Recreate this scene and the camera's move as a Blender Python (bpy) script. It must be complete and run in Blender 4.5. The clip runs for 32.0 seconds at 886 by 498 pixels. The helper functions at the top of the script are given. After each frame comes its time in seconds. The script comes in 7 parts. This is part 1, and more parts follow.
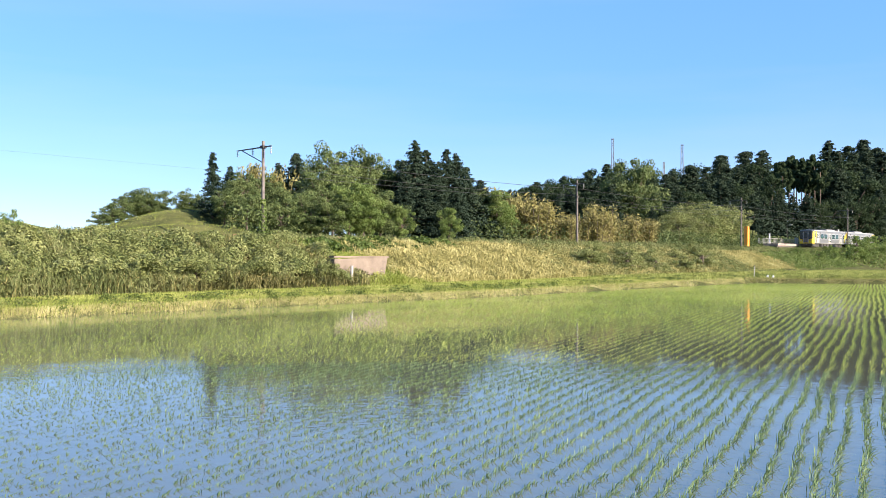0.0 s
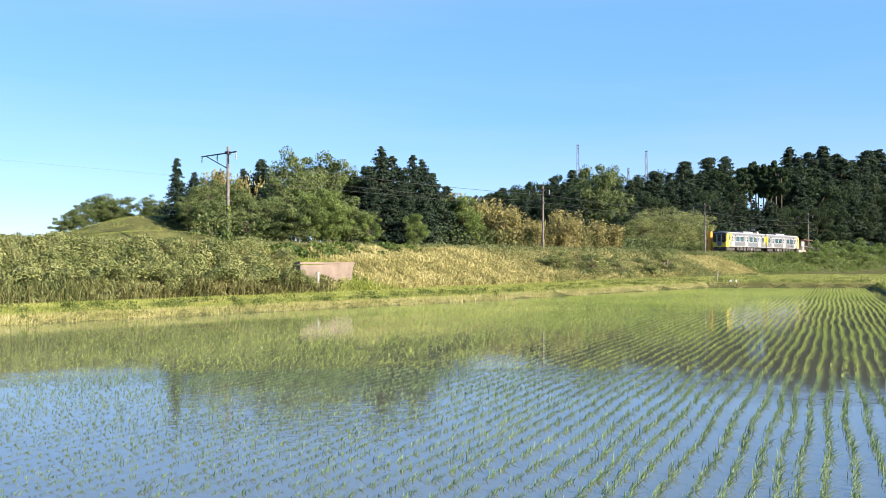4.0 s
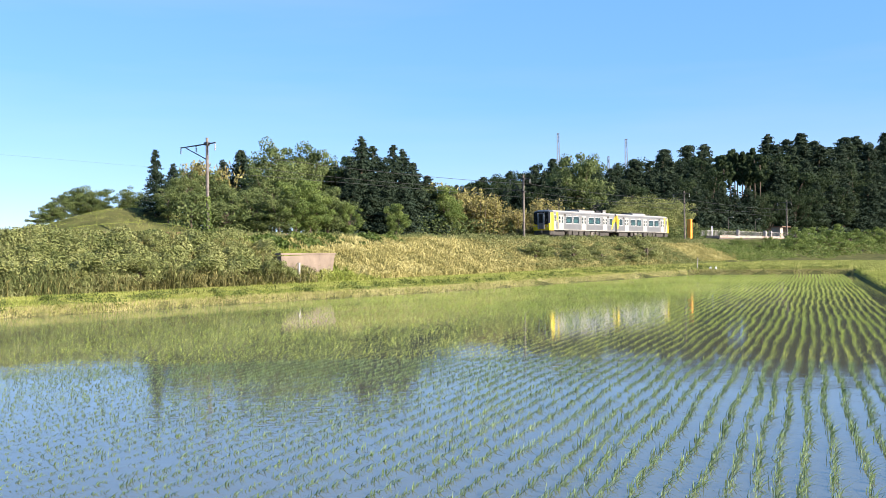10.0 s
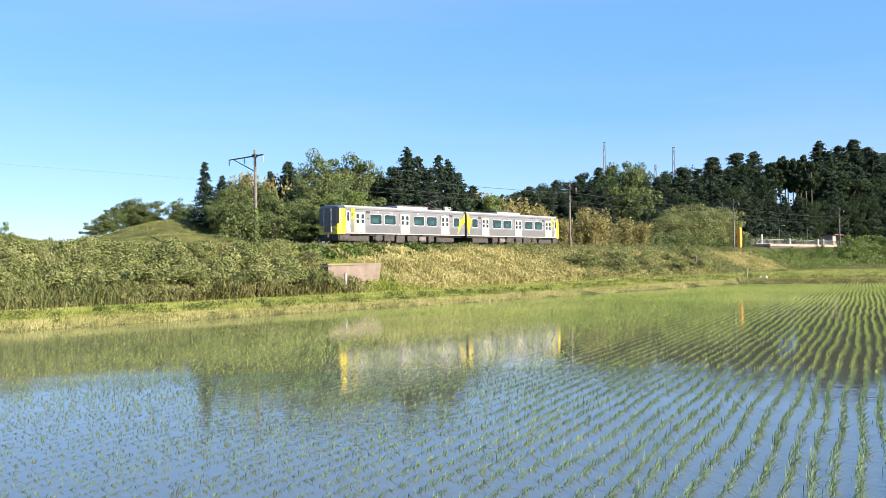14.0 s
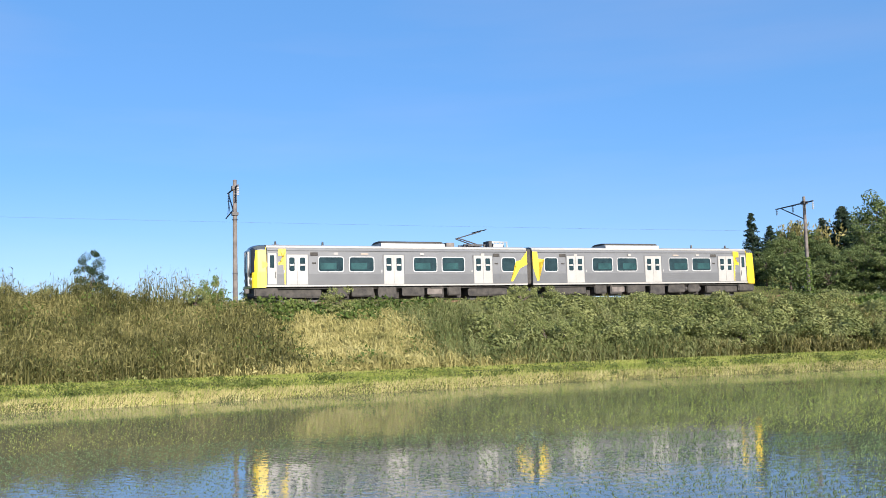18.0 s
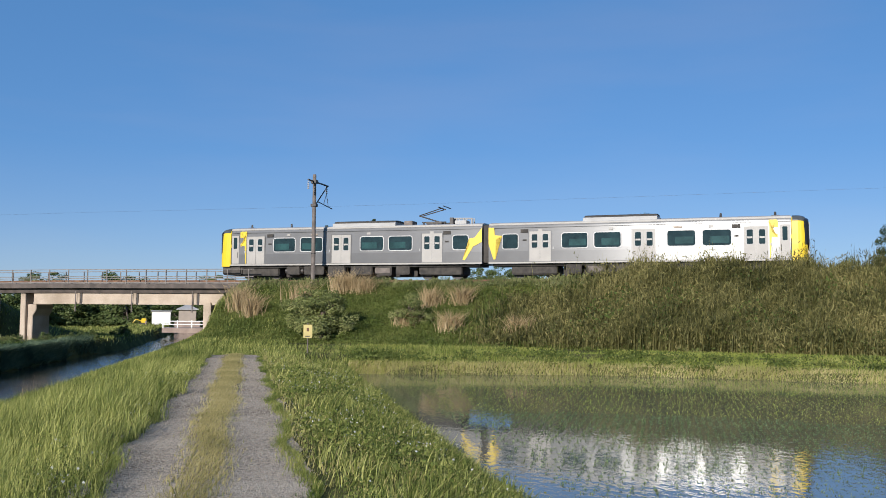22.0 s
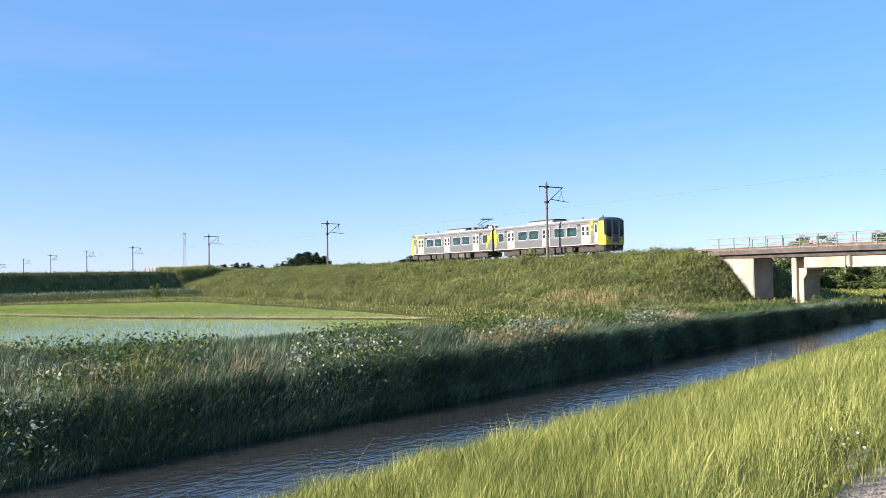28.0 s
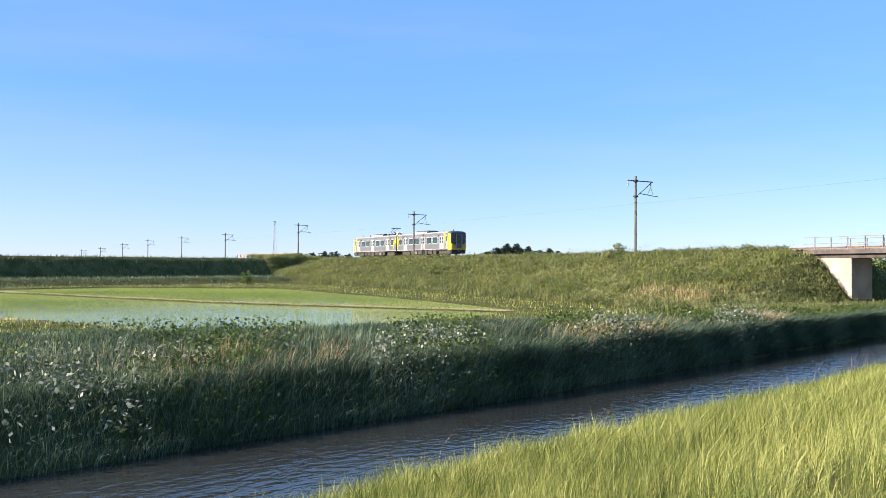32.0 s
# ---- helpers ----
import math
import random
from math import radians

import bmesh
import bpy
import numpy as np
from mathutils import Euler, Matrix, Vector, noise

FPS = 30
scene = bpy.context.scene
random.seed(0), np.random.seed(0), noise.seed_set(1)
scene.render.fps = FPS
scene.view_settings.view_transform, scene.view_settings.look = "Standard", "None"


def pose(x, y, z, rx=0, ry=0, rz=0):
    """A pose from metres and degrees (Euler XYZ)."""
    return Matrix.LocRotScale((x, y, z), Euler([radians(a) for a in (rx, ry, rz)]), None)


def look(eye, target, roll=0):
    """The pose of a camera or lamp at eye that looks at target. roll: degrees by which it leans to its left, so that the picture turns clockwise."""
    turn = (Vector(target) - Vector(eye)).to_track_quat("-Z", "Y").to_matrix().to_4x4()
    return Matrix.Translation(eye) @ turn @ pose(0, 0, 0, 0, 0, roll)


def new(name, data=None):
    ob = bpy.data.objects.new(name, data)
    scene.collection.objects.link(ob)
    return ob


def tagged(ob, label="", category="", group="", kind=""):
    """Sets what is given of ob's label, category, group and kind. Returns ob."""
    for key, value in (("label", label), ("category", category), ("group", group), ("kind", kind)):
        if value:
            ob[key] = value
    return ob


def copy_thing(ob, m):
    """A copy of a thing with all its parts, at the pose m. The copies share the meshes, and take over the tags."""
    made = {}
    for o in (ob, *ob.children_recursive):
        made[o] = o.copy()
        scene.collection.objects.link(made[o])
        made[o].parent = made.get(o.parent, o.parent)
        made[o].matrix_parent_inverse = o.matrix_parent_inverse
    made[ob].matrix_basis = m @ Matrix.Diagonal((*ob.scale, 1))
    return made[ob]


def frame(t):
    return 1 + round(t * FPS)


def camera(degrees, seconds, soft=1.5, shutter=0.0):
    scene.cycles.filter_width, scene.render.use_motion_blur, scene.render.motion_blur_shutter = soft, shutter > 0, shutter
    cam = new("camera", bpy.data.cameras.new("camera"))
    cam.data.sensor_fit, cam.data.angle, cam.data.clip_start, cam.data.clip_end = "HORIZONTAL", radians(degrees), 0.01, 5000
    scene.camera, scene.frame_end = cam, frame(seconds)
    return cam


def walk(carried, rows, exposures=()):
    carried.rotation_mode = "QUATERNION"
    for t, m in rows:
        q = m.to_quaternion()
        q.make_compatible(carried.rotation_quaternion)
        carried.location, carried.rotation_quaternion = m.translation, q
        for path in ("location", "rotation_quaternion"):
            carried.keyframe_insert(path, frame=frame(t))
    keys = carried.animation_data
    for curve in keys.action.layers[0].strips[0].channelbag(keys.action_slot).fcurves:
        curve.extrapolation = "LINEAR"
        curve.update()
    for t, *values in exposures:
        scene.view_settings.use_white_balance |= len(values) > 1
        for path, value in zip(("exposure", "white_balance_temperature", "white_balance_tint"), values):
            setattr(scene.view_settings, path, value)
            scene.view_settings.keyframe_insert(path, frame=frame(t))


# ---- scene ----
cam = camera(50.63, 32.0, soft=0.7)
# eye in metres above the water of the paddy; yaw, pitch and roll in degrees
EYE = (0.0, 0.0, 2.66)
PATH = [
    (0.0, -1.53, 0.60, -0.15),
    (0.5, -1.43, 0.98, -0.24),
    (1.0, -1.32, 1.02, -0.40),
    (1.5, -1.13, 0.92, -0.53),
    (2.0, -0.96, 0.83, -0.64),
    (2.5, -1.07, 0.83, -0.62),
    (3.0, -1.63, 0.93, -0.50),
    (3.5, -2.49, 1.00, -0.20),
    (4.0, -3.58, 0.96, 0.05),
    (4.5, -4.55, 0.84, 0.24),
    (6.5, -4.40, 0.43, -0.25),
    (7.0, -3.99, 0.48, -0.22),
    (7.5, -3.87, 0.55, -0.01),
    (8.0, -4.00, 0.55, 0.21),
    (8.5, -4.22, 0.48, 0.44),
    (9.0, -4.44, 0.37, 0.58),
    (9.5, -4.60, 0.30, 0.60),
    (10.0, -4.72, 0.32, 0.57),
    (10.5, -4.76, 0.42, 0.53),
    (11.0, -4.66, 0.56, 0.54),
    (11.5, -4.45, 0.69, 0.52),
    (12.0, -4.19, 0.82, 0.62),
    (12.5, -4.04, 0.85, 0.68),
    (13.0, -3.94, 0.87, 0.75),
    (13.5, -3.46, 0.89, 0.84),
    (15.5, 8.19, 1.86, 0.71),
    (16.0, 12.69, 2.52, 1.11),
    (16.5, 17.37, 3.27, 1.40),
    (17.0, 22.17, 4.00, 1.46),
    (17.5, 26.54, 4.55, 1.33),
    (18.0, 30.75, 4.85, 1.36),
    (18.5, 36.04, 4.85, 1.18),
    (19.0, 42.23, 4.44, 1.10),
    (19.5, 49.03, 3.78, 0.68),
    (20.0, 55.17, 3.21, 0.19),
    (20.5, 60.33, 3.00, -0.09),
    (21.0, 65.59, 3.10, -0.41),
    (21.5, 71.32, 3.28, -0.40),
    (22.0, 77.03, 3.46, -0.54),
    (22.5, 82.30, 3.57, -0.49),
    (23.0, 87.51, 3.62, -0.51),
    (23.5, 92.03, 3.60, -0.47),
    (24.0, 96.21, 3.40, -0.44),
    (24.5, 100.14, 3.07, -0.49),
    (25.0, 104.02, 2.75, -0.40),
    (25.5, 108.40, 2.46, -0.36),
    (26.0, 112.61, 2.21, -0.25),
    (26.5, 116.28, 1.96, -0.04),
    (28.5, 122.63, 1.23, 0.99),
    (29.0, 123.63, 1.24, 0.98),
    (29.5, 124.48, 1.33, 0.68),
    (30.0, 125.13, 1.41, 0.32),
    (30.5, 125.64, 1.38, -0.14),
    (31.0, 126.02, 1.28, -0.39),
    (31.5, 126.47, 1.05, -0.53),
    (32.0, 126.90, 0.85, -0.44),
]
walk(cam, [(t, pose(*EYE, 90 + p, r, y)) for t, y, p, r in PATH],
     exposures=[(0, 1.66, 6050, 15), (13.5, 1.6, 6050, 15), (16, 1.37, 5850, 14), (18, 1.15, 5700, 13), (19, 1.08, 5700, 13), (20, 0.74, 5600, 12), (21, 0.52, 5600, 13), (22.2, 0.50, 5600, 13), (23, 0.82, 5600, 13), (24, 1.06, 5750, 14), (26, 1.3, 5850, 15), (32, 1.52, 6000, 17)])

# ---------------------------------------------------------------- light
SUN_AZ, SUN_EL = 233.0, 21.0          # counter-clockwise from +y, and height, in degrees
sun_dir = Vector((-math.sin(radians(SUN_AZ)) * math.cos(radians(SUN_EL)),
                  math.cos(radians(SUN_AZ)) * math.cos(radians(SUN_EL)), math.sin(radians(SUN_EL))))
world = bpy.data.worlds.new("sky_world")
scene.world = world
world.use_nodes = True
wn = world.node_tree.nodes
wn.clear()
sky = wn.new("ShaderNodeTexSky")
sky.sky_type = "NISHITA"
sky.sun_disc = False
sky.sun_elevation = radians(SUN_EL)
sky.sun_rotation = radians(360 - SUN_AZ)
sky.air_density, sky.dust_density, sky.ozone_density = 0.78, 0.0, 3.0
wbg = wn.new("ShaderNodeBackground")
wbg.inputs["Strength"].default_value = 0.06
wout = wn.new("ShaderNodeOutputWorld")
wl = world.node_tree.links
wl.new(sky.outputs[0], wbg.inputs[0])
# thin high haze evens the sky out, with a few faint streaks in it
wco, wmap, wns = wn.new("ShaderNodeTexCoord"), wn.new("ShaderNodeMapping"), wn.new("ShaderNodeTexNoise")
wmap.inputs["Scale"].default_value = (1.0, 1.6, 9.0)
wmap.inputs["Rotation"].default_value = (0.12, 0.05, 0.4)
wns.inputs["Scale"].default_value, wns.inputs["Detail"].default_value = 1.6, 5
wl.new(wco.outputs["Generated"], wmap.inputs["Vector"])
wl.new(wmap.outputs[0], wns.inputs["Vector"])
wrp = wn.new("ShaderNodeValToRGB")
wrp.color_ramp.elements[0].position, wrp.color_ramp.elements[1].position = 0.45, 0.8
wrp.color_ramp.elements[0].color, wrp.color_ramp.elements[1].color = (0.20, 0.52, 0.96, 1), (0.35, 0.58, 0.93, 1)
wl.new(wns.outputs[0], wrp.inputs[0])
whz, wmx = wn.new("ShaderNodeBackground"), wn.new("ShaderNodeMixShader")
whz.inputs["Strength"].default_value = 0.42
wmx.inputs[0].default_value = 0.5
wsep, wlow, wpale = wn.new("ShaderNodeSeparateXYZ"), wn.new("ShaderNodeMapRange"), wn.new("ShaderNodeMix")
wlow.inputs["From Min"].default_value, wlow.inputs["From Max"].default_value = 0.0, 0.16
wlow.inputs["To Min"].default_value, wlow.inputs["To Max"].default_value = 0.75, 0.0
wpale.data_type = "RGBA"
wpale.inputs[7].default_value = (0.56, 0.66, 0.86, 1)
wl.new(wco.outputs["Generated"], wsep.inputs[0])
wl.new(wsep.outputs["Z"], wlow.inputs["Value"])
wl.new(wlow.outputs[0], wpale.inputs[0])
wl.new(wrp.outputs[0], wpale.inputs[6])
wl.new(wpale.outputs[2], whz.inputs[0])
wl.new(wbg.outputs[0], wmx.inputs[1])
wl.new(whz.outputs[0], wmx.inputs[2])
wl.new(wmx.outputs[0], wout.inputs[0])
sun_data = bpy.data.lights.new("sun", "SUN")
sun_data.energy, sun_data.angle, sun_data.color = 5.0, radians(0.5), (1.0, 0.90, 0.72)
sun = new("sun", sun_data)
sun.matrix_world = look(sun_dir * 200, (0, 0, 0))

# ---------------------------------------------------------------- materials
rng = np.random.default_rng(7)


def material(name):
    m = bpy.data.materials.new(name)
    m.use_nodes = True
    return m, m.node_tree.nodes, m.node_tree.links, m.node_tree.nodes["Principled BSDF"]


def surface(name, low, high, scale=3.0, rough=0.8, bump=0.2, metal=0.0, fine=40.0, spec=0.5):
    """A rough surface of two tones: broad stains and a fine grain."""
    m, n, l, b = material(name)
    co = n.new("ShaderNodeTexCoord")
    n1, n2 = n.new("ShaderNodeTexNoise"), n.new("ShaderNodeTexNoise")
    n1.inputs["Scale"].default_value, n1.inputs["Detail"].default_value = scale, 6
    n2.inputs["Scale"].default_value, n2.inputs["Detail"].default_value = fine, 4
    for k in (n1, n2):
        l.new(co.outputs["Object"], k.inputs["Vector"])
    mix = n.new("ShaderNodeMath")
    mix.operation = "MULTIPLY_ADD"
    mix.inputs[1].default_value = 0.45
    l.new(n2.outputs[0], mix.inputs[0])
    l.new(n1.outputs[0], mix.inputs[2])
    ramp = n.new("ShaderNodeValToRGB")
    ramp.color_ramp.elements[0].position, ramp.color_ramp.elements[1].position = 0.5, 0.95
    ramp.color_ramp.elements[0].color, ramp.color_ramp.elements[1].color = (*low, 1), (*high, 1)
    l.new(mix.outputs[0], ramp.inputs[0])
    l.new(ramp.outputs[0], b.inputs["Base Color"])
    b.inputs["Roughness"].default_value, b.inputs["Metallic"].default_value = rough, metal
    b.inputs["Specular IOR Level"].default_value = spec
    if bump:
        bp = n.new("ShaderNodeBump")
        bp.inputs["Strength"].default_value, bp.inputs["Distance"].default_value = bump, 0.05
        l.new(mix.outputs[0], bp.inputs["Height"])
        l.new(bp.outputs[0], b.inputs["Normal"])
    return m


def leafy(name, colours, trans=0.35, patch=0.12, rough=0.55, speck=0.4):
    """Leaves or blades: each island its own tone, broad patches over that, light through the blade."""
    m, n, l, b = material(name)
    geo, co = n.new("ShaderNodeNewGeometry"), n.new("ShaderNodeTexCoord")
    ns = n.new("ShaderNodeTexNoise")
    ns.inputs["Scale"].default_value, ns.inputs["Detail"].default_value = patch, 3
    l.new(co.outputs["Object"], ns.inputs["Vector"])
    add = n.new("ShaderNodeMath")
    add.operation = "MULTIPLY_ADD"
    add.inputs[1].default_value = speck
    l.new(geo.outputs["Random Per Island"], add.inputs[0])
    sub = n.new("ShaderNodeMath")
    sub.operation = "MULTIPLY_ADD"
    sub.inputs[1].default_value, sub.inputs[2].default_value = 1.3, -0.15 - speck / 2
    l.new(ns.outputs[0], sub.inputs[0])
    l.new(sub.outputs[0], add.inputs[2])
    ramp = n.new("ShaderNodeValToRGB")
    e = ramp.color_ramp.elements
    while len(e) < len(colours):
        e.new(0.5)
    for i, c in enumerate(colours):
        e[i].position = i / (len(colours) - 1)
        e[i].color = (*c, 1)
    l.new(add.outputs[0], ramp.inputs[0])
    l.new(ramp.outputs[0], b.inputs["Base Color"])
    b.inputs["Roughness"].default_value = rough
    b.inputs["Specular IOR Level"].default_value = 0.15
    tr = n.new("ShaderNodeBsdfTranslucent")
    l.new(ramp.outputs[0], tr.inputs["Color"])
    mx = n.new("ShaderNodeMixShader")
    mx.inputs[0].default_value = trans
    l.new(b.outputs[0], mx.inputs[1])
    l.new(tr.outputs[0], mx.inputs[2])
    l.new(mx.outputs[0], n["Material Output"].inputs["Surface"])
    return m


def plain(name, colour, rough=0.5, metal=0.0, vary=0.12, scale=2.0, spec=0.5):
    lo = tuple(c * (1 - vary) for c in colour)
    hi = tuple(min(1, c * (1 + vary)) for c in colour)
    return surface(name, lo, hi, scale, rough, 0.0, metal, 25.0, spec)


def water_material(name, mud, ripple, scale, rough, ior=1.45, calm=0.35, gusts=(0.38, 0.66), open_spot=None):
    m, n, l, b = material(name)
    co = n.new("ShaderNodeTexCoord")
    mp = n.new("ShaderNodeMapping")
    mp.inputs["Rotation"].default_value = (0, 0, radians(20))
    mp.inputs["Scale"].default_value = (1.0, 1.6, 1.0)
    l.new(co.outputs["Object"], mp.inputs["Vector"])
    w1, w2 = n.new("ShaderNodeTexNoise"), n.new("ShaderNodeTexNoise")
    w1.inputs["Scale"].default_value, w1.inputs["Detail"].default_value = scale, 3
    w2.inputs["Scale"].default_value, w2.inputs["Detail"].default_value = 0.07, 2
    l.new(mp.outputs[0], w1.inputs["Vector"])
    l.new(co.outputs["Object"], w2.inputs["Vector"])
    gust = n.new("ShaderNodeMapRange")
    gust.inputs["From Min"].default_value, gust.inputs["From Max"].default_value = gusts
    gust.inputs["To Min"].default_value, gust.inputs["To Max"].default_value = calm, 1.0
    l.new(w2.outputs[0], gust.inputs["Value"])
    force = gust.outputs[0]
    if open_spot:
        # the wind reaches the middle of the field; its edges lie in the shelter of the banks
        far, rng_in, top = n.new("ShaderNodeVectorMath"), n.new("ShaderNodeMapRange"), n.new("ShaderNodeMath")
        far.operation, top.operation = "DISTANCE", "MAXIMUM"
        far.inputs[1].default_value = (*open_spot[:2], 0)
        l.new(co.outputs["Object"], far.inputs[0])
        rng_in.inputs["From Min"].default_value, rng_in.inputs["From Max"].default_value = open_spot[3], open_spot[2]
        rng_in.inputs["To Min"].default_value, rng_in.inputs["To Max"].default_value = 0.0, 1.0
        l.new(far.outputs["Value"], rng_in.inputs["Value"])
        cat, span, both = n.new("ShaderNodeTexNoise"), n.new("ShaderNodeMapRange"), n.new("ShaderNodeMath")
        cat.inputs["Scale"].default_value, cat.inputs["Detail"].default_value = 0.16, 3
        l.new(mp.outputs[0], cat.inputs["Vector"])
        span.inputs["From Min"].default_value, span.inputs["From Max"].default_value = 0.42, 0.60
        span.inputs["To Min"].default_value, span.inputs["To Max"].default_value = 0.25, 1.3
        l.new(cat.outputs[0], span.inputs["Value"])
        both.operation = "MULTIPLY"
        l.new(rng_in.outputs[0], both.inputs[0])
        l.new(span.outputs[0], both.inputs[1])
        l.new(both.outputs[0], top.inputs[0])
        l.new(force, top.inputs[1])
        force = top.outputs[0]
    h = n.new("ShaderNodeMath")
    h.operation = "MULTIPLY"
    l.new(w1.outputs[0], h.inputs[0])
    l.new(force, h.inputs[1])
    bp = n.new("ShaderNodeBump")
    bp.inputs["Strength"].default_value, bp.inputs["Distance"].default_value = 1.0, ripple
    l.new(h.outputs[0], bp.inputs["Height"])
    l.new(bp.outputs[0], b.inputs["Normal"])
    ramp = n.new("ShaderNodeValToRGB")
    ramp.color_ramp.elements[0].color = (*[c * 0.7 for c in mud], 1)
    ramp.color_ramp.elements[1].color = (*[c * 1.25 for c in mud], 1)
    l.new(w2.outputs[0], ramp.inputs[0])
    l.new(ramp.outputs[0], b.inputs["Base Color"])
    b.inputs["Roughness"].default_value, b.inputs["IOR"].default_value = rough, ior
    return m


M_PADDY = water_material("paddy_water_mat", (0.112, 0.108, 0.078), 0.0050, 3.6, 0.02, 2.25, 0.33, (0.50, 0.72), (-1.0, 9.0, 15.0, 22.0))
M_LOWLAND = water_material("lowland_water_mat", (0.19, 0.215, 0.16), 0.003, 4.0, 0.05, 1.3, 0.5)
M_CANAL = water_material("canal_water_mat", (0.030, 0.030, 0.028), 0.042, 2.8, 0.05, 1.7, 0.5)
M_SOIL = surface("soil_and_turf", (0.042, 0.046, 0.017), (0.115, 0.11, 0.04), 0.6, 1.0, 0.4, fine=9.0, spec=0.03)


def gravel_material():
    """Packed stones of one to three centimetres, dusty and stained in broad patches."""
    m, n, l, b = material("gravel_mat")
    co = n.new("ShaderNodeTexCoord")
    big, small, st = n.new("ShaderNodeTexVoronoi"), n.new("ShaderNodeTexVoronoi"), n.new("ShaderNodeTexNoise")
    big.inputs["Scale"].default_value, small.inputs["Scale"].default_value = 26.0, 62.0
    st.inputs["Scale"].default_value, st.inputs["Detail"].default_value = 0.9, 6
    for k in (big, small, st):
        l.new(co.outputs["Object"], k.inputs["Vector"])
    tone, g1, g2 = n.new("ShaderNodeMath"), n.new("ShaderNodeSeparateColor"), n.new("ShaderNodeSeparateColor")
    l.new(big.outputs["Color"], g1.inputs[0])
    l.new(small.outputs["Color"], g2.inputs[0])
    tone.operation = "MULTIPLY_ADD"
    tone.inputs[1].default_value = 0.35
    l.new(g1.outputs[0], tone.inputs[0])
    l.new(st.outputs[0], tone.inputs[2])
    tone2 = n.new("ShaderNodeMath")
    tone2.operation = "MULTIPLY_ADD"
    tone2.inputs[1].default_value = 0.3
    l.new(g2.outputs[0], tone2.inputs[0])
    l.new(tone.outputs[0], tone2.inputs[2])
    ramp = n.new("ShaderNodeValToRGB")
    ramp.color_ramp.elements[0].position, ramp.color_ramp.elements[1].position = 0.5, 1.05
    ramp.color_ramp.elements[0].color, ramp.color_ramp.elements[1].color = (0.165, 0.13, 0.095, 1), (0.45, 0.37, 0.28, 1)
    l.new(tone2.outputs[0], ramp.inputs[0])
    l.new(ramp.outputs[0], b.inputs["Base Color"])
    b.inputs["Roughness"].default_value, b.inputs["Specular IOR Level"].default_value = 0.95, 0.1
    hh = n.new("ShaderNodeMath")
    hh.operation = "ADD"
    l.new(big.outputs["Distance"], hh.inputs[0])
    l.new(small.outputs["Distance"], hh.inputs[1])
    bp = n.new("ShaderNodeBump")
    bp.invert = True
    bp.inputs["Strength"].default_value, bp.inputs["Distance"].default_value = 0.8, 0.012
    l.new(hh.outputs[0], bp.inputs["Height"])
    l.new(bp.outputs[0], b.inputs["Normal"])
    return m


M_GRAVEL = gravel_material()
M_STONE = surface("stones_mat", (0.17, 0.14, 0.11), (0.36, 0.31, 0.25), 8.0, 0.9, 0.2)
M_BALLAST = surface("ballast_mat", (0.07, 0.06, 0.052), (0.175, 0.15, 0.128), 5.0, 0.95, 0.8, fine=16.0)
M_RUST = surface("rusty_steel", (0.08, 0.04, 0.025), (0.20, 0.11, 0.06), 3.0, 0.7, 0.1, 0.4)
M_CONC = surface("concrete_mat", (0.27, 0.21, 0.15), (0.46, 0.37, 0.285), 0.7, 0.9, 0.15, fine=14.0)
M_CONC2 = surface("aged_concrete", (0.20, 0.145, 0.115), (0.36, 0.27, 0.215), 0.8, 0.9, 0.2, fine=12.0)
M_POLE = surface("pole_concrete", (0.085, 0.068, 0.058), (0.18, 0.15, 0.13), 3.0, 0.85, 0.1)
M_IRON = surface("dark_iron", (0.035, 0.032, 0.03), (0.08, 0.07, 0.065), 5.0, 0.55, 0.05, 0.5)
M_WIRE = plain("wire_mat", (0.06, 0.055, 0.05), 0.5, 0.6)
M_BARK = surface("bark_mat", (0.06, 0.045, 0.03), (0.15, 0.11, 0.08), 6.0, 0.95, 0.5)
def brushed(m):
    """Grain along the coach's length: reflections spread up and down more than sideways."""
    n, l = m.node_tree.nodes, m.node_tree.links
    t = n.new("ShaderNodeTangent")
    t.direction_type, t.axis = "RADIAL", "X"
    b = n["Principled BSDF"]
    b.inputs["Anisotropic"].default_value = 0.85
    l.new(t.outputs[0], b.inputs["Tangent"])
    return m


M_STEEL = surface("brushed_steel", (0.166, 0.160, 0.155), (0.196, 0.189, 0.183), 0.8, 0.30, 0.0, 0.18, 60.0)
M_STEEL2 = surface("steel_lower_band", (0.138, 0.132, 0.128), (0.162, 0.156, 0.150), 0.8, 0.30, 0.0, 0.2, 60.0)
for _m in (M_STEEL, M_STEEL2):
    brushed(_m)
M_WHITE = plain("white_paint", (0.30, 0.275, 0.245), 0.5, 0, 0.08)
M_ROOF = plain("roof_paint", (0.31, 0.295, 0.28), 0.55, 0, 0.1)
M_YELLOW = plain("yellow_paint", (0.60, 0.42, 0.01), 0.4, 0, 0.05)
M_GLASS = plain("window_glass", (0.014, 0.026, 0.026), 0.08, 0, 0.4)
M_BLACK = plain("black_gloss", (0.012, 0.012, 0.014), 0.12, 0, 0.2)
M_UNDER = surface("underframe_grime", (0.02, 0.017, 0.015), (0.065, 0.055, 0.045), 3.0, 0.85, 0.2)
M_ORANGE = plain("orange_paint", (0.85, 0.30, 0.03), 0.5, 0, 0.08)
M_BEIGE = plain("beige_wall", (0.30, 0.245, 0.195), 0.8, 0, 0.08)
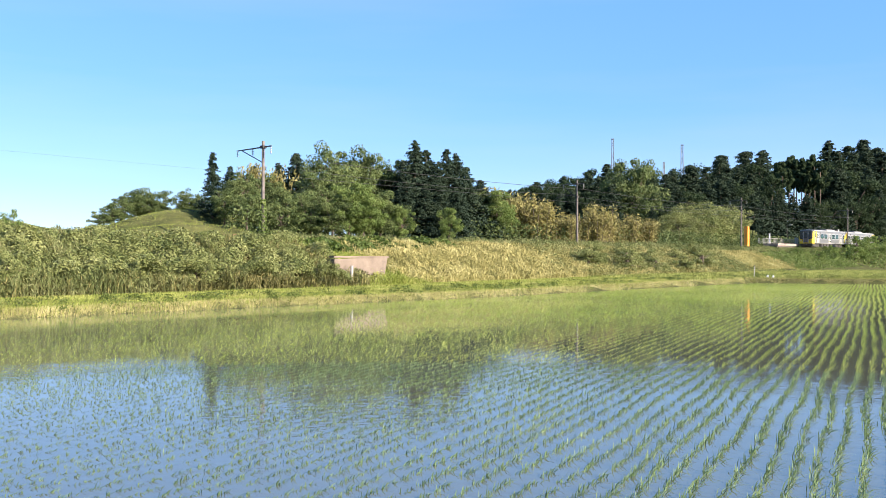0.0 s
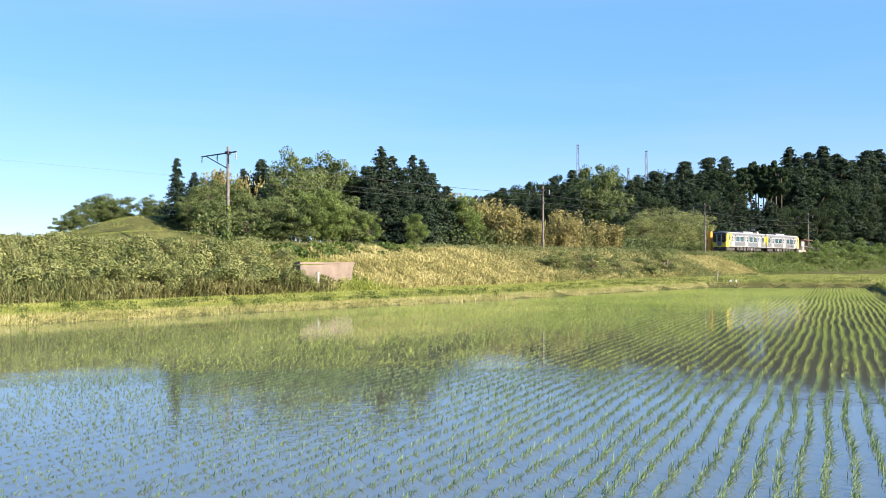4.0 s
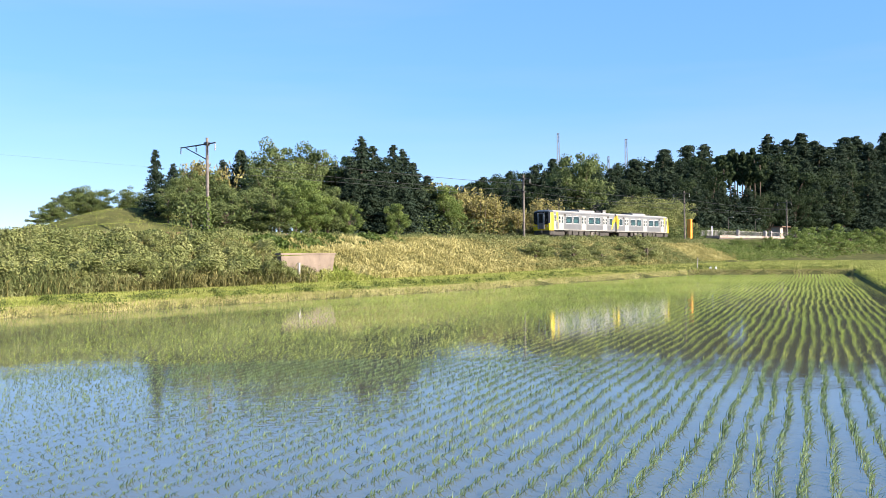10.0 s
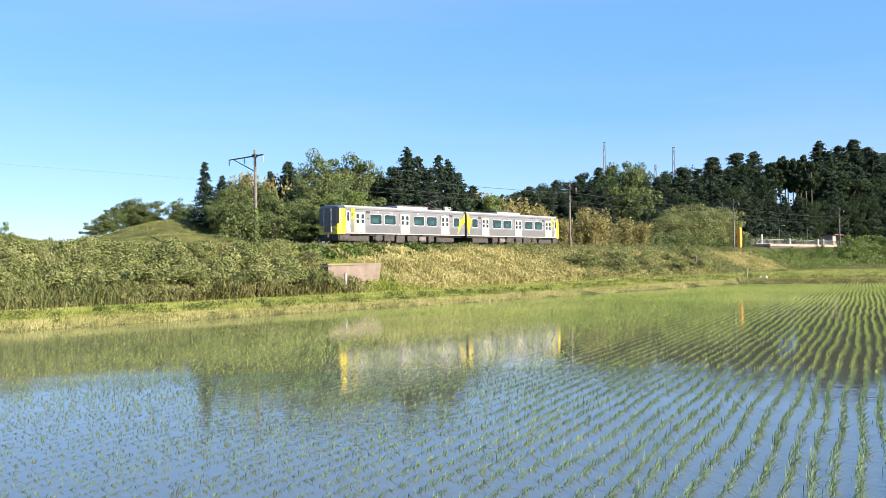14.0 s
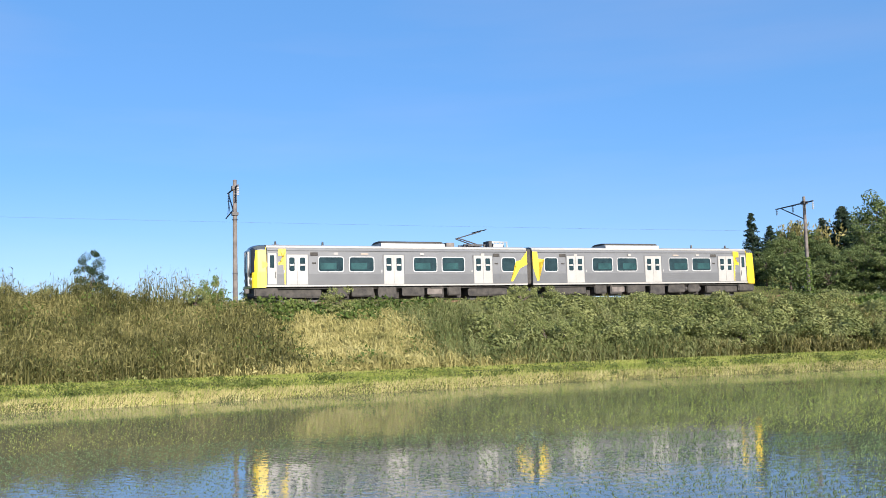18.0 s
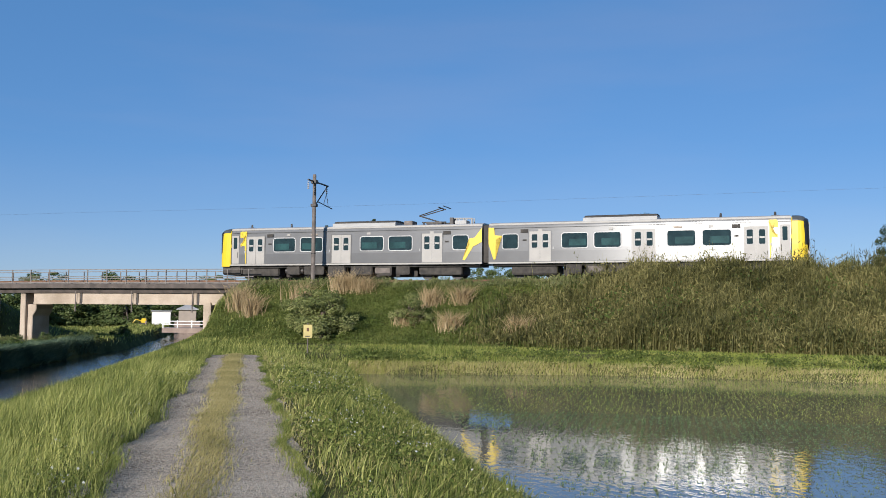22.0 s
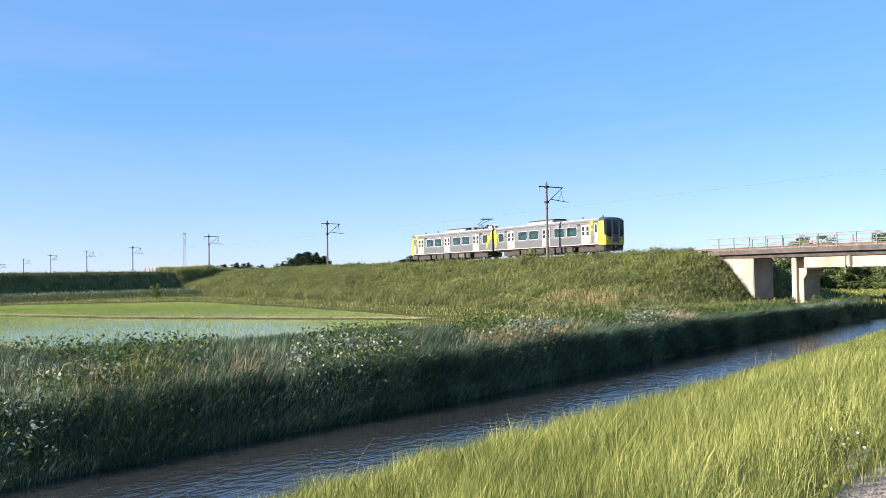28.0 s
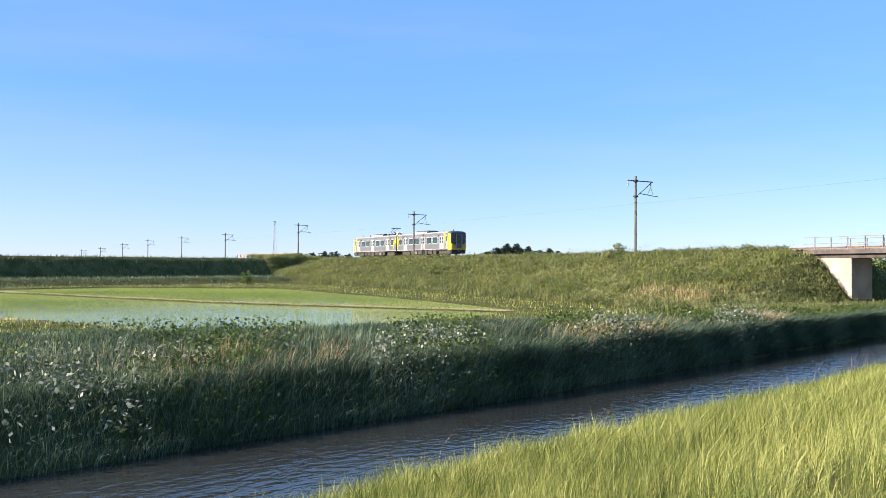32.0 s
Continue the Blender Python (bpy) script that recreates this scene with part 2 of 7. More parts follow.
M_GRANITE = surface("dark_granite", (0.02, 0.02, 0.022), (0.07, 0.07, 0.075), 6.0, 0.8, 0.05, spec=0.1)
M_RICE = leafy("rice_leaf", [(0.115, 0.18, 0.025), (0.25, 0.31, 0.055), (0.45, 0.46, 0.13)], 0.35, 0.05)
M_GRASS = leafy("bright_grass", [(0.032, 0.052, 0.012), (0.185, 0.213, 0.044), (0.62, 0.58, 0.19)], 0.4, 0.5, speck=0.7)
M_VERGE = leafy("verge_grass", [(0.10, 0.15, 0.024), (0.255, 0.285, 0.053), (0.46, 0.42, 0.14)], 0.4, 0.35)
M_NEAR = leafy("near_verge_grass", [(0.055, 0.085, 0.016), (0.17, 0.195, 0.042), (0.43, 0.395, 0.135)], 0.4, 0.8, speck=0.55)
M_EDGE = leafy("edge_straw", [(0.19, 0.18, 0.065), (0.40, 0.345, 0.145), (0.58, 0.50, 0.25)], 0.3, 0.4)
M_BUND = leafy("bund_straw", [(0.30, 0.25, 0.13), (0.46, 0.39, 0.22), (0.60, 0.52, 0.33)], 0.2, 0.3)
M_DRY = leafy("dry_grass", [(0.115, 0.12, 0.036), (0.34, 0.295, 0.105), (0.56, 0.49, 0.225)], 0.3, 0.4)
M_STRAW = leafy("pale_straw", [(0.26, 0.18, 0.085), (0.42, 0.31, 0.165), (0.54, 0.42, 0.25)], 0.25, 0.3)
M_REED = leafy("reed_leaf", [(0.03, 0.034, 0.010), (0.115, 0.108, 0.033), (0.30, 0.26, 0.10)], 0.3, 0.3, speck=0.75)
M_KUDZU = leafy("creeper_leaf", [(0.035, 0.058, 0.012), (0.075, 0.108, 0.023), (0.155, 0.185, 0.045)], 0.3, 0.25)
M_SHRUB = leafy("shrub_leaf", [(0.06, 0.08, 0.022), (0.185, 0.20, 0.064), (0.37, 0.365, 0.15)], 0.3, 0.45)
# grass turned away from the sun: shade painted in as dark bluish green, tips lighter
M_BANK_SHADE = leafy("bank_grass", [(0.020, 0.040, 0.028), (0.082, 0.124, 0.074), (0.33, 0.39, 0.235)], 0.35, 0.5, speck=0.6)
M_CEDAR = leafy("cedar_needles", [(0.011, 0.021, 0.013), (0.024, 0.038, 0.021), (0.052, 0.067, 0.034)], 0.12, 0.3, 0.8)
M_LEAF = leafy("broad_leaf", [(0.036, 0.056, 0.017), (0.088, 0.115, 0.034), (0.21, 0.235, 0.085)], 0.3, 0.3, speck=0.65)
M_LIGHT = leafy("young_leaf", [(0.06, 0.092, 0.02), (0.125, 0.168, 0.04), (0.235, 0.27, 0.078)], 0.35, 0.3)
M_BAMBOO = leafy("bamboo_leaf", [(0.10, 0.098, 0.03), (0.235, 0.20, 0.065), (0.38, 0.325, 0.13)], 0.3, 0.3)
M_FLOWER = leafy("white_flower", [(0.360, 0.360, 0.302), (0.490, 0.482, 0.418), (0.576, 0.569, 0.518)], 0.3, 1.0)


# ---------------------------------------------------------------- mesh helpers
def mesh_arrays(name, verts, faces, mat, smooth=False):
    """A mesh from arrays: verts (n, 3), faces (m, k)."""
    verts, faces = np.asarray(verts, np.float32), np.asarray(faces, np.int32)
    me = bpy.data.meshes.new(name)
    me.vertices.add(len(verts))
    me.vertices.foreach_set("co", verts.ravel())
    m, k = faces.shape
    me.loops.add(m * k)
    me.loops.foreach_set("vertex_index", faces.ravel())
    me.polygons.add(m)
    me.polygons.foreach_set("loop_start", np.arange(0, m * k, k, dtype=np.int32))
    if smooth:
        me.polygons.foreach_set("use_smooth", np.ones(m, bool))
    me.update(calc_edges=True)
    me.materials.append(mat)
    return me


def part(name, bm, mat, parent=None, label="", at=None, smooth=False):
    me = bpy.data.meshes.new(name)
    bm.to_mesh(me)
    bm.free()
    me.materials.append(mat)
    if smooth:
        for p in me.polygons:
            p.use_smooth = True
    ob = new(name, me)
    if parent:
        ob.parent = parent
    if at:
        ob.matrix_basis = at
    if label:
        ob["label"] = label
    return ob


def share(name, me, parent, m):
    ob = new(name, me)
    ob.parent = parent
    ob.matrix_basis = m
    return ob


def thing(name, m, label, category, group="", kind=""):
    ob = new(name)
    ob.matrix_basis = m
    return tagged(ob, label, category, group, kind)


def add_box(bm, x0, x1, y0, y1, z0, z1, bevel=0.0):
    r = bmesh.ops.create_cube(bm, size=1)
    for v in r["verts"]:
        v.co = Vector(((x0 + x1) / 2 + v.co.x * (x1 - x0), (y0 + y1) / 2 + v.co.y * (y1 - y0), (z0 + z1) / 2 + v.co.z * (z1 - z0)))
    if bevel:
        es = list({e for v in r["verts"] for e in v.link_edges})
        bmesh.ops.bevel(bm, geom=es, offset=bevel, segments=2, affect="EDGES")
    return bm


def box(x0, x1, y0, y1, z0, z1, bevel=0.0):
    return add_box(bmesh.new(), x0, x1, y0, y1, z0, z1, bevel)


def add_rod(bm, a, b, r0, r1=None, seg=8):
    a, b = Vector(a), Vector(b)
    d = b - a
    m = Matrix.Translation((a + b) / 2) @ d.to_track_quat("Z", "Y").to_matrix().to_4x4()
    bmesh.ops.create_cone(bm, cap_ends=True, segments=seg, radius1=r0, radius2=r0 if r1 is None else r1, depth=d.length, matrix=m)
    return bm


def rod(a, b, r0, r1=None, seg=8):
    return add_rod(bmesh.new(), a, b, r0, r1, seg)


def loft(rings, close=True):
    """A skin over rings of equally many points, capped at both ends."""
    bm = bmesh.new()
    rows = [[bm.verts.new(p) for p in ring] for ring in rings]
    n = len(rows[0])
    for a, b in zip(rows, rows[1:]):
        for i in range(n):
            bm.faces.new((a[i], a[(i + 1) % n], b[(i + 1) % n], b[i]))
    if close:
        bm.faces.new(rows[0][::-1])
        bm.faces.new(rows[-1])
    bmesh.ops.recalc_face_normals(bm, faces=bm.faces)
    return bm


# ---------------------------------------------------------------- the plan
KNOTS = (-400, -250, -150, -80, 0, 80, 150, 250, 400)
BENDS = (0.0, 0.0, 0.41, 0.42, 2.41, 0.36, 0.22, 0.27, 0.27)      # curvature per km
TS = np.arange(-420, 640.01, 2.0)
_bend = np.interp(TS, KNOTS, BENDS) / 1000
_i0 = 210
_psi = np.cumsum(_bend) * 2.0
_psi = _psi - _psi[_i0] + radians(236.47)
_x, _y = np.cumsum(np.cos(_psi)) * 2, np.cumsum(np.sin(_psi)) * 2
TX = _x - _x[_i0] - math.sin(radians(60)) * 58.39 + 1.4 * np.sin(_psi)
TY = _y - _y[_i0] + math.cos(radians(60)) * 58.39 - 1.4 * np.cos(_psi)
RAIL_S = (-420, -200, -131, -85, -45, 0, 22, 48, 68, 87, 127, 166, 400, 640)
RAIL_Z = (5.1, 4.95, 4.80, 4.74, 4.60, 4.48, 4.36, 4.32, 4.14, 3.94, 3.70, 3.48, 3.3, 3.2)


def track(s, u=0.0, dz=0.0):
    """The point at s metres along the line, u metres to the paddy's side, dz above the rails; and the heading."""
    x, y, a = np.interp(s, TS, TX), np.interp(s, TS, TY), np.interp(s, TS, _psi)
    return Vector((x - math.sin(a) * u, y + math.cos(a) * u, np.interp(s, RAIL_S, RAIL_Z) + dz)), float(a)


def s_at(az, u=0.0):
    """Where along the line a place u metres to its side is seen in the direction az from the eye."""
    x, y = TX - np.sin(_psi) * u, TY + np.cos(_psi) * u
    a = np.degrees(np.arctan2(-x, y))
    return float(np.interp(az, a[30:], TS[30:]))


def polar(az, d):
    return -math.sin(radians(az)) * d, math.cos(radians(az)) * d


NEAR_W = ((-300, -120, -90, -72, -52, -38, -28, -22, -15, -10, 0, 40), (-2.0, -2.0, -3.0, -4.9, -7.2, -8.0, -8.7, -9.3, -10.2, -10.5, -10.7, -10.9))
FAR_W = ((-300, -120, -84, -70, -57, -44, -34, -24, -17, -10, 40), (-8.0, -6.8, -8.0, -10.1, -11.7, -12.9, -13.6, -14.2, -15.1, -15.9, -22))
CREST = ((-300, -120, -84, -70, -57, -49, -34, -27.5, -21, -16, 40), (-11, -10.2, -11.3, -13.0, -14.5, -16.0, -18.6, -19.9, -22.7, -26, -45))
CANAL_Z, LEFT_Z = -1.2, -0.8
PADDY = np.array([(-36.3, 4.6), (-36.0, 6.0), (-34.8, 14.0), (-29.9, 22.6), (-25.0, 30.0), (-18.0, 41.3), (-9.0, 51.3), (3.6, 64.6), (18.0, 82.5), (37.2, 105.5),
                  (53.7, 99.4), (34.0, 59.5), (6.9, 3.7), (-12.0, 3.7), (-26.0, 4.2)])


WET = (np.array([(-29, -34), (-29, -106), (-51.3, -106), (-51.3, -64), (-57, -36)]), np.array([(-53.0, -64), (-53.0, -107), (-70, -108), (-86, -92), (-75, -66), (-64.5, -45), (-59, -37)]))
BUND = ((-107, -64, -36), (-52.1, -52.1, -58.0))


def smooth(x, a, b):
    t = np.clip((x - a) / (b - a), 0, 1)
    return t * t * (3 - 2 * t)


def poly_dist(x, y, poly):
    """Signed distance to a polygon: negative inside."""
    d2 = np.full(x.shape, 1e9)
    inside = np.zeros(x.shape, bool)
    for (x0, y0), (x1, y1) in zip(poly, np.roll(poly, -1, 0)):
        ex, ey = x1 - x0, y1 - y0
        t = np.clip(((x - x0) * ex + (y - y0) * ey) / (ex * ex + ey * ey), 0, 1)
        d2 = np.minimum(d2, (x - x0 - t * ex) ** 2 + (y - y0 - t * ey) ** 2)
        c = (y0 > y) != (y1 > y)
        inside ^= c & (x < ex * (y - y0) / (ey if ey else 1e-9) + x0)
    return np.where(inside, -1, 1) * np.sqrt(d2)


def track_coords(x, y):
    """s and signed offset (positive towards the paddy) of places."""
    best, s, u = np.full(x.shape, 1e12), np.zeros(x.shape), np.zeros(x.shape)
    for i in range(0, len(TS), 2):
        dx, dy = x - TX[i], y - TY[i]
        d = dx * dx + dy * dy
        k = d < best
        best = np.where(k, d, best)
        ca, sa = math.cos(_psi[i]), math.sin(_psi[i])
        s = np.where(k, TS[i] + dx * ca + dy * sa, s)
        u = np.where(k, -dx * sa + dy * ca, u)
    return s, u


def ground_z(x, y):
    x, y = np.asarray(x, float), np.asarray(y, float)
    n, f, c = np.interp(x, *NEAR_W), np.interp(x, *FAR_W), np.interp(x, *CREST)
    d = np.hypot(x, y)
    # land on the paddy's side, with the road's bank and the canal
    away = smooth(-x, 33, 38)
    field = 0.55 + 0.25 * smooth(d, 60, 120)
    pd = poly_dist(x, y, PADDY)
    field = -0.3 + (field + 0.3) * (0.8 * smooth(pd, -0.5, 0.5) + 0.2 * smooth(pd, 0.5, 5.0))
    crest = 1.05 - 0.18 * smooth(-x, 12, 30) - 0.32 * away
    bank = np.where(y < -1.6, crest + (CANAL_Z - crest) * np.clip((-1.6 - y) / np.maximum(-1.6 - n, 0.3), 0, 1.5) ** 0.9, crest)
    bank = np.where(y < n, np.maximum(CANAL_Z - (n - y) * 0.6, CANAL_Z - 0.9), bank)
    side = smooth(y, 1.5, 3.7)
    bank = np.where(y > 1.5, crest * (1 - side) + field * side, bank)
    z = np.where(y > 3.7, field, bank)
    # far bank of the canal and the lower land behind it
    rise = np.clip((f - y) / np.maximum(f - c, 0.3), 0, 1)
    brow = np.interp(x, (-60, -46, -30), (-0.25, 0.05, 0.42))
    far = CANAL_Z + 0.95 * smooth(rise, 0, 0.15) + (brow - CANAL_Z - 0.95) * rise
    far = np.where(y < c, brow + (LEFT_Z - brow) * smooth(c - y, 0.6, 6.0), far)
    far = np.where(y > f, np.maximum(CANAL_Z - (y - f) * 0.6, CANAL_Z - 0.9), far)
    z = np.where(y < (n + f) / 2, far, z)
    for wet in WET:
        z = z - 0.4 * (1 - smooth(poly_dist(x, y, wet), -1.2, 0.1)) * (y < c - 5)
    # the levee across the lower land
    lev = (LEFT_Z + 0.9 * smooth(-y, 112, 116) + 3.1 * smooth(-y, 123, 128.5)) * 1.0
    z = np.where((y < -108) & (x < 150), np.maximum(z, np.where(y < -135, np.maximum(lev - 3.6 * smooth(-y, 137, 146), -0.5), lev)), z)
    # railway embankment
    s, u = track_coords(x, y)
    rail = np.interp(s, RAIL_S, RAIL_Z)
    toe = np.interp(s, (-80, 30, 55, 80), (12.0, 13.5, 14.0, 17.0))
    gap = np.where(s < 47, 1 - smooth(s, 31.5, 36.5), smooth(s, 53.4, 59.8))
    gap = np.where((s < 47) & (u > 1.5), gap * (1 - smooth(np.degrees(np.arctan2(-x, y)), 90.4, 91.6)), gap)
    top = rail - 0.5
    base = np.where(s > 47, np.minimum(z, 0.3), z)
    slope = 1 - np.clip((np.abs(u) - 3.3) / (toe - 3.3), 0, 1)
    slope = slope * (0.85 + 0.15 * slope)
    emb = base + (top - base) * slope * gap
    z = np.where((np.abs(u) < toe) & (gap > 0), np.maximum(z, emb), z)
    # high land and hills behind the line
    back = smooth(-u, 3.0, 5.0) * (1 - smooth(s, 5, 28)) * (1 - smooth(d, 420, 700))
    az = np.degrees(np.arctan2(-x, y))
    hill = top * 1.0
    hill = hill + 3.7 * np.exp(-((az - 33) / np.where(az > 33, 8.5, 12.0)) ** 2) * smooth(az, 17.5, 23.0) * smooth(-u, 8, 23)
    hill = hill + 3.7 * smooth(az, 22.5, 13.4) * smooth(az, 8.0, 11.5) * (0.45 * smooth(-u, 7, 11) + 0.55 * smooth(-u, 13, 21))
    hill = hill + 8.0 * smooth(-az, 1, 20) * smooth(-u, 30, 110)
    z = np.where(back > 0, z * (1 - back) + np.maximum(z, hill) * back, z)
    return z


def spread(lo, hi, fine, coarse, far):
    a = list(np.arange(lo, hi + 0.01, fine))
    step, out = fine, a[-1]
    while out < far:
        step = min(step * 1.25, coarse)
        out += step
        a.append(out)
    step, out = fine, a[0]
    while out > -far:
        step = min(step * 1.25, coarse)
        out -= step
        a.insert(0, out)
    return np.array(a)


gx = spread(-140, 60, 1.0, 160, 3200)
gx = np.array(sorted(set(np.round(np.concatenate([gx, np.arange(-60, 8, 0.5)]), 3))))
gy = spread(-135, 130, 1.0, 160, 3200)
gy = np.array(sorted(set(np.round(np.concatenate([gy, np.arange(-27, 8, 0.5)]), 3))))
GX, GY = np.meshgrid(gx, gy)
GZ = ground_z(GX, GY)
GZ = GZ + 0.05 * np.sin(GX * 1.3 + 2 * np.sin(GY * 0.7)) * np.sin(GY * 1.1) * (np.abs(GX) < 140) * ~((np.abs(GY) < 2) & (GX > -40))
idx = np.arange(GX.size).reshape(GX.shape)
quads = np.stack([idx[:-1, :-1], idx[:-1, 1:], idx[1:, 1:], idx[1:, :-1]], -1).reshape(-1, 4)
ground = new("ground", mesh_arrays("ground", np.stack([GX, GY, GZ], -1).reshape(-1, 3), quads, M_SOIL, True))
tagged(ground, "grassy field ground with banks, canal bed and railway embankment", "ground", kind="structure")


def flat_polygon(name, pts, z, mat, label):
    bm = bmesh.new()
    bm.faces.new([bm.verts.new((x, y, z)) for x, y in pts])
    bmesh.ops.triangulate(bm, faces=bm.faces)
    bmesh.ops.recalc_face_normals(bm, faces=bm.faces)
    if sum(f.normal.z for f in bm.faces) < 0:
        bmesh.ops.reverse_faces(bm, faces=bm.faces)
    return tagged(part(name, bm, mat), label, "water", kind="structure")


cx, cy = PADDY.mean(0)
flat_polygon("paddy_water", [(x + 0.6 * np.sign(x - cx), y + 0.6 * np.sign(y - cy)) for x, y in PADDY], 0.0, M_PADDY, "still shallow muddy paddy water mirroring the sky")
xs = list(np.arange(-200, 41, 5.0))
flat_polygon("canal_water", [(x, np.interp(x, *NEAR_W) + 1.2) for x in xs] + [(x, np.interp(x, *FAR_W) - 1.2) for x in xs[::-1]], CANAL_Z, M_CANAL, "rippled brown canal water between grassy banks")
for wet in WET:
    flat_polygon("far_paddy_water", [tuple(p) for p in wet], LEFT_Z - 0.1, M_LOWLAND, "flooded pale paddy strip behind the canal")


# ---------------------------------------------------------------- plants in bulk
WIND = np.array((0.35, 0.94))


def road_mid(x):
    """Where the grassy middle of the track lies."""
    return np.interp(x, (-36, -24, -8.2, 40), (0.33, 0.10, -0.235, -1.2))


def blades(p, h, w, lean=0.3, wind=0.6, single=False, way=None):
    """Blades of grass on points p: (n, 3). Each is a bent, tapering strip."""
    n = len(p)
    h, w = np.broadcast_to(h, n)[:, None], np.broadcast_to(w, n)[:, None]
    a = rng.uniform(0, 2 * np.pi, n)
    side = np.stack([np.cos(a), np.sin(a), np.zeros(n)], 1) * w / 2
    b = rng.uniform(0, 2 * np.pi, n)
    out = np.stack([np.cos(b), np.sin(b)], 1) * (1 - wind) + (WIND if way is None else np.array(way)) * wind
    bend = np.concatenate([out * rng.uniform(0.4, 1.3, (n, 1)) * lean, -0.25 * lean * rng.uniform(0, 1, (n, 1))], 1) * h
    up = np.array((0, 0, 1.0)) * h
    tip = p + up + bend
    if single:
        v = np.stack([p - side, p + side, tip], 1).reshape(-1, 3)
        return v, np.arange(3 * n).reshape(-1, 3)
    mid = p + up * 0.55 + bend * 0.3
    v = np.stack([p - side, p + side, mid - side * 0.8, mid + side * 0.8, tip], 1).reshape(-1, 3)
    k = (np.arange(n) * 5)[:, None, None] + np.array([[0, 1, 3], [0, 3, 2], [2, 3, 4]])[None]
    return v, k.reshape(-1, 3)


def leaves(p, size, flat=0.3, wide=0.38):
    """Leaves on points p: rhombs of any tilt."""
    n = len(p)
    size = np.broadcast_to(size, n)[:, None]
    a = rng.normal(size=(n, 3))
    a[:, 2] *= 1 - flat
    a /= np.linalg.norm(a, axis=1, keepdims=True)
    b = np.cross(a, rng.normal(size=(n, 3)))
    b /= np.linalg.norm(b, axis=1, keepdims=True) + 1e-9
    v = np.stack([p - a * size * 0.6, p + b * size * wide, p + a * size * 0.6, p - b * size * wide], 1).reshape(-1, 3)
    return v, np.arange(4 * n).reshape(-1, 4)


def facing_leaves(p, nrm, size, loose=0.55, g=None):
    """Leaves on points p that face roughly along nrm, so that a clump has a lit and a dark side."""
    g = g or rng
    n = len(p)
    size = np.broadcast_to(size, n)[:, None]
    nrm = nrm / (np.linalg.norm(nrm, axis=1, keepdims=True) + 1e-9) + g.normal(0, loose, (n, 3))
    a = np.cross(nrm, g.normal(size=(n, 3)))
    a /= np.linalg.norm(a, axis=1, keepdims=True) + 1e-9
    b = np.cross(nrm, a)
    b /= np.linalg.norm(b, axis=1, keepdims=True) + 1e-9
    v = np.stack([p - a * size * 0.6, p + b * size * 0.4, p + a * size * 0.6, p - b * size * 0.4], 1).reshape(-1, 3)
    return v, np.arange(4 * n).reshape(-1, 4)


def join(*vf):
    vs, fs, k = [], [], 0
    for v, f in vf:
        vs.append(v)
        fs.append(f + k)
        k += len(v)
    return np.concatenate(vs), np.concatenate(fs)


def stuff(name, vf, mat, label, category):
    return tagged(new(name, mesh_arrays(name, vf[0], vf[1], mat)), label, category, kind="stuff")


def on_ground(x, y, dz=0.0):
    return np.stack([x, y, ground_z(x, y) + dz], 1)


def on_slope(n, s0, s1, u0, u1, dz=0.0):
    """Random places on the embankment: s along the line, u to its side; also thinned by broad patches."""
    s, u = rng.uniform(s0, s1, n), rng.uniform(u0, u1, n)
    s = np.where(s < 31, np.minimum(s + rng.normal(0, 1.3, n), 31), s)
    x, y, a = np.interp(s, TS, TX), np.interp(s, TS, TY), np.interp(s, TS, _psi)
    return on_ground(x - np.sin(a) * u, y + np.cos(a) * u, dz)


def rice():
    d, q = np.array((0.443, 0.8965)), np.array((0.8965, -0.443))
    i, j = np.meshgrid(np.arange(-170, 20), np.arange(-120, 700), indexing="ij")
    i, j = i.ravel(), j.ravel()
    al = j * 0.17 + rng.uniform(-0.03, 0.03, len(i))
    pe = 3.5 + i * 0.30 + 0.05 * np.sin(al * 0.22 + 1.1 * np.sin(i * 0.9)) + 0.03 * np.sin(al * 0.9 + i) + rng.uniform(-0.02, 0.02, len(i))
    x, y = d[0] * al + q[0] * pe, d[1] * al + q[1] * pe
    keep = (poly_dist(x, y, PADDY) < -1.1) & (rng.random(len(i)) > 0.05)
    x, y = x[keep], y[keep]
    dist = np.hypot(x, y)
    vig = np.interp(x + 0.12 * y, (-9, 5), (0.62, 1.1)) * rng.uniform(0.75, 1.15, len(x)) * (0.9 + 0.2 * np.sin(x * 0.21) * np.sin(y * 0.17))
    made = []
    for lo, hi, count, wide, single in ((0, 24, 9, 0.014, False), (24, 55, 4, 0.02, True), (55, 200, 3, 0.03, True)):
        k = (dist >= lo) & (dist < hi)
        c = np.repeat(np.stack([x[k], y[k]], 1), count, 0)
        v = np.repeat(vig[k], count)
        c = c + rng.normal(0, 0.028, c.shape)
        p = np.concatenate([c, np.full((len(c), 1), -0.02)], 1)
        made.append(blades(p, v * rng.uniform(0.065, 0.135, len(p)) * (1.08 if lo == 0 else 1.1), wide * rng.uniform(0.7, 1.2, len(p)), 1.9, 0.55, single, (0.92, 0.3)))
    return made[0], join(*made[1:])


M_TURF = leafy("slope_turf", [(0.045, 0.070, 0.014), (0.115, 0.14, 0.03), (0.25, 0.245, 0.07)], 0.35, 0.3)
M_SEED = leafy("seedling_leaf", [(0.06, 0.105, 0.034), (0.125, 0.18, 0.066), (0.28, 0.335, 0.16)], 0.3, 0.1)
_near, _far = rice()
stuff("rice_seedlings", _near, M_SEED, "young dark green rice seedlings in rows standing in water", "rice")
stuff("rice_rows", _far, M_RICE, "rows of young yellowish green rice across the paddy", "rice")


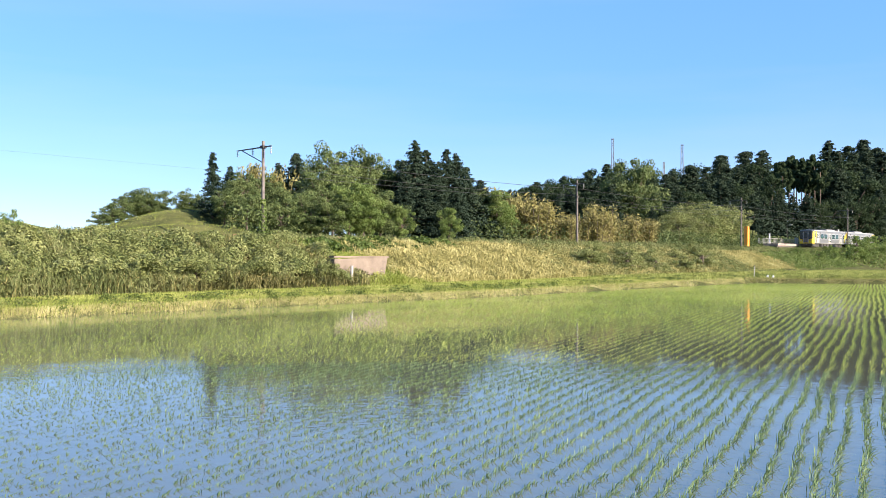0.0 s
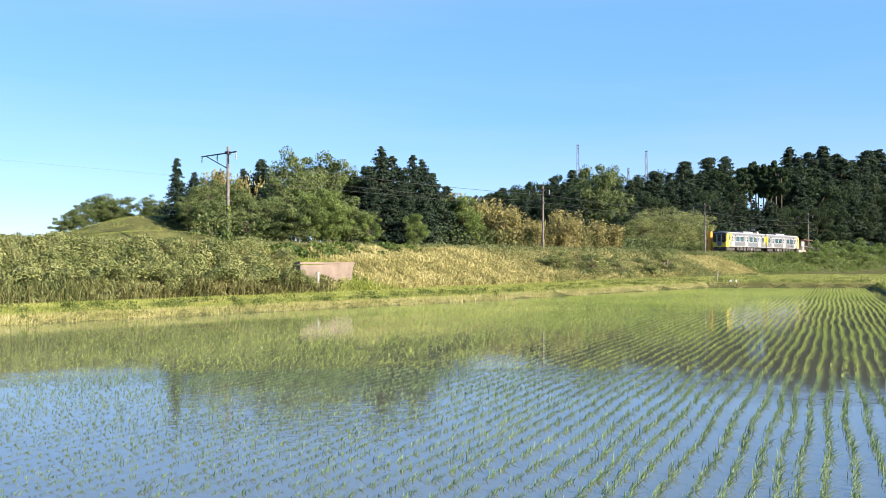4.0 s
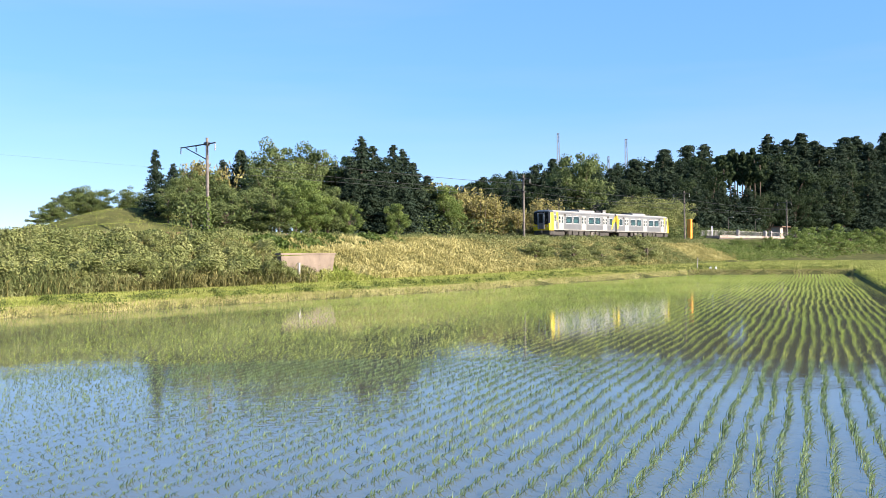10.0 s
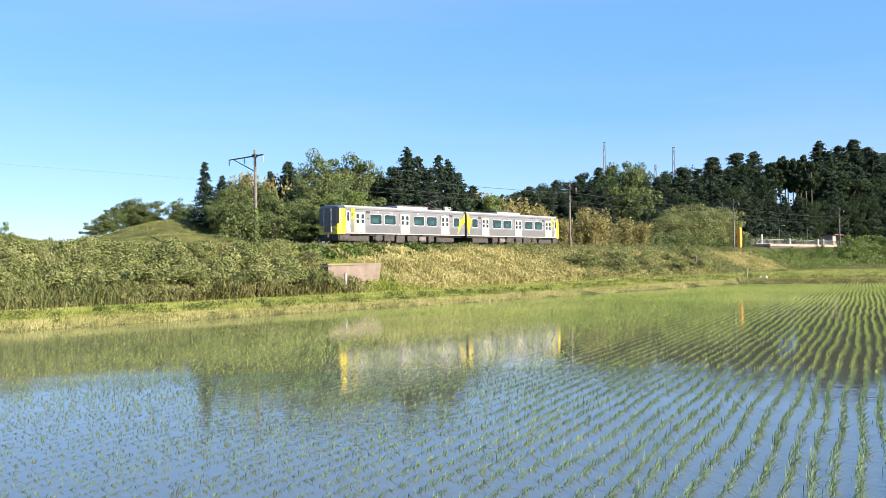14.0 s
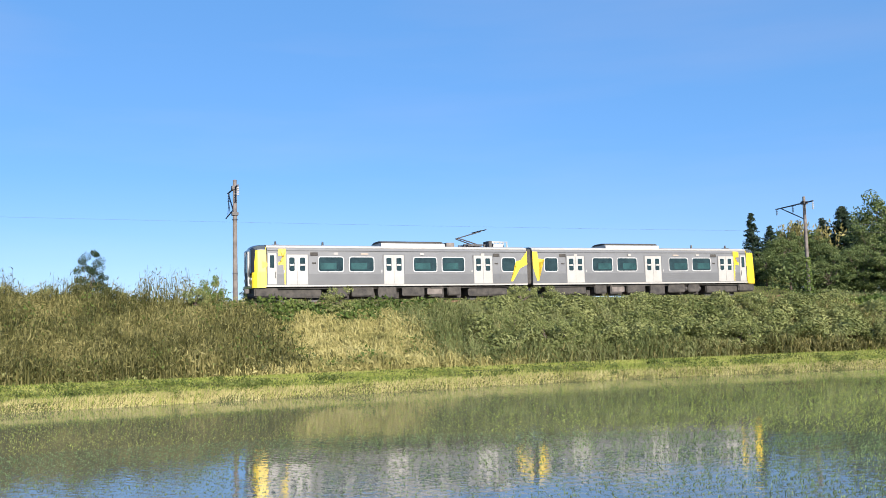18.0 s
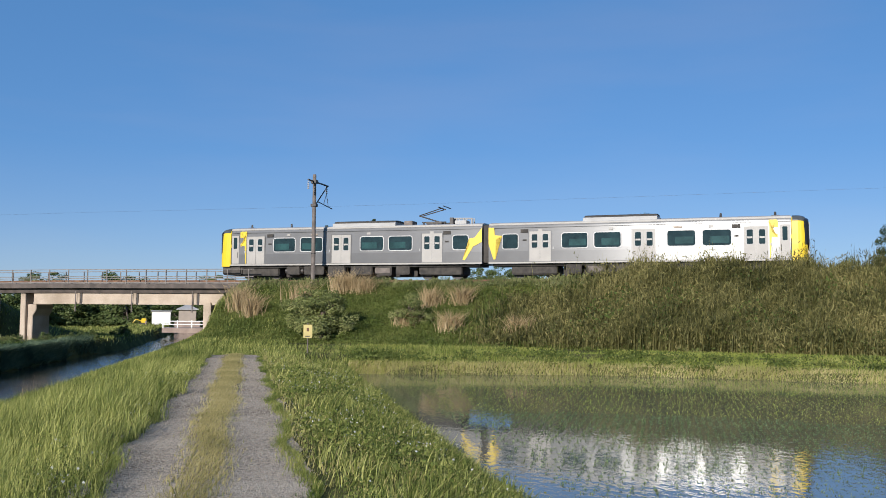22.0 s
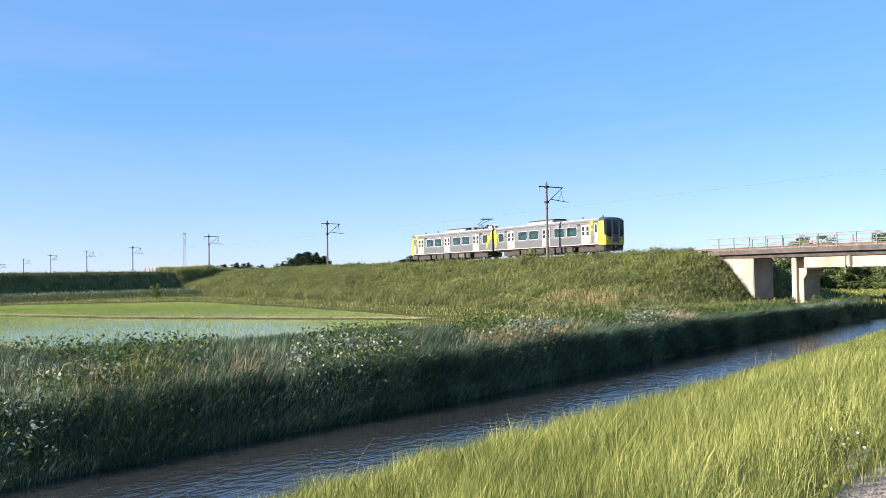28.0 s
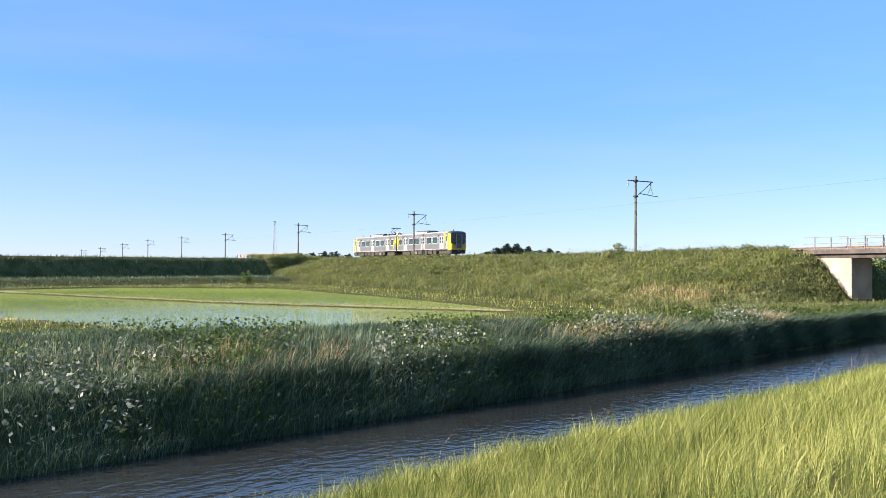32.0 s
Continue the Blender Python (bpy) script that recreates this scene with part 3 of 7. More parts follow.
def near_bank_grass():
    made = []
    for lo, hi, n, w in ((0, 11, 190000, 0.0058), (11, 40, 165000, 0.0105)):
        x, y = rng.uniform(-36, 10, n), rng.uniform(-11, -0.5, n)
        d = np.hypot(x, y)
        k = (d > lo) & (d < hi) & (y > np.interp(x, *NEAR_W) + 0.15) & (y < road_mid(x) - 0.80 + 0.1 * np.sin(x * 1.3) + 0.08 * np.sin(x * 3.1))
        p = on_ground(x[k], y[k], -0.03)
        tuft = 0.85 + 0.40 * np.sin(p[:, 0] * 2.1 + 2 * np.sin(p[:, 1] * 1.7)) * np.sin(p[:, 1] * 2.6)
        hgt = tuft * np.interp(road_mid(p[:, 0]) - p[:, 1], (0.8, 1.1, 2.4), (0.46, 0.66, 0.78)) * rng.uniform(0.55, 1.15, len(p)) * np.interp(p[:, 1] - np.interp(p[:, 0], *NEAR_W), (0, 2.0), (0.55, 1.0)) * np.interp(-p[:, 0], (12, 26), (1.0, 0.72))
        made.append(blades(p, hgt * 0.85, w * rng.uniform(0.6, 1.2, len(p)), 0.66, 0.35))
    n = 22000
    x, y = rng.uniform(-75, -34, n), rng.uniform(-7, 3, n)
    k = (y > np.interp(x, *NEAR_W) + 0.3) & ((y < -0.8) | (x < -36))
    p = on_ground(x[k], y[k], -0.03)
    made.append(blades(p, rng.uniform(0.15, 0.4, len(p)), 0.025, 0.4, 0.6))
    return join(*made)


stuff("bank_grass", near_bank_grass(), M_GRASS, "tall bright green wind-bent grass on the canal bank", "grass")


def verge_grass():
    made = []
    n = 190000
    x, y = 10 - 46 * rng.random(n) ** 1.05, rng.uniform(0.5, 4.6, n)
    k = (rng.random(n) < np.interp(y - road_mid(x), (0.88, 1.3), (0.0, 1)))
    p = on_ground(x[k], y[k], -0.02)
    made.append(blades(p, np.interp(p[:, 1], (0.7, 1.6, 4.5), (0.04, 0.10, 0.16)) * rng.uniform(0.3, 1.5, len(p)) * (0.9 + 0.12 * np.sin(p[:, 0] * 1.9 + 2 * np.sin(p[:, 1] * 2.3))), np.interp(np.hypot(p[:, 0], p[:, 1]), (3, 35), (0.008, 0.02)), 0.7, 0.35))
    n = 9000
    x = rng.uniform(-34, 10, n)
    y = road_mid(x) + rng.normal(0, 0.12, n)
    p = on_ground(x, y, 0.0)
    made.append(blades(p, rng.uniform(0.03, 0.10, n), 0.012, 0.7, 0.4))
    n = 9000
    x, y = rng.uniform(-48, -35, n), rng.uniform(-1, 14, n)
    p = on_ground(x, y, -0.02)
    made.append(blades(p, rng.uniform(0.1, 0.3, n), 0.025, 0.5, 0.5))
    return join(*made)


stuff("verge_grass", verge_grass(), M_NEAR, "short green and yellowing grass on the road verge", "grass")


def verge_weeds(n=2600):
    """Small broad-leaved plants in cushions on both verges of the road."""
    x = 8 - 34 * rng.random(n) ** 1.1
    side = rng.random(n) < 0.75
    y = np.where(side, road_mid(x) + rng.uniform(1.05, 3.1, n), road_mid(x) - rng.uniform(0.9, 1.5, n))
    k = np.sin(x * 1.1 + 2 * np.sin(y * 1.7)) + rng.normal(0, 0.6, n) > 0.0
    c = on_ground(x[k], y[k])
    r = rng.uniform(0.08, 0.26, len(c))
    p = np.repeat(c, 26, 0)
    rr = np.repeat(r, 26)[:, None]
    p[:, :2] += rng.normal(0, 0.6, (len(p), 2)) * rr
    p[:, 2] += np.abs(rng.normal(0.35, 0.3, len(p))) * rr[:, 0] + 0.03
    f = c[rng.random(len(c)) < 0.10]
    f = np.repeat(f, 5, 0) + rng.normal(0, 0.10, (5 * len(f), 3)) * (1, 1, 0.3)
    f[:, 2] += rng.uniform(0.16, 0.26, len(f))
    return leaves(p, np.repeat(np.interp(np.hypot(c[:, 0], c[:, 1]), (3, 25), (0.020, 0.05)), 26) * rng.uniform(0.6, 1.4, len(p)), 0.2), leaves(f, rng.uniform(0.012, 0.024, len(f)), 0.4, 0.7)


_l, _f = verge_weeds()
stuff("verge_weeds", _l, M_NEAR, "small leafy weeds in cushions along the road verge", "weeds")
stuff("verge_flowers", _f, M_FLOWER, "tiny white flowers in the road verge", "flowers")


def bench_grass():
    n = 330000
    run = np.cumsum(np.linalg.norm(np.diff(PADDY[:11], axis=0), axis=1))
    t, seg = rng.random(n), np.searchsorted(run / run[-1], rng.random(n))
    a, b = PADDY[seg], PADDY[seg + 1]
    e = (b - a) / np.linalg.norm(b - a, axis=1, keepdims=True)
    c = a + (b - a) * t[:, None] + np.stack([-e[:, 1], e[:, 0]], 1) * rng.uniform(0.3, 13, (n, 1)) + rng.normal(0, 0.8, (n, 2))
    x, y = c[:, 0], c[:, 1]
    pd = poly_dist(x, y, PADDY)
    s, u = track_coords(x, y)
    k = (pd > 0.3) & (u > 9)
    pd = pd[k]
    p = on_ground(x[k], y[k], -0.02)
    m = rng.random(len(p)) < 0.9
    g = blades(p[m], rng.uniform(0.06, 0.17, m.sum()), 0.04, 0.7, 0.4, True)
    g2 = blades(p[~m], rng.uniform(0.05, 0.15, (~m).sum()), 0.04, 0.8, 0.4, True)
    n = 95000
    t = rng.random(n)
    seg = rng.integers(0, 10, n)
    a, b = PADDY[seg], PADDY[seg + 1]
    c = a + (b - a) * t[:, None]
    e = (b - a) / np.linalg.norm(b - a, axis=1, keepdims=True)
    c = c + np.stack([-e[:, 1], e[:, 0]], 1) * rng.uniform(-0.25, 0.5, (n, 1))
    p2 = on_ground(c[:, 0], c[:, 1], -0.02)
    return g, g2, blades(p2[:80000], rng.uniform(0.06, 0.2, 80000), 0.03, 0.7, 0.5, True), blades(p2[80000:], rng.uniform(0.08, 0.3, n - 80000), 0.03, 0.5, 0.5, True)


_n = 130000
_a, _r = rng.uniform(-34, -10, _n), rng.uniform(100, 175, _n)
_p = on_ground(-np.sin(np.radians(_a)) * _r, np.cos(np.radians(_a)) * _r, -0.02)
_k = (poly_dist(_p[:, 0], _p[:, 1], PADDY) > 0.3) & (track_coords(_p[:, 0], _p[:, 1])[1] > 8)
stuff("meadow_strip", blades(_p[_k], rng.uniform(0.12, 0.35, _k.sum()), 0.08, 0.6, 0.4, True), M_GRASS, "bright grass strip beyond the paddy", "grass")
_n = 40000
_t, _o = rng.random(_n), rng.uniform(-0.2, 7, _n)
_q = PADDY[10] + (PADDY[12] - PADDY[10]) * _t[:, None] + np.array((0.89, -0.46)) * _o[:, None]
_k = poly_dist(_q[:, 0], _q[:, 1], PADDY) > 0.05
stuff("side_bund_grass", blades(on_ground(_q[_k, 0], _q[_k, 1], -0.02), rng.uniform(0.08, 0.26, _k.sum()), 0.03, 0.6, 0.4, True), M_VERGE, "grass on the bund beside the paddy", "grass")
_g, _g2, _d, _e = bench_grass()
stuff("path_straw", _g2, M_DRY, "yellowed grass in the strip between paddy and embankment", "grass")
stuff("edge_green_grass", _e, M_VERGE, "fresh green grass along the paddy edge", "grass")
stuff("path_grass", _g, M_VERGE, "mown green grass strip between paddy and embankment", "grass")
# low leafy weeds in tufts along the strip
_seg = rng.integers(0, 10, 420)
_ab = PADDY[1:11] - PADDY[:10]
_nn = np.stack([-_ab[:, 1], _ab[:, 0]], 1) / np.linalg.norm(_ab, axis=1, keepdims=True)
_c = PADDY[_seg] + _ab[_seg] * rng.random((420, 1)) + _nn[_seg] * rng.uniform(0.1, 4.5, (420, 1))
_q = np.repeat(_c, 60, 0) + rng.normal(0, 0.22, (420 * 60, 2)) * np.repeat(rng.uniform(0.5, 1.6, (420, 1)), 60, 0)
_q = _q[poly_dist(_q[:, 0], _q[:, 1], PADDY) > 0.1]
_p = on_ground(_q[:, 0], _q[:, 1])
_p[:, 2] += rng.uniform(0.02, 0.28, len(_p))
stuff("strip_weeds", leaves(_p, rng.uniform(0.05, 0.12, len(_p)), 0.2), M_TURF, "low leafy green weeds in tufts beside the paddy", "weeds")
stuff("edge_grass", _d, M_EDGE, "yellowish dry grass along the paddy edge", "grass")


def reeds(n, s0, s1, u0, u1, h0, h1, w=0.045, lean=0.14, low=0.58):
    """Stems in clumps of uneven height, each with leaves along it."""
    p = on_slope(n, s0, s1, u0, u1, -0.1)
    clump = 0.8 + 0.12 * np.sin(p[:, 0] * 0.43 + 2 * np.sin(p[:, 1] * 0.31)) + 0.1 * np.sin(p[:, 1] * 1.3 + p[:, 0] * 0.7) + 0.1 * np.sin(p[:, 0] * 3.1 + 2 * p[:, 1])
    if u0 > 0:
        clump = clump * np.interp(track_coords(p[:, 0], p[:, 1])[1], (3.4, 7.0), (low, 1.0))
    h = rng.uniform(h0, h1, n) * clump
    stems = blades(p, h, w * rng.uniform(0.5, 1.1, n), lean, 0.15)
    k = 4
    q = np.repeat(p, k, 0)
    hh = np.repeat(h, k) * rng.uniform(0.25, 0.95, n * k)
    q[:, 2] += hh
    q[:, :2] += rng.normal(0, 0.10, (n * k, 2))
    v, f = leaves(q, w * rng.uniform(4.0, 8.0, n * k), -1.2, 0.11)
    return join(stems, (v, np.concatenate([f[:, [0, 1, 2]], f[:, [0, 2, 3]]])))


M_SLOPE = leafy("slope_grass", [(0.06, 0.08, 0.024), (0.155, 0.17, 0.058), (0.33, 0.315, 0.14)], 0.35, 0.35)
M_VERGE2 = leafy("slope_weeds", [(0.10, 0.13, 0.025), (0.20, 0.215, 0.05), (0.36, 0.32, 0.09)], 0.35, 0.2)
M_PALE = leafy("pale_leaf", [(0.075, 0.09, 0.055), (0.17, 0.185, 0.12), (0.46, 0.45, 0.36)], 0.35, 0.5, 0.4, speck=0.8)
_n = 90000
_a, _r = rng.uniform(8, 41, _n), rng.uniform(72, 128, _n)
_p = on_ground(-np.sin(np.radians(_a)) * _r, np.cos(np.radians(_a)) * _r, -0.02)
_u = track_coords(_p[:, 0], _p[:, 1])[1]
stuff("hill_grass", blades(_p[_u < -3.5], rng.uniform(0.06, 0.16, (_u < -3.5).sum()), 0.05, 0.8, 0.4, True), M_VERGE, "sunlit grass on the low hills behind the line", "grass")
SA = s_at   # a place on the line by its direction from the road
stuff("tall_reeds", join(reeds(24000, SA(44, 10), SA(67, 10), 5.0, 14, 1.1, 2.2, 0.036), reeds(14000, SA(50, 5), SA(66.5, 5), 3.3, 6.5, 1.3, 2.9, 0.036, 0.12, 0.9), reeds(3500, SA(44, 5), SA(50, 5), 3.3, 6.5, 0.8, 1.7, 0.036, 0.12, 0.8), reeds(1700, SA(46, 4), SA(66, 4), 3.1, 5.0, 2.0, 3.6, 0.035, 0.16, 1.0), reeds(5000, SA(41, 10), SA(46, 10), 4, 14, 0.8, 1.8), reeds(3000, SA(66, 10), SA(73, 10), 6, 14, 0.7, 1.6)),
      M_REED, "dense tall brownish green reeds on the embankment slope", "reeds")
stuff("dry_slope_grass", join(reeds(24000, SA(28.5, 10), SA(43, 10), 4.5, 14, 0.5, 1.1), reeds(26000, SA(-8.5, 9), SA(1.6, 9), 3.6, 12.5, 0.6, 1.2, 0.055), reeds(6000, SA(-21.5, 9), SA(-17.5, 9), 4, 11, 0.3, 0.6, 0.06),
                                reeds(17000, SA(-17, 9), SA(-8, 9), 3.6, 12, 0.5, 1.1, 0.05)),
      M_DRY, "yellow dry grass covering the embankment slope", "grass")


def creeper(n, s0, s1, u0, u1, lift, size=0.22):
    p = on_slope(n, s0, s1, u0, u1)
    bumps = 0.5 + 0.5 * np.sin(p[:, 0] * 0.9 + 1.7 * np.sin(p[:, 1] * 0.6)) * np.sin(p[:, 1] * 0.8 + p[:, 0] * 0.3)
    p[:, 2] += rng.uniform(0.1, 1, n) * lift * (0.2 + 1.2 * bumps)
    return leaves(p, size * rng.uniform(0.6, 1.3, n), 0.1)


def scrub(n, s0, s1, u0, u1, h0, h1, r0, r1, size, every=1.5):
    """A thicket of low domes on the slope: leaves lie on the domes' skins, with dark gaps between them."""
    p = on_slope(n, s0, s1, u0, u1)
    m = max(6, int(abs(s1 - s0) * (u1 - u0) / every ** 2))
    c = on_slope(m, min(s0, s1), max(s0, s1), u0, u1)
    rad, high = rng.uniform(r0, r1, m), rng.uniform(h0, h1, m)
    best, nrm = np.zeros(n), np.tile((0.0, 0.0, 1.0), (n, 1))
    for i in range(m):
        dx, dy = p[:, 0] - c[i, 0], p[:, 1] - c[i, 1]
        q = (dx * dx + dy * dy) / rad[i] ** 2
        z = high[i] * np.sqrt(np.clip(1 - q, 0, 1))
        k = z > best
        best = np.where(k, z, best)
        nrm[k] = np.stack([dx[k] / rad[i], dy[k] / rad[i], z[k] / high[i] + 0.15], 1)
    p[:, 2] += (best * rng.uniform(0.72, 1.04, n) + rng.uniform(0, 0.25, n)) * np.interp(track_coords(p[:, 0], p[:, 1])[1], (3.6, 7.5), (0.42, 1.0))
    return facing_leaves(p, nrm, size * rng.uniform(0.6, 1.3, n), 0.5)


stuff("creeper_slope", join(creeper(9000, SA(42, 9), SA(68, 9), 4, 14, 1.5, 0.12), creeper(3000, SA(28, 9), SA(43, 9), 4, 14, 0.8, 0.16), creeper(9000, SA(28, 9), SA(66, 9), 3.0, 6.5, 0.7),                             creeper(9000, SA(-4, 9), SA(4, 9), 3.4, 6, 0.6, 0.3)),
      M_KUDZU, "green creeping vines smothering the embankment slope", "vines")
stuff("shrub_slope", join(scrub(120000, SA(5.4, 9), SA(29, 9), 3.6, 13.5, 0.9, 2.3, 0.8, 1.7, 0.14), creeper(4000, SA(40, 9), SA(66, 9), 10, 14, 0.8, 0.16)),
      M_SHRUB, "grey-green scrub thicket on the embankment slope", "shrubs")
stuff("slope_stems", join(reeds(9000, SA(5.6, 9), SA(30, 9), 4, 14, 0.8, 1.9, 0.05, 0.3)), M_REED, "brown and green weed stems in the scrub", "weeds")
stuff("slope_tall_grass", reeds(15000, SA(17, 9), SA(31, 9), 5, 14, 1.0, 2.2, 0.038, 0.35), M_SLOPE, "tall olive grass leaning over the scrub", "grass")
stuff("left_slope_grass", join(reeds(52000, 57.5, 200, 3.4, 17, 0.5, 1.25, 0.05, 0.4)), M_SLOPE, "long green grass on the sunlit railway embankment", "grass")
stuff("left_slope_scrub", scrub(70000, 58.5, 175, 3.4, 15.5, 0.45, 1.15, 0.7, 1.7, 0.13, 2.4), M_SLOPE, "low rounded scrub on the sunlit railway embankment", "shrubs")
stuff("left_slope_reeds", join(reeds(16000, 58, 190, 3.6, 16, 0.6, 1.4, 0.05, 0.35)), M_VERGE2, "bright yellowish weeds among the embankment grass", "weeds")


stuff("abutment_grass", reeds(7000, 50.5, 58.5, 2.3, 16, 0.4, 1.0, 0.04, 0.35, 0.9), M_SLOPE, "rough grass round the bridge abutment", "grass")
stuff("left_slope_leaves", creeper(60000, 57.5, 170, 3.4, 17, 1.1, 0.09), M_SLOPE, "leafy green weeds on the sunlit embankment", "weeds")


stuff("crest_weeds", join(reeds(24000, -255, 33, 2.1, 3.8, 0.5, 0.95, 0.04, 0.4, 1.0), reeds(12000, 61, 200, 2.1, 3.8, 0.5, 1.0, 0.04, 0.4, 1.0), reeds(9000, -60, 33, -3.8, -2.0, 0.3, 0.6, 0.04, 0.4)),
      M_SLOPE, "green weeds along the edge of the trackbed", "weeds")


stuff("turf_slope", creeper(70000, SA(66, 9), SA(91, 9), 3.2, 14, 0.3, 0.085), M_TURF, "low olive green creepers covering the embankment slope", "vines")
stuff("turf_grass", reeds(22000, SA(66, 9), SA(91.5, 9), 3.0, 14, 0.2, 0.5, 0.025, 0.5), M_TURF, "short olive grass on the embankment slope", "grass")


stuff("slope_leaves", creeper(26000, SA(-19, 9), SA(-8, 9), 3.4, 12.5, 1.0, 0.16), M_SLOPE, "yellowish green leafy weeds on the embankment", "weeds")


stuff("hedge_leaves", join(creeper(14000, SA(-36, 9), SA(-25.2, 9), 4.5, 13, 2.4, 0.3), creeper(6000, SA(-25.2, 9), SA(-21.4, 9), 4.5, 12, 0.9, 0.22)), M_LIGHT, "full green hedge leaves beside the halt", "hedge")


def far_bank():
    made = []
    for n, h0, h1, w0, w1, lean in ((150000, 0.25, 0.7, 0.011, 0.035, 0.9), (40000, 0.4, 0.95, 0.008, 0.022, 0.7)):
        x = 8 - 83 * rng.random(n) ** 0.8
        f, c = np.interp(x, *FAR_W), np.interp(x, *CREST)
        q = rng.random(n) ** 0.8
        y = f + (c - 4 - f) * q
        k = (h0 < 0.3) | ((y > c + 0.5) & (np.sin(x * 0.5 + 1.5 * np.sin(y * 0.6)) > -0.3))
        x, y, c = x[k], y[k], c[k]
        p = on_ground(x, y, -0.03)
        tuft = 0.85 + 0.3 * np.sin(x * 1.7 + 2 * np.sin(y * 1.3)) * np.sin(y * 1.9)
        h = rng.uniform(h0, h1, len(x)) * tuft * np.interp(c - y, (-2.5, 0.0), (1.0, 0.42))
        made.append(blades(p, h, np.interp(np.hypot(x, y), (12, 60), (w0, w1)), lean, 0.6))
    # the steep wet face over the water
    n = 70000
    x = 8 - 75 * rng.random(n) ** 0.85
    f, c = np.interp(x, *FAR_W), np.interp(x, *CREST)
    p = on_ground(x, f + (c - f) * rng.uniform(-0.01, 0.22, n), -0.03)
    d = np.hypot(x, p[:, 1])
    made.append(blades(p, rng.uniform(0.2, 0.65, n), np.interp(d, (12, 60), (0.014, 0.04)), 1.3, 0.55))
    g = join(*made)
    n = 60000
    x = rng.uniform(-60, 6, n)
    f, c = np.interp(x, *FAR_W), np.interp(x, *CREST)
    y = f + (c - f) * rng.uniform(0, 0.9, n)
    m = np.sin(x * 0.7 + 2 * np.sin(y * 0.5)) + 0.5 * np.sin(x * 2.3 + y) > 0.1
    p = on_ground(x[m], y[m])
    p[:, 2] += rng.uniform(0.05, 0.6, len(p))
    # a few plants with large pale leaves
    n = 4000
    x = rng.uniform(-46, 2, n)
    f, c = np.interp(x, *FAR_W), np.interp(x, *CREST)
    y = c + (f - c) * rng.uniform(0.52, 0.98, n)
    m = np.sin(x * 0.55 + 1.6 * np.sin(y * 0.6)) + 0.6 * np.sin(x * 1.7 + y) + rng.normal(0, 0.35, n) > 0.55
    q = on_ground(x[m], y[m])
    q[:, 2] += rng.uniform(0.3, 0.7, len(q))
    q = np.repeat(q, 5, 0) + rng.normal(0, 0.17, (5 * len(q), 3))
    return g, leaves(p, rng.uniform(0.05, 0.13, len(p))), leaves(q, rng.uniform(0.05, 0.125, len(q)))


_g, _l, _f = far_bank()
stuff("far_bank_grass", _g, M_BANK_SHADE, "long wind-bent grass on the far canal bank, coloured dark as shade", "grass")
stuff("far_bank_weeds", _l, M_KUDZU, "broad-leaved weeds on the far canal bank", "weeds")
stuff("pale_bank_plants", _f, M_PALE, "plants with pale broad leaves on the far canal bank", "weeds")
# dead stems lying over in the wind, in loose drifts half way down the bank
_n = 3000
_x = rng.uniform(-45, 2, _n)
_q = rng.uniform(0.10, 0.42, _n)
_y2 = np.interp(_x, *FAR_W) + (np.interp(_x, *CREST) - np.interp(_x, *FAR_W)) * _q
_k = np.sin(_x * 0.43 + 1.7) + 0.5 * np.sin(_x * 1.3 + 5 * _q) > 0.25
_p = on_ground(_x[_k], _y2[_k])
_p[:, 2] += rng.uniform(0.1, 0.4, len(_p))
stuff("dead_stems", blades(_p, rng.uniform(0.3, 0.7, len(_p)), np.interp(np.hypot(_p[:, 0], _p[:, 1]), (12, 60), (0.009, 0.03)), 1.4, 0.7), M_STRAW, "pale dead stems bent over on the far canal bank", "weeds")
_n = 60000
_x, _y2 = rng.uniform(-100, -8, _n), rng.uniform(-112, -24, _n)
_k = (_y2 < np.interp(_x, *CREST) - 3) & (poly_dist(_x, _y2, WET[0]) > 0.2) & (poly_dist(_x, _y2, WET[1]) > 0.2)
stuff("meadow_grass", blades(on_ground(_x[_k], _y2[_k], -0.02), rng.uniform(0.12, 0.35, _k.sum()), 0.05, 0.4, 0.5, True), M_GRASS, "low bright grass around the far paddies", "grass")
_n = 16000
_x, _y2 = rng.uniform(-140, 10, _n), rng.uniform(-131, -112, _n)
stuff("levee_grass", blades(on_ground(_x, _y2, -0.03), rng.uniform(0.2, 0.5, _n), 0.09, 0.6, 0.5, True), M_BANK_SHADE, "rough grass on the levee, coloured dark as shade", "grass")
_n = 280000
_x, _y2 = rng.uniform(-85, -29, _n), rng.uniform(-106, -34, _n)
_k = (np.minimum(poly_dist(_x, _y2, WET[0]), poly_dist(_x, _y2, WET[1])) < -0.3) & (rng.random(_n) < np.interp(_y2, (-85, -62), (1, 0.9)))
stuff("far_rice", blades(np.stack([_x[_k], _y2[_k], np.full(_k.sum(), LEFT_Z - 0.12)], 1), 0.085, 0.04, 1.4, 0.4, True), M_RICE, "thin rice seedlings in the far paddies", "rice")


# ---------------------------------------------------------------- trees
def tree_thing(name, label, category, trunk_bm, crown, crown_mat):
    ob = thing(name, Matrix.Identity(4), label, category)
    part("trunk", trunk_bm, M_BARK, ob)
    share("crown", mesh_arrays("crown", crown[0], crown[1], crown_mat), ob, Matrix.Identity(4))
    return ob


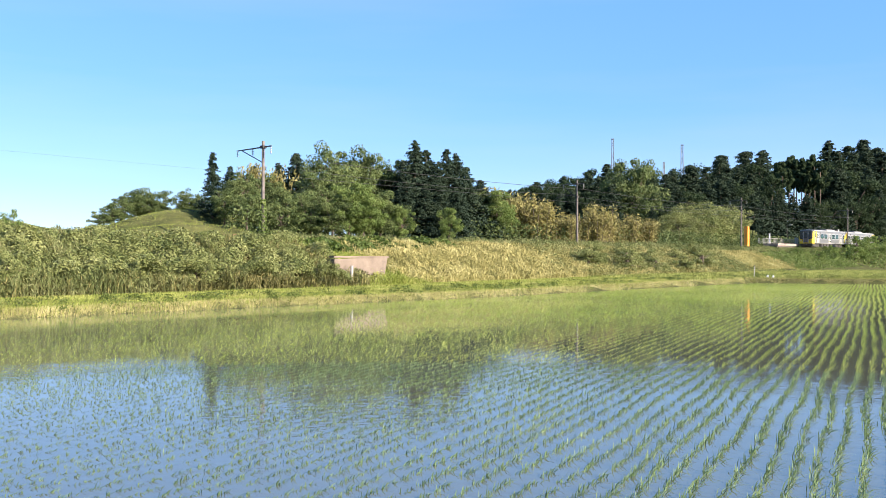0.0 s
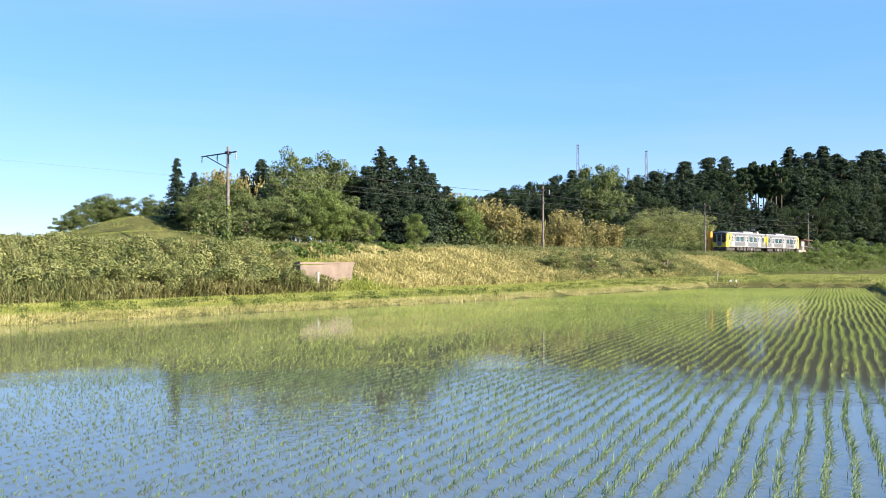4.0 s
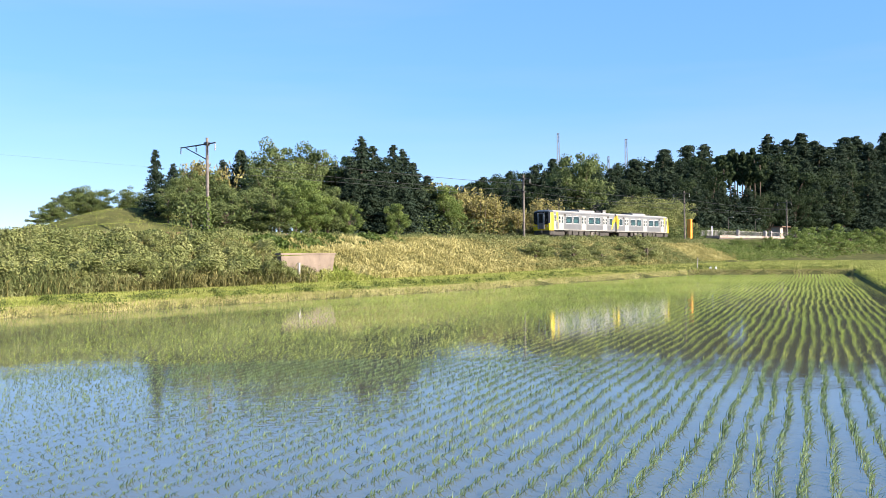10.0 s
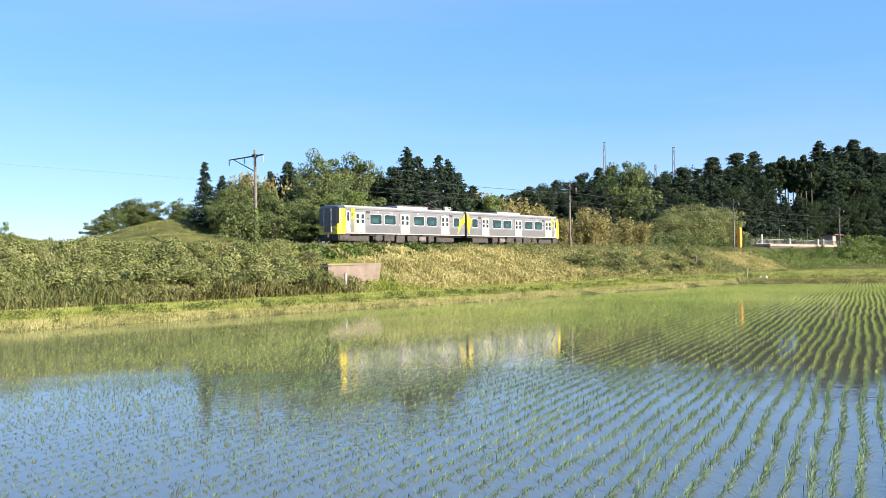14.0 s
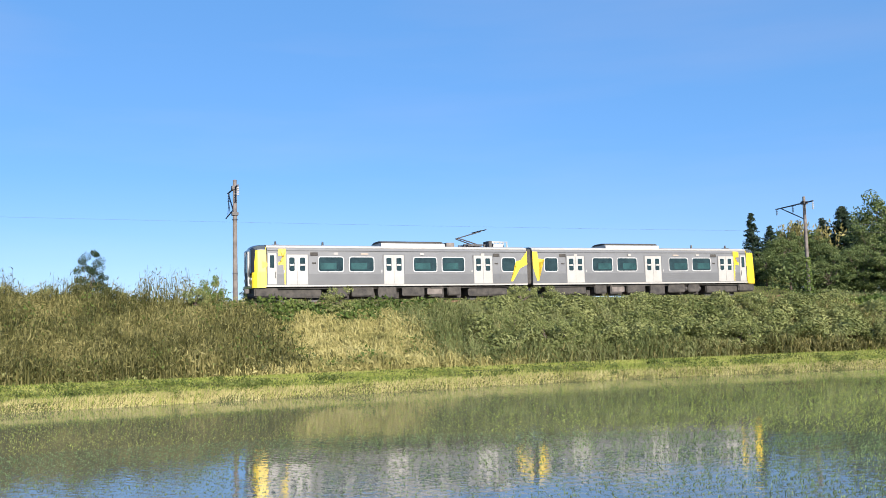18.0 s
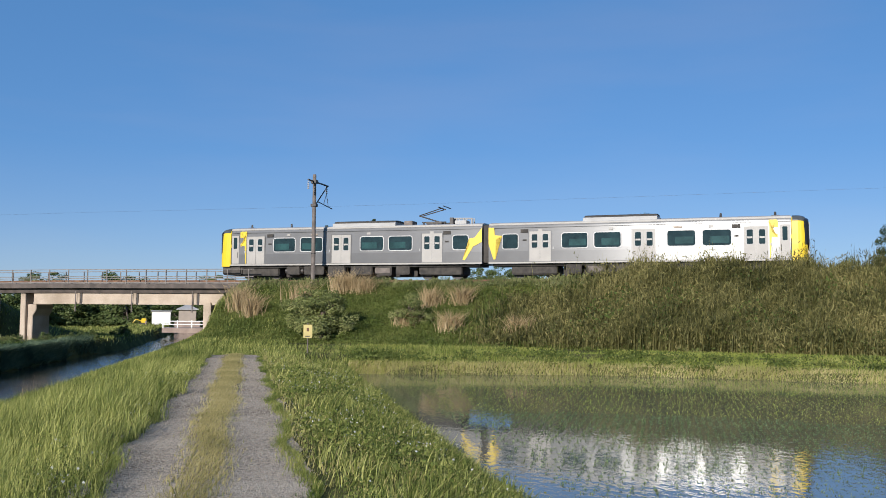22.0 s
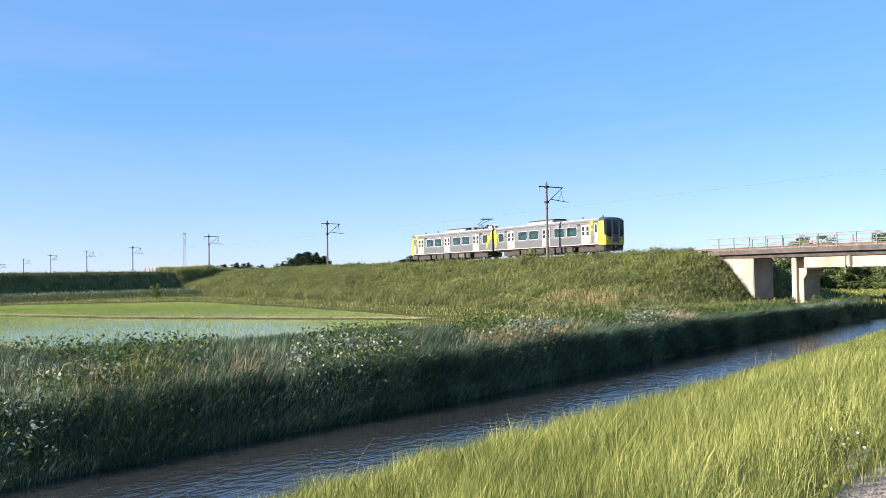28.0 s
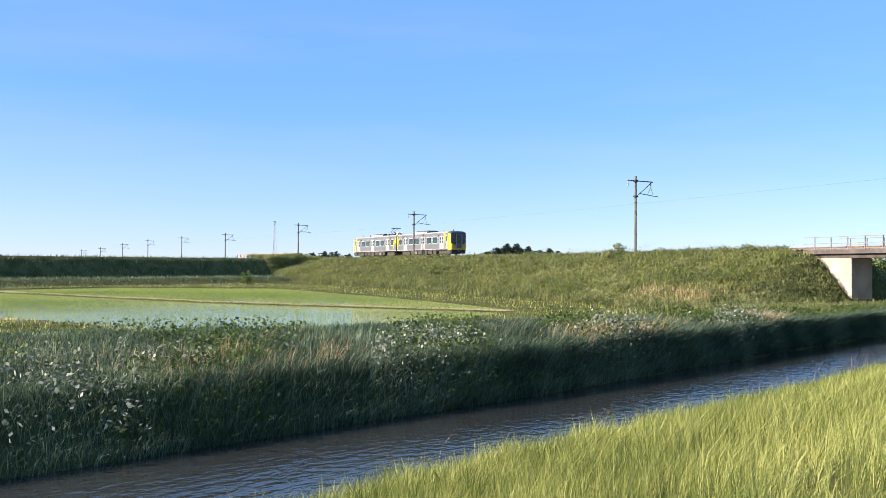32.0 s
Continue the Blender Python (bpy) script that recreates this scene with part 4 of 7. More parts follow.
def cedar(seed, h=12.0, r=2.1, limbs=270):
    """A conifer: a straight trunk, uneven limbs, and tufts of needles along each limb."""
    g = np.random.default_rng(seed)
    v = np.sort(g.random(limbs)) ** 0.95 * 0.97
    a = g.uniform(0, 2 * np.pi, limbs)
    reach = r * 1.25 * ((1 - v) ** 0.85 * np.interp(v, (0, 0.12), (0.75, 1))) * g.uniform(0.55, 1.15, limbs) * (1 + 0.22 * np.sin(a * 2 + seed + v * 7)) + 0.12
    tb = rod((0, 0, -0.6), (0, 0, h * 0.97), 0.2, 0.03, 7)
    at, size = [], []
    for i in range(limbs):
        d = np.array((math.cos(a[i]), math.sin(a[i]), 0.0))
        z = h * (0.05 + 0.95 * v[i])
        k = 38
        f = g.random(k) ** 0.75 * 0.9 + 0.12
        c = d * (reach[i] * f)[:, None]
        c[:, 2] = z + g.uniform(0.0, 0.45) * reach[i] * f - 0.4 * reach[i] * f * f
        at.append(c + g.normal(0, 1, (k, 3)) * np.array((0.16, 0.16, 0.10)) * (0.35 + reach[i] * 0.5))
        size.append(np.full(k, 0.12 + 0.10 * reach[i]) * g.uniform(0.7, 1.3, k))
        if i % 22 == 0:
            add_rod(tb, (0, 0, z - 0.1), d * reach[i] * 0.8 + np.array((0, 0, z)), 0.05, 0.015, 4)
    p, sz = np.concatenate(at), np.concatenate(size)
    out = p * np.array((1, 1, 0)) / (np.hypot(p[:, 0], p[:, 1])[:, None] + 0.05) + np.array((0, 0, 0.55))
    return tree_thing("cedar_tree", "dark green cedar with ragged drooping branches", "tree", tb, facing_leaves(p, out, sz * 0.85, 0.85, g), M_CEDAR)


def broadleaf(seed, h=10.0, r=3.6, clumps=60, per=210, mat=None, low=0.06, leaf=0.19, label="leafy green broadleaf tree", name="broadleaf_tree", limbs=True):
    g = np.random.default_rng(seed)
    tb = rod((0, 0, -0.5), (g.uniform(-.2, .2), g.uniform(-.2, .2), h * (0.55 if limbs else 0.9)), 0.2 if limbs else 0.1, 0.1 if limbs else 0.06, 7)
    cs = []
    for i in range(clumps):
        d = g.normal(size=3)
        d /= np.linalg.norm(d)
        k = g.uniform(0.45, 1.0)
        c = np.array((d[0] * r * k, d[1] * r * k, h * (low + 1) / 2 + d[2] * h * (1 - low) / 2 * k * 0.86 if low else 0.06 * h + abs(d[2]) * h * k * 0.86))
        cs.append(c)
        if i % 3 == 0 and limbs:
            add_rod(tb, (0, 0, h * g.uniform(0.2, 0.5)), c, 0.07, 0.02, 5)
    cs = np.repeat(np.array(cs), per, 0)
    off = g.normal(size=cs.shape) * np.array((0.62, 0.62, 0.42)) * r * 0.22
    n = len(cs)
    # leaves lie on the skins of the clumps
    skin = off / (np.linalg.norm(off, axis=1, keepdims=True) + 1e-9) * np.array((1, 1, 0.72)) * r * np.repeat(g.uniform(0.16, 0.32, clumps), per)[:, None] * g.uniform(0.75, 1.08, (n, 1))
    out = off / (np.linalg.norm(off, axis=1, keepdims=True) + 1e-9) + np.array((0, 0, 0.25))
    return tree_thing(name, label, "tree", tb, facing_leaves(cs + skin, out, leaf * g.uniform(0.6, 1.2, n), 0.5, g), mat or M_LEAF)


def bamboo(seed, h=7.0):
    """A clump of bamboo: arching culms with yellowing leaves."""
    g = np.random.default_rng(seed)
    tb = bmesh.new()
    pts = []
    for i in range(16):
        x, y = g.uniform(-1.5, 1.5, 2)
        dx, dy = g.normal(0, 0.7, 2)
        hh = h * g.uniform(0.7, 1)
        add_rod(tb, (x, y, -0.4), (x + dx * 0.4, y + dy * 0.4, hh * 0.7), 0.05, 0.035, 5)
        add_rod(tb, (x + dx * 0.4, y + dy * 0.4, hh * 0.7), (x + dx, y + dy, hh), 0.035, 0.012, 5)
        t = g.uniform(0.25, 1.0, 85)
        pts.append(np.stack([x + dx * t ** 2, y + dy * t ** 2, hh * t], 1) + g.normal(0, 0.32, (85, 3)))
    p = np.concatenate(pts)
    n = len(p)
    a = g.normal(size=(n, 3)) + np.array((0, 0, -0.8))
    a /= np.linalg.norm(a, axis=1, keepdims=True)
    b = np.cross(a, g.normal(size=(n, 3)))
    b /= np.linalg.norm(b, axis=1, keepdims=True)
    s = 0.42 * g.uniform(0.6, 1.2, (n, 1))
    q = np.stack([p - a * s * 0.7, p + b * s * 0.24, p + a * s * 0.7, p - b * s * 0.24], 1).reshape(-1, 3)
    return tree_thing("bamboo_clump", "yellowing feathery bamboo clump behind the railway", "bamboo", tb, (q, np.arange(4 * n).reshape(-1, 4)), M_BAMBOO)


PROTO = {}
M_WOOD = leafy("forest_leaf", [(0.013, 0.024, 0.010), (0.028, 0.044, 0.017), (0.062, 0.080, 0.031)], 0.2, 0.3, 0.8)


def plant(kind, az, d, el, wide=1.0, sink=0.0, h=None):
    """Stand a tree in the direction az at d metres, its top seen at the height el in degrees."""
    x, y = polar(az, d)
    z = float(ground_z(x, y)) - sink
    need = h or max(1.2, 2.66 + d * math.tan(radians(el)) - z)
    fresh_ones = [j for j, p in enumerate(PROTO[kind]) if p[3]]
    i = fresh_ones[0] if fresh_ones else int(rng.integers(0, len(PROTO[kind])))
    make, base_h, ob, fresh = PROTO[kind][i]
    k = need / base_h
    m = Matrix.LocRotScale((x, y, z), Euler((0, 0, rng.uniform(0, 6.28))), (k * wide, k * wide, k))
    if fresh:
        ob.matrix_basis = m
        PROTO[kind][i][3] = False
        return ob
    made = copy_thing(ob, Matrix.Identity(4))
    made.matrix_basis = m
    return made


PROTO["cedar"] = [[None, 12.0, cedar(i, 12.0, 2.0 + 0.25 * (i % 3)), True] for i in range(5)]
PROTO["broad"] = [[None, 9.6, broadleaf(20 + i), True] for i in range(4)]
PROTO["light"] = [[None, 9.6, broadleaf(30 + i, mat=M_LIGHT, low=0.08, label="bright green broadleaf tree with full crown"), True] for i in range(3)]
PROTO["grey"] = [[None, 9.6, broadleaf(36 + i, 10.0, 4.6, 60, 260, M_SHRUB, 0.05, 0.17, "spreading grey-green broadleaf tree beside the line"), True] for i in range(2)]
PROTO["shrub"] = [[None, 3.0, broadleaf(40 + i, 3.0, 1.7, 30, 170, M_SHRUB, 0.0, 0.11, "grey-green scrub bush on the slope", "bush"), True] for i in range(3)]
PROTO["hedge"] = [[None, 3.0, broadleaf(44 + i, 3.0, 1.8, 34, 190, M_LIGHT, 0.0, 0.11, "full green bush beside the railway", "bush"), True] for i in range(2)]
PROTO["bamboo"] = [[None, 7.0, bamboo(50 + i), True] for i in range(3)]

# the wood behind the line
for az, d, el, w in ((12.3, 100, 6.3, 0.85), (11.3, 108, 5.5, 1.1), (9.9, 116, 5.6, 1.1), (8.4, 118, 5.8, 1.1), (7.4, 112, 6.4, 1.0), (6.9, 118, 5.5, 1.2), (0.2, 118, 7.27, 1.0), (-0.5, 121, 6.7, 1.0),
                     (0.9, 116, 6.0, 1.1), (-1.2, 118, 6.0, 1.1), (-1.75, 120, 6.76, 0.8), (-2.35, 122, 6.5, 0.9), (-2.9, 124, 5.7, 1.0), (-3.8, 127, 4.9, 1.0), (1.9, 122, 5.6, 1.2), (-3.2, 132, 5.0, 1.2), (-0.4, 110, 4.6, 1.1), (-1.4, 112, 4.5, 1.1), (0.7, 110, 4.8, 1.1), (-2.3, 114, 4.4, 1.1)):
    plant("cedar", az, d, el * 1.01, w * 1.4)
for az, d, el, w in ((5.9, 116, 7.1, 0.8), (4.8, 118, 6.75, 0.85), (3.6, 119, 6.95, 0.85), (2.7, 120, 6.5, 0.85), (1.6, 121, 6.3, 0.9), (10.6, 104, 5.3, 0.9), (9.2, 108, 5.2, 1.0), (7.9, 104, 4.6, 1.1), (5.5, 106, 5.6, 1.1),
                     (11.6, 97, 4.3, 1.1), (10.3, 96, 4.1, 1.2), (6.5, 99, 4.2, 1.2), (8.3, 97, 3.8, 1.2), (2.3, 103, 4.4, 1.2), (5.2, 98, 4.0, 1.2), (3.0, 102, 4.0, 1.2), (-4.2, 128, 4.4, 1.0)):
    plant("broad", az, d, el, w)
for az, d, el, w in ((4.2, 99, 5.0, 1.0), (3.3, 100, 4.6, 1.0), (-4.8, 127, 4.3, 1.0), (1.0, 103, 3.4, 0.9), (-1.9, 108, 3.2, 0.9)):
    plant("light", az, d, el, w)
for az in np.arange(-13.9, -4.4, 0.36):
    el = np.interp(az, (-13.9, -11.7, -9.5, -7.6, -5.2), (2.5, 3.3, 3.3, 3.8, 4.3))
    d = max(rng.uniform(128, 140) - az * 0.7, math.hypot(*track(s_at(az, -7), -7)[0].xy) + rng.uniform(0, 8))
    plant("bamboo", az, d, el * rng.uniform(0.68, 1.05), 1.2)
for az in np.arange(8.7, 11.2, 0.5):
    plant("bamboo", az, 111, rng.uniform(5.3, 5.9), 0.6)
for az, el, w in ((-15.7, 2.9, 1.3), (-17.0, 3.6, 1.4), (-18.3, 3.2, 1.3)):
    plant("grey", az, math.hypot(*track(s_at(az, -12), -12)[0].xy) + 6, el, w)
plant("broad", -13.1, 200, 6.55, 0.72)
plant("broad", -12.5, 200, 5.9, 0.8)
# thicket beside the halt
for az, hh in ((-22.7, 1.5), (-23.2, 1.8), (-23.8, 2.0), (-24.3, 2.3), (-24.9, 3.6), (-25.4, 4.8), (-26.0, 5.4), (-26.7, 5.7), (-27.4, 5.7), (-28.1, 5.7), (-28.8, 5.7), (-29.5, 5.8), (-30.2, 5.8), (-31.0, 5.8)):
    p, _ = track(s_at(az, 6), rng.uniform(4.5, 7.5))
    x, y = p.x, p.y
    plant("hedge", math.degrees(math.atan2(-x, y)), math.hypot(x, y), 0, 1.25, h=hh)
PROTO["wood"] = [[None, 9.6, broadleaf(60 + i, 10.0, 3.0, 64, 230, M_WOOD, 0.05, 0.15, "dark green broadleaf forest tree"), True] for i in range(3)]
GAP = (-23.8, -21.0)
# the forest on the hill
for row, (far, k) in enumerate(((0, 1.0), (-22, 0.93), (-42, 0.78), (-60, 0.58))):
    for az in np.arange(-34, -4, 0.62):
        az += rng.uniform(-0.3, 0.3)
        if GAP[0] < az < GAP[1] and row < 3:
            continue
        if row == 3 and az > -13.5:
            continue
        el = np.interp(az, (-37, -29.8, -27.9, -26.1, -24.6, -22.7, -21.5, -19.9, -19.4, -17.1, -16.3, -14.8, -13.1, -11.9, -10.2, -8.7, -6.8, -5.0),
                       (6.1, 6.3, 6.5, 6.7, 6.8, 6.5, 6.7, 6.5, 6.2, 5.95, 5.7, 5.5, 5.6, 5.8, 5.6, 5.4, 4.8, 4.4)) * k * rng.uniform(0.97, 1.04)
        d = 235 + 6.5 * max(0, -az - 12) + far
        w = rng.random() < 0.25
        plant("wood" if w else "cedar", az, d, el * rng.uniform(0.95, 1.0) * (0.97 if w else 1.02), 1.0 if w else 1.5)
# tall bare-stemmed trees with light between the trunks
PROTO["tall"] = [[None, 10.0, broadleaf(70 + i, 10.0, 1.2, 44, 130, M_WOOD, 0.60, 0.22, "tall forest tree with a bare trunk and high crown", limbs=False), True] for i in range(2)]
for az in (-23.5, -23.2, -22.9, -22.7, -22.5, -22.25, -22.1, -21.8, -21.5, -21.2):
    plant("tall", az, 262 + rng.uniform(-12, 12), rng.uniform(5.6, 6.5), 0.8)
# mound, burial hill and groves farther along
for az, d, el, w in ((16.7, 126, 4.1, 1.1), (16.1, 127, 4.15, 1.1), (15.4, 126, 4.1, 1.1), (15.9, 124, 3.7, 1.1), (17.4, 124, 3.65, 1.1), (18.0, 123, 3.2, 1.1), (18.6, 122, 2.8, 1.1), (14.2, 124, 3.9, 0.8), (13.7, 124, 4.15, 0.9), (13.2, 124, 3.8, 0.9)):
    plant("broad", az, d, el, w * 1.2)
for az, d, el, w in ((31.7, 90, 4.45, 0.55), (31.1, 90, 4.0, 0.6), (32.5, 90, 3.95, 0.8), (33.2, 90, 4.0, 0.8), (34.0, 90, 3.9, 0.9), (34.8, 90, 3.65, 0.9), (23.2, 78, 2.8, 0.8), (44.5, 75, 3.6, 0.7)):
    plant("hedge", az, d, el, w)
for az, d, el, w in ((61.0, 170, 4.4, 0.8),):
    plant("cedar", az, d, el, w)
plant("wood", 51.3, 95, 5.0, 0.7)
plant("wood", 42.1, 140, 3.45, 0.9)
for az, el in ((68.4, 4.0), (67.4, 4.6), (66.6, 5.0), (65.6, 5.3), (64.8, 5.6), (64.0, 5.3), (63.1, 4.7), (62.2, 4.1), (61.5, 3.6), (74.8, 2.5), (73.6, 2.6), (72.4, 2.5), (71.4, 2.4), (57.5, 3.3), (53.5, 3.0), (50.0, 3.0)):
    plant("broad", az, 118, el, 1.15)
for az, el in ((87.6, 3.4), (86.9, 4.0), (86.0, 4.0), (85.2, 4.3), (84.3, 4.9), (83.5, 5.15), (82.6, 5.0), (81.9, 5.2), (81.3, 5.35), (80.6, 4.7)):
    for k, f in ((0.0, 1.0), (0.3, 0.92), (0.62, 0.97)):
        plant("cedar", az + k, rng.uniform(131, 140), el * f * rng.uniform(0.94, 1.02), 1.0)
for az, d, el in ((99.9, 170, 1.85), (100.6, 172, 1.7), (96.2, 175, 1.9), (95.5, 176, 1.75), (90.6, 180, 1.85)):
    plant("broad", az, d, el, 1.3)
PROTO["thicket"] = [[None, 3.0, broadleaf(80 + i, 3.0, 2.0, 34, 120, M_LEAF, 0.0, 0.17, "green bush in the hedgerow", "bush"), True] for i in range(2)]
for az in np.arange(89.8, 106, 0.42):
    plant("thicket", az, rng.uniform(140, 165), rng.uniform(0.25, 0.75), 1.3)
for x in rng.uniform(-92, -60, 13):
    y = np.interp(x, *FAR_W) - rng.uniform(0.6, 2.2)
    plant("thicket", math.degrees(math.atan2(-x, y)), math.hypot(x, y), 0, 1.0, h=rng.uniform(0.5, 1.1))
_n = 30000
_a, _r = rng.uniform(88, 107, _n), rng.uniform(74, 150, _n)
_p = on_ground(-np.sin(np.radians(_a)) * _r, np.cos(np.radians(_a)) * _r, -0.02)
_k = _p[:, 2] > -0.9
stuff("field_grass", blades(_p[_k], rng.uniform(0.15, 0.4, _k.sum()), 0.08, 0.6, 0.4, True), M_GRASS, "bright meadow grass beyond the railway bridge", "grass")
for az, el in ((119.9, 0.75), (120.4, 0.9), (121.0, 0.8), (121.7, 1.0), (122.4, 1.15), (123.0, 1.15), (123.6, 0.9), (124.1, 0.7), (128.9, 0.95), (129.4, 1.15), (129.9, 1.2), (130.4, 1.1), (130.9, 0.8), (131.4, 0.6), (132.6, 0.5), (133.4, 0.62), (134.1, 0.62), (134.8, 0.55), (135.5, 0.5)):
    plant("cedar", az, 380, el * 1.1, 2.6)
    plant("wood", az + 0.2, 384, el, 1.5)
# weeds and bushes on the sunlit embankment beyond the bridge
for s in rng.uniform(60, 150, 46):
    p, _ = track(s, rng.uniform(3.0, 14))
    plant("shrub", math.degrees(math.atan2(-p.x, p.y)) % 360, math.hypot(p.x, p.y), 0, 1.2, h=rng.uniform(0.8, 1.7))
for az, d, el, w in ((42.1, 150, 3.4, 1.0), (41.1, 150, 3.35, 1.0), (40.3, 150, 3.0, 1.2)):
    plant("wood", az, d, el, w)
# scrub on the side of the burial hill
for az in np.arange(23.5, 38, 0.42):
    plant("shrub", az + rng.uniform(-0.2, 0.2), rng.uniform(76, 83), 0, 1.3, h=rng.uniform(0.9, 1.6))
# scrub on the near slope
for az in np.arange(6.2, 30, 0.5):
    s = s_at(az, 8)
    p, _ = track(s, rng.uniform(7.5, 12.8))
    plant("shrub", math.degrees(math.atan2(-p.x, p.y)), math.hypot(p.x, p.y), 0, 0.95, h=rng.uniform(1.2, 2.5))
for az in list(np.arange(-17, -9, 0.8)) + list(np.arange(-33, -25.4, 0.7)):
    p, _ = track(s_at(az, 8), rng.uniform(7, 12))
    plant("shrub", math.degrees(math.atan2(-p.x, p.y)), math.hypot(p.x, p.y), 0, 1.3, h=rng.uniform(2.0, 3.4))
for az, u in ((84.6, 11.5), (84.0, 12.0), (85.2, 11.0), (84.4, 12.6), (79.0, 10), (37.0, 4.5), (24.6, 4.5), (26.0, 4.4), (45.5, 4.6)):
    p, _ = track(s_at(az, u), u)
    plant("shrub", math.degrees(math.atan2(-p.x, p.y)), math.hypot(p.x, p.y), 0, 1.15, h=2.7 if 83 < az < 86 else 2.0)


# ---------------------------------------------------------------- railway
def ribbon(name, s0, s1, prof, mat, step=4.0):
    """A profile (u, dz) swept along the line."""
    rings = []
    for s in np.arange(s0, s1 + 0.01, step):
        rings.append([track(s, u, dz)[0] for u, dz in prof])
    return loft(rings)


line = thing("railway_track", Matrix.Identity(4), "single railway track on stone ballast", "railway")
part("ballast", ribbon("ballast", -400, 35.0, [(2.0, -0.55), (1.5, -0.2), (-1.5, -0.2), (-2.0, -0.55)], M_BALLAST), M_BALLAST, line)
part("ballast", ribbon("ballast", 61.0, 620, [(2.0, -0.55), (1.5, -0.2), (-1.5, -0.2), (-2.0, -0.55)], M_BALLAST), M_BALLAST, line)
for u in (0.533, -0.533):
    part("rail", ribbon("rail", -400, 620, [(u + 0.035, -0.15), (u + 0.03, 0.0), (u - 0.03, 0.0), (u - 0.035, -0.15)], M_RUST), M_RUST, line, "worn steel rail")
sleeper = part("sleeper", box(-0.11, 0.11, -1.0, 1.0, -0.20, -0.145), M_CONC2, line)
sm = sleeper.data
p, a = track(30)
sleeper.matrix_basis = Matrix.Translation(p) @ Matrix.Rotation(a, 4, "Z")
for s in np.arange(30.65, 190, 0.65):
    p, a = track(s)
    share("sleeper", sm, line, Matrix.Translation(p) @ Matrix.Rotation(a, 4, "Z"))


# stained concrete, its colour darkened further to carry the shade below overhangs
M_DECK_SHADED = surface("stained_shaded_deck", (0.045, 0.035, 0.03), (0.12, 0.095, 0.08), 1.5, 0.9, 0.15)
M_RAILING = surface("weathered_railing", (0.10, 0.085, 0.075), (0.22, 0.19, 0.17), 3.0, 0.8, 0.05)


def bridge():
    b = thing("railway_bridge", Matrix.Identity(4), "concrete girder railway bridge with steel railings over the canal", "bridge")
    s0, s1, sp = 31.8, 60.2, 51.1
    part("edge_beam", ribbon("d", s0, s1, [(2.12, -0.62), (2.12, -0.30), (-2.12, -0.30), (-2.12, -0.62)], M_DECK_SHADED, 2.0), M_DECK_SHADED, b, "weathered overhanging deck slab")
    # set back, and coloured dark for the shade of the overhang
    part("deck_slab", ribbon("d", s0 + 1.5, s1, [(1.7, -0.96), (1.84, -0.62), (-1.84, -0.62), (-1.7, -0.96)], M_DECK_SHADED, 2.0), M_DECK_SHADED, b, "stained slab coloured dark with the overhang's shade")
    for u in (1.25, -1.25):
        part("girder", ribbon("g", 34.4, sp - 0.2, [(u + 0.3, -1.72), (u + 0.3, -0.96), (u - 0.25, -0.96), (u - 0.25, -1.72)], M_CONC, 2.0), M_CONC, b, "pale concrete main girder")
        part("girder_foot", ribbon("g", 34.4, sp - 0.2, [(u + 0.34, -1.80), (u + 0.34, -1.66), (u - 0.3, -1.66), (u - 0.3, -1.80)], M_CONC, 2.0), M_CONC, b, "wider foot of the girder")
    part("ballast_bed", ribbon("g", s0, s1, [(1.7, -0.30), (1.5, -0.16), (-1.5, -0.16), (-1.7, -0.30)], M_BALLAST, 2.0), M_BALLAST, b)
    for s in (36.4, 41.4, 46.2):
        p, a = track(s)
        m = Matrix.Translation(p) @ Matrix.Rotation(a, 4, "Z")
        part("girder_joint", box(-0.07, 0.07, -1.55, 1.6, -1.82, -0.94), M_IRON, b, "dark joint between the girder lengths", at=m)
        part("joint_rib", box(0.07, 0.32, 1.5, 1.66, -1.78, -0.94, 0.03), M_CONC, b, at=m)
        part("drain_pipe", rod((0.4, 1.72, -2.35), (0.4, 1.72, -0.6), 0.045), M_POLE, b, at=m)
    # pier with corbelled head, and the two abutments
    p, a = track(sp)
    m = Matrix.Translation(p) @ Matrix.Rotation(a, 4, "Z")
    pier = bmesh.new()
    add_box(pier, 0.05, 0.52, -0.7, 1.55, -5.6, -0.97)
    q = [pier.verts.new((x, yy, z)) for yy in (-0.65, 1.3) for x, z in ((0.04, -5.6), (0.04, -1.82), (-0.72, -1.82), (-0.72, -2.25), (-0.42, -2.7), (-0.42, -5.6))]
    pier.faces.new(q[:6]), pier.faces.new(q[6:][::-1])
    for i in range(6):
        pier.faces.new((q[i], q[6 + i], q[6 + (i + 1) % 6], q[(i + 1) % 6]))
    bmesh.ops.recalc_face_normals(pier, faces=pier.faces)
    bmesh.ops.bevel(pier, geom=pier.edges[:], offset=0.05, segments=1, affect="EDGES")
    part("pier", pier, M_CONC, b, "stepped concrete pier at the water's edge", at=m)
    p, a = track(55.7)
    m = Matrix.Translation(p) @ Matrix.Rotation(a, 4, "Z")
    ab = bmesh.new()
    add_box(ab, -0.6, 3.6, -0.5, 1.84, -5.2, -0.97, 0.05)
    add_box(ab, 3.4, 7.0, 1.4, 1.8, -5.0, -0.66, 0.04)
    add_box(ab, 3.4, 7.0, -1.8, -1.4, -5.0, -0.66, 0.04)
    part("abutment", ab, M_CONC, b, "sunlit concrete abutment with wing walls", at=m)
    p, a = track(35.6)
    m = Matrix.Translation(p) @ Matrix.Rotation(a, 4, "Z")
    ab = bmesh.new()
